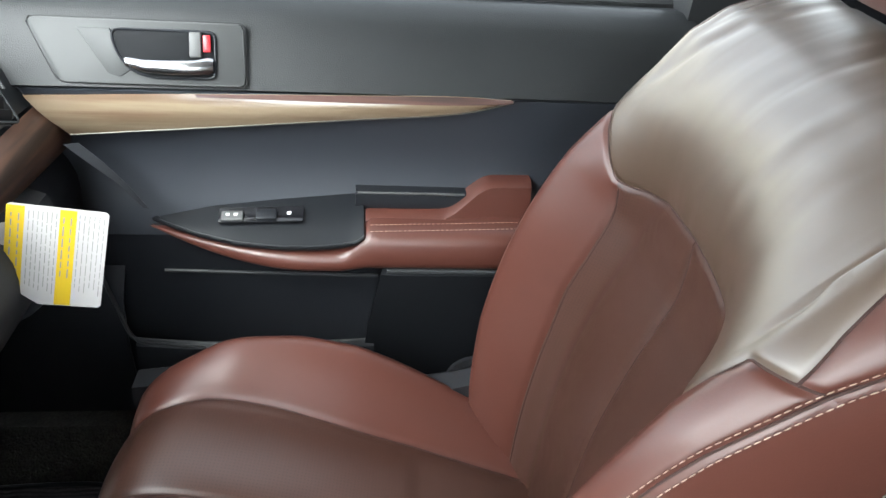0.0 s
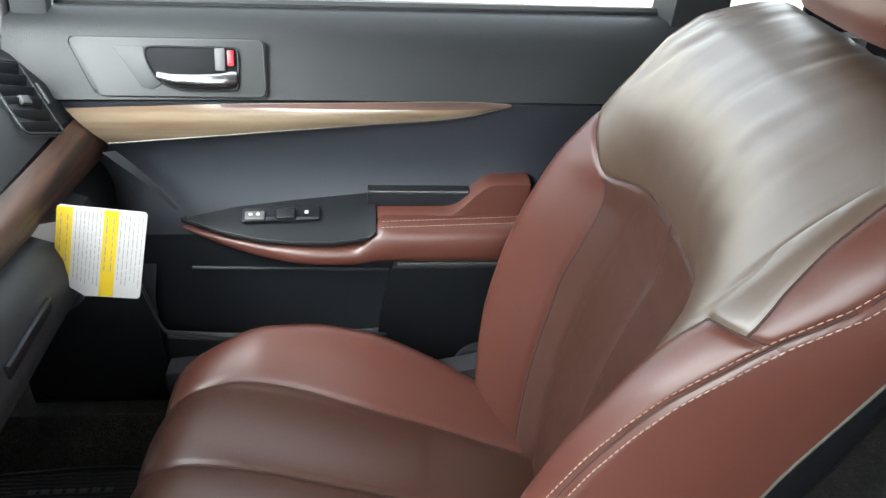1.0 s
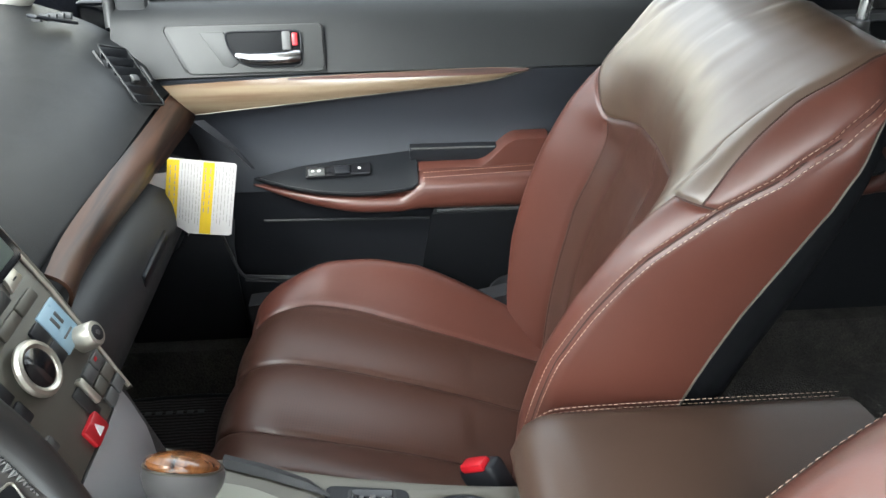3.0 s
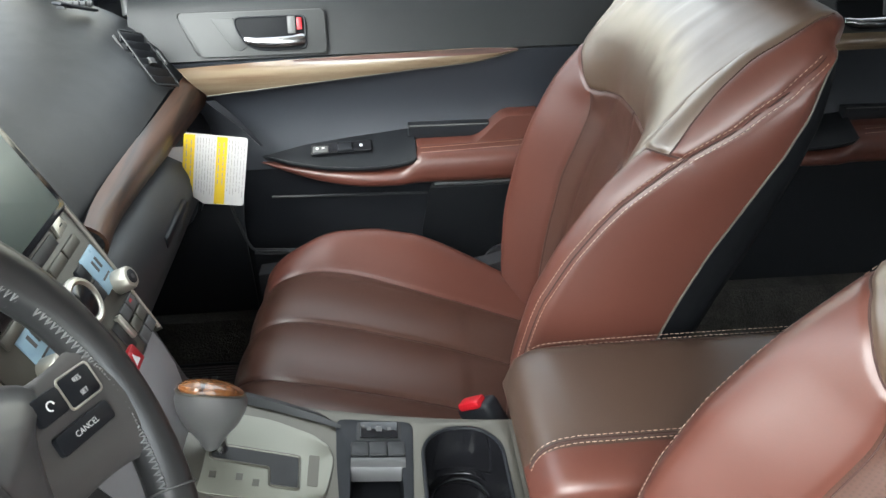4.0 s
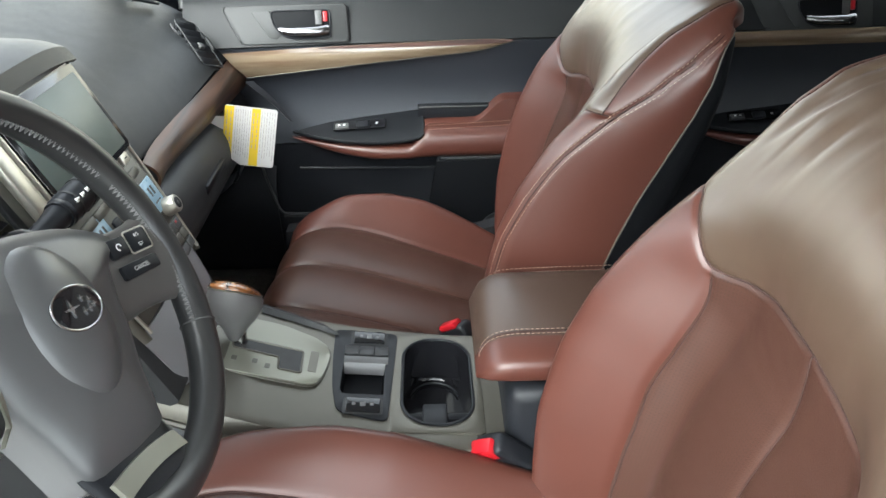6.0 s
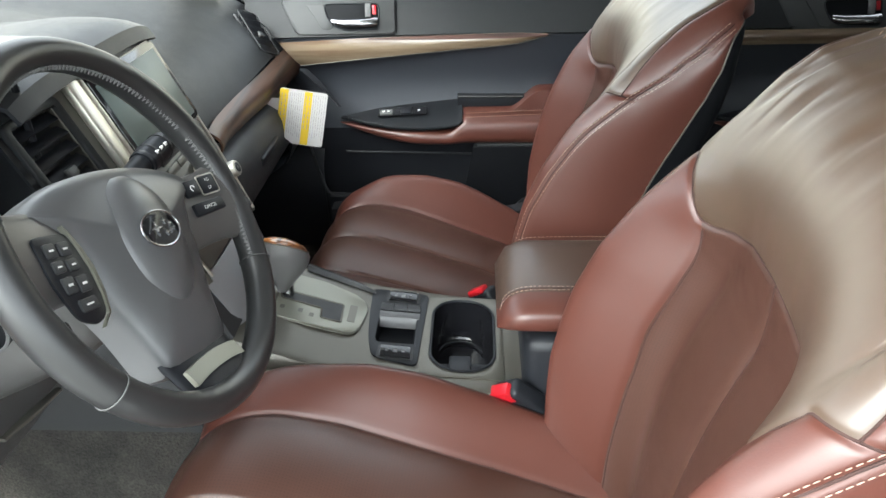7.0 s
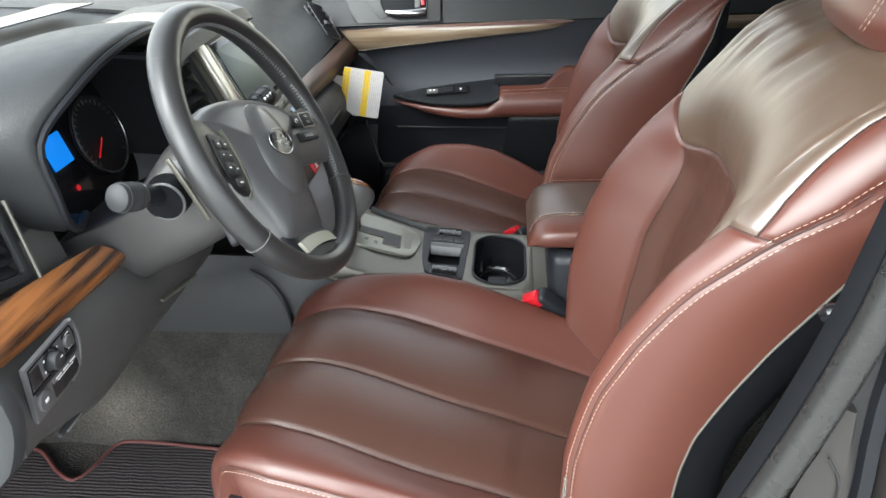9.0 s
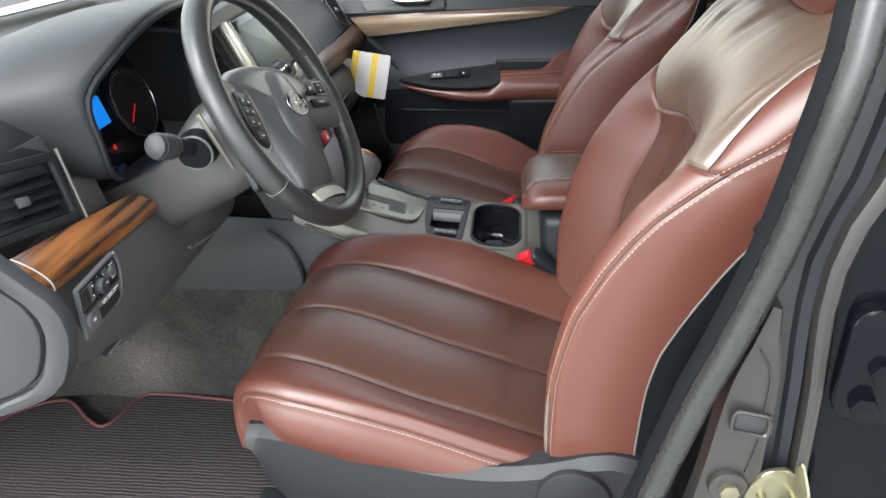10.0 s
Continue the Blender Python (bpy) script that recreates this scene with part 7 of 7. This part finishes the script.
for x in (0.005, 0.012, 0.054, 0.061):
    pos = 0.010
    while pos < Hh - 0.04:
        w = random.uniform(0.004, 0.011)
        part("print_bar", plate(rounded(0.0014, w, 0.0003, 1, x, -pos - w / 2), 0.0002, TGM @ Matrix.Translation((0, 0, 0.0014)), 0.0), INK, tag)
        pos += w + 0.003
part("strap", loft([[Vector((-0.128, 0.512, 0.556)), Vector((-0.128, 0.512, 0.545)), Vector((-0.127, 0.513, 0.545)), Vector((-0.127, 0.513, 0.556))], [tl + Vector((-0.006, -0.004, -0.022)), tl + Vector((-0.006, -0.004, -0.052)), tl + Vector((-0.004, -0.003, -0.052)), tl + Vector((-0.004, -0.003, -0.022))]]), PAPER, tag)


# ---- driver's door opening: middle pillar, seal, striker and rear door edge ----
jamb = thing("door_pillar", (0.60, -0.78, 0.0), "dark painted door pillar with rubber seal and steel striker", "car pillar", "", "structure")


def on_pillar(z):
    """The pillar's line: nearly upright below the belt, leaning in above it."""
    return np.array([np.interp(z, [0.0, 0.405, 0.471, 0.545, 0.612, 0.673, 0.729, 0.90, 1.15], [0.355, 0.451, 0.467, 0.486, 0.508, 0.525, 0.538, 0.567, 0.60]), -0.75 + 0.10 * max(0, z - 0.86) / 0.3, z])


def pillar_strip(lo, hi, prof, name, material, label=""):
    """A profile swept up the leaning pillar. lo, hi: its foot and head."""
    lo, hi = np.array(lo), np.array(hi)
    S = []
    for f in np.linspace(0, 1, 24):
        c = on_pillar(lo[2] + (hi[2] - lo[2]) * f) + np.array([lo[0] - 0.455, lo[1] + 0.748, 0])
        S.append([c + np.array([p[0], p[1], 0]) for p in prof])
    return part(name, loft(S), material, jamb, label)


seal = [(0.013 * math.cos(a), 0.014 * math.sin(a)) for a in np.linspace(0, 2 * math.pi, 14, endpoint=False)]
pillar_strip((0.469, -0.752, 0.08), (0, 0, 1.15), seal, "rubber_seal", SEAL_GREY, "grey-black rubber door seal")
pillar_strip((0.456, -0.742, 0.08), (0, 0, 1.15), [(-0.004, 0.016), (-0.002, 0.006), (0.002, 0.0), (0.010, -0.002), (0.010, 0.016)], "pillar_trim", PLASTIC_MATT, "charcoal inner pillar trim")
pillar_strip((0.484, -0.735, 0.08), (0, 0, 1.15), [(-0.004, 0.0), (0.004, 0.0), (0.004, 0.02), (-0.004, 0.02)], "seal_channel", RUBBER)


def jamb_plate(rows, prof, name, material, label=""):
    """A pressed strip between two lines given as (z, front x, rear x). prof: (share of the breadth, x offset, y)."""
    R2 = spline(rows, 26)
    return part(name, loft([[(xl + (xr - xl) * k + dx, y, z) for k, dx, y in prof] for z, xl, xr in R2]), material, jamb, label)


face = jamb_plate([(0.08, 0.42, 0.60), (0.30, 0.487, 0.585), (0.404, 0.511, 0.577), (0.545, 0.527, 0.575), (0.60, 0.541, 0.568), (0.645, 0.552, 0.560)],
                  [(0, 0, -0.725), (0, 0, -0.748), (0.75, 0, -0.752), (0.93, 0, -0.750), (1, 0, -0.742), (1, 0, -0.725)], "pillar_face", PAINT_GREY, "taupe grey painted pillar face")
part("face_groove", tube(spline([(0.547, -0.7525, 0.600), (0.560, -0.7535, 0.575), (0.562, -0.7535, 0.543), (0.562, -0.7535, 0.487), (0.556, -0.7525, 0.445)], 16), 0.0011, 6), RUBBER, face)
CHAN = [(0.08, 0.570, 0.62), (0.30, 0.565, 0.615), (0.545, 0.560, 0.604), (0.62, 0.548, 0.598), (0.70, 0.545, 0.600), (0.80, 0.560, 0.625), (1.15, 0.600, 0.66)]
jamb_plate(CHAN, [(0, 0, -0.715), (0, 0, -0.730), (1, 0, -0.728), (1, 0, -0.715)], "rear_seal", RUBBER)
jamb_plate([(z, b - 0.020, b - 0.004) for z, a, b in CHAN], [(0, 0, -0.728), (0.2, 0, -0.736), (0.8, 0, -0.738), (1, 0, -0.728)], "channel_rib", PLASTIC_DARK)
FLANGE = [(0.08, 0.618, 0.634), (0.30, 0.612, 0.628), (0.41, 0.606, 0.620), (0.545, 0.600, 0.614), (0.611, 0.593, 0.609), (0.672, 0.590, 0.606), (0.73, 0.599, 0.617), (0.82, 0.625, 0.645), (1.15, 0.66, 0.68)]
jamb_plate(FLANGE, [(0, 0, -0.725), (0, 0, -0.752), (0.3, 0, -0.756), (0.7, 0, -0.756), (1, 0, -0.750), (1, 0, -0.725)], "door_flange", PAINT_GREY)
jamb_plate([(z, b, b + 0.16) for z, a, b in FLANGE], [(0, 0, -0.725), (0, 0.001, -0.748), (0.12, 0, -0.756), (0.3, 0, -0.760), (0.45, 0, -0.770), (0.62, 0, -0.80), (0.8, 0, -0.83), (1, 0, -0.83), (1, 0, -0.725)], "door_edge", PAINT, "glossy black painted door edge")
st = part("striker", plate(soft_poly([(-0.030, -0.034), (0.026, -0.034), (0.026, 0.010), (0.008, 0.030), (-0.014, 0.026), (-0.030, 0.0)], 0.008), 0.005, plane_at((0.590, -0.750, 0.425), (1, 0, 0), (0, 0, 1)), 0.0015), ZINC, jamb, "yellow zinc plated steel striker")
part("striker_loop", tube(spline([(0.576, -0.752, 0.418), (0.574, -0.782, 0.419), (0.578, -0.790, 0.421), (0.600, -0.790, 0.423), (0.606, -0.782, 0.424), (0.606, -0.752, 0.424)], 24), 0.0048, 10), ZINC, st)
part("striker_fin", plate(soft_poly([(0.0, -0.040), (0.030, -0.036), (0.026, 0.012), (0.006, 0.040), (0.0, 0.030)], 0.006), 0.003, plane_at((0.607, -0.752, 0.430), (0.25, -1, 0), (0, 0, 1)), 0.001), ZINC, st, "bent striker flange")
for x, z in ((0.572, 0.404), (0.604, 0.402)):
    part("striker_screw", plate(circle(0.0075, 16), 0.004, plane_at((x, -0.754, z), (1, 0, 0), (0, 0, 1)), 0.002), ZINC, st)
part("jamb_slot", box((0.034, 0.006, 0.026), (0.551, -0.752, 0.514), (0, 10, 0), 0.010), RUBBER, jamb)
part("slot_rim", tube([Vector((0.551 + x, -0.756, 0.514 - 0.2 * x + y)) for x, y in rounded(0.036, 0.026, 0.007, 4)], 0.0026, 6, True), PAINT_GREY, jamb)
part("jamb_bolt", plate(circle(0.020, 20), 0.008, plane_at((0.541, -0.750, 0.428), (1, 0, 0), (0, 0, 1)), 0.003), PAINT_GREY, jamb)
part("bolt_head", plate(circle(0.011, 6), 0.008, plane_at((0.541, -0.758, 0.428), (1, 0, 0), (0, 0, 1)), 0.002), ZINC, jamb)
hg = part("hinge", plate(rounded(0.07, 0.12, 0.018), 0.016, plane_at((0.648, -0.762, 0.600), (1, -0.12, 0), (0.15, 0, 1)), 0.004), PAINT, jamb, "black painted door hinge")
for dz in (-0.038, 0.0, 0.038):
    part("hinge_bolt", plate(circle(0.013, 6), 0.010, plane_at((0.644 + dz * 0.25, -0.778, 0.600 + dz), (1, -0.12, 0), (0, 0, 1)), 0.002), PAINT, hg)
part("sill", loft([[(x, -0.60, 0.02), (x, -0.66, 0.09), (x, -0.74, 0.10), (x, -0.80, 0.085), (x, -0.82, 0.0), (x, -0.78, -0.12)] for x in np.linspace(-0.40, 0.80, 12)], False, False), PAINT, jamb)
part("belt_knob", tube([(0.566, -0.705, 0.704), (0.555, -0.700, 0.701), (0.546, -0.698, 0.697), (0.541, -0.697, 0.694)], [0.008, 0.008, 0.009, 0.004], 14), GLOSS_BLACK, jamb, "black belt guide knob")
for k, (a, b) in enumerate((((0.490, 0.444), (0.519, 0.475)), ((0.494, 0.452), (0.512, 0.474)), ((0.509, 0.489), (0.519, 0.493)))):
    part("frayed_thread", tube(spline([(a[0], -0.70, a[1]), ((a[0] + b[0]) / 2 + 0.002, -0.704, (a[1] + b[1]) / 2 - 0.002 + 0.003 * k), (b[0], -0.70, b[1])], 8), 0.0006, 5), PAPER, jamb, "loose pale thread")
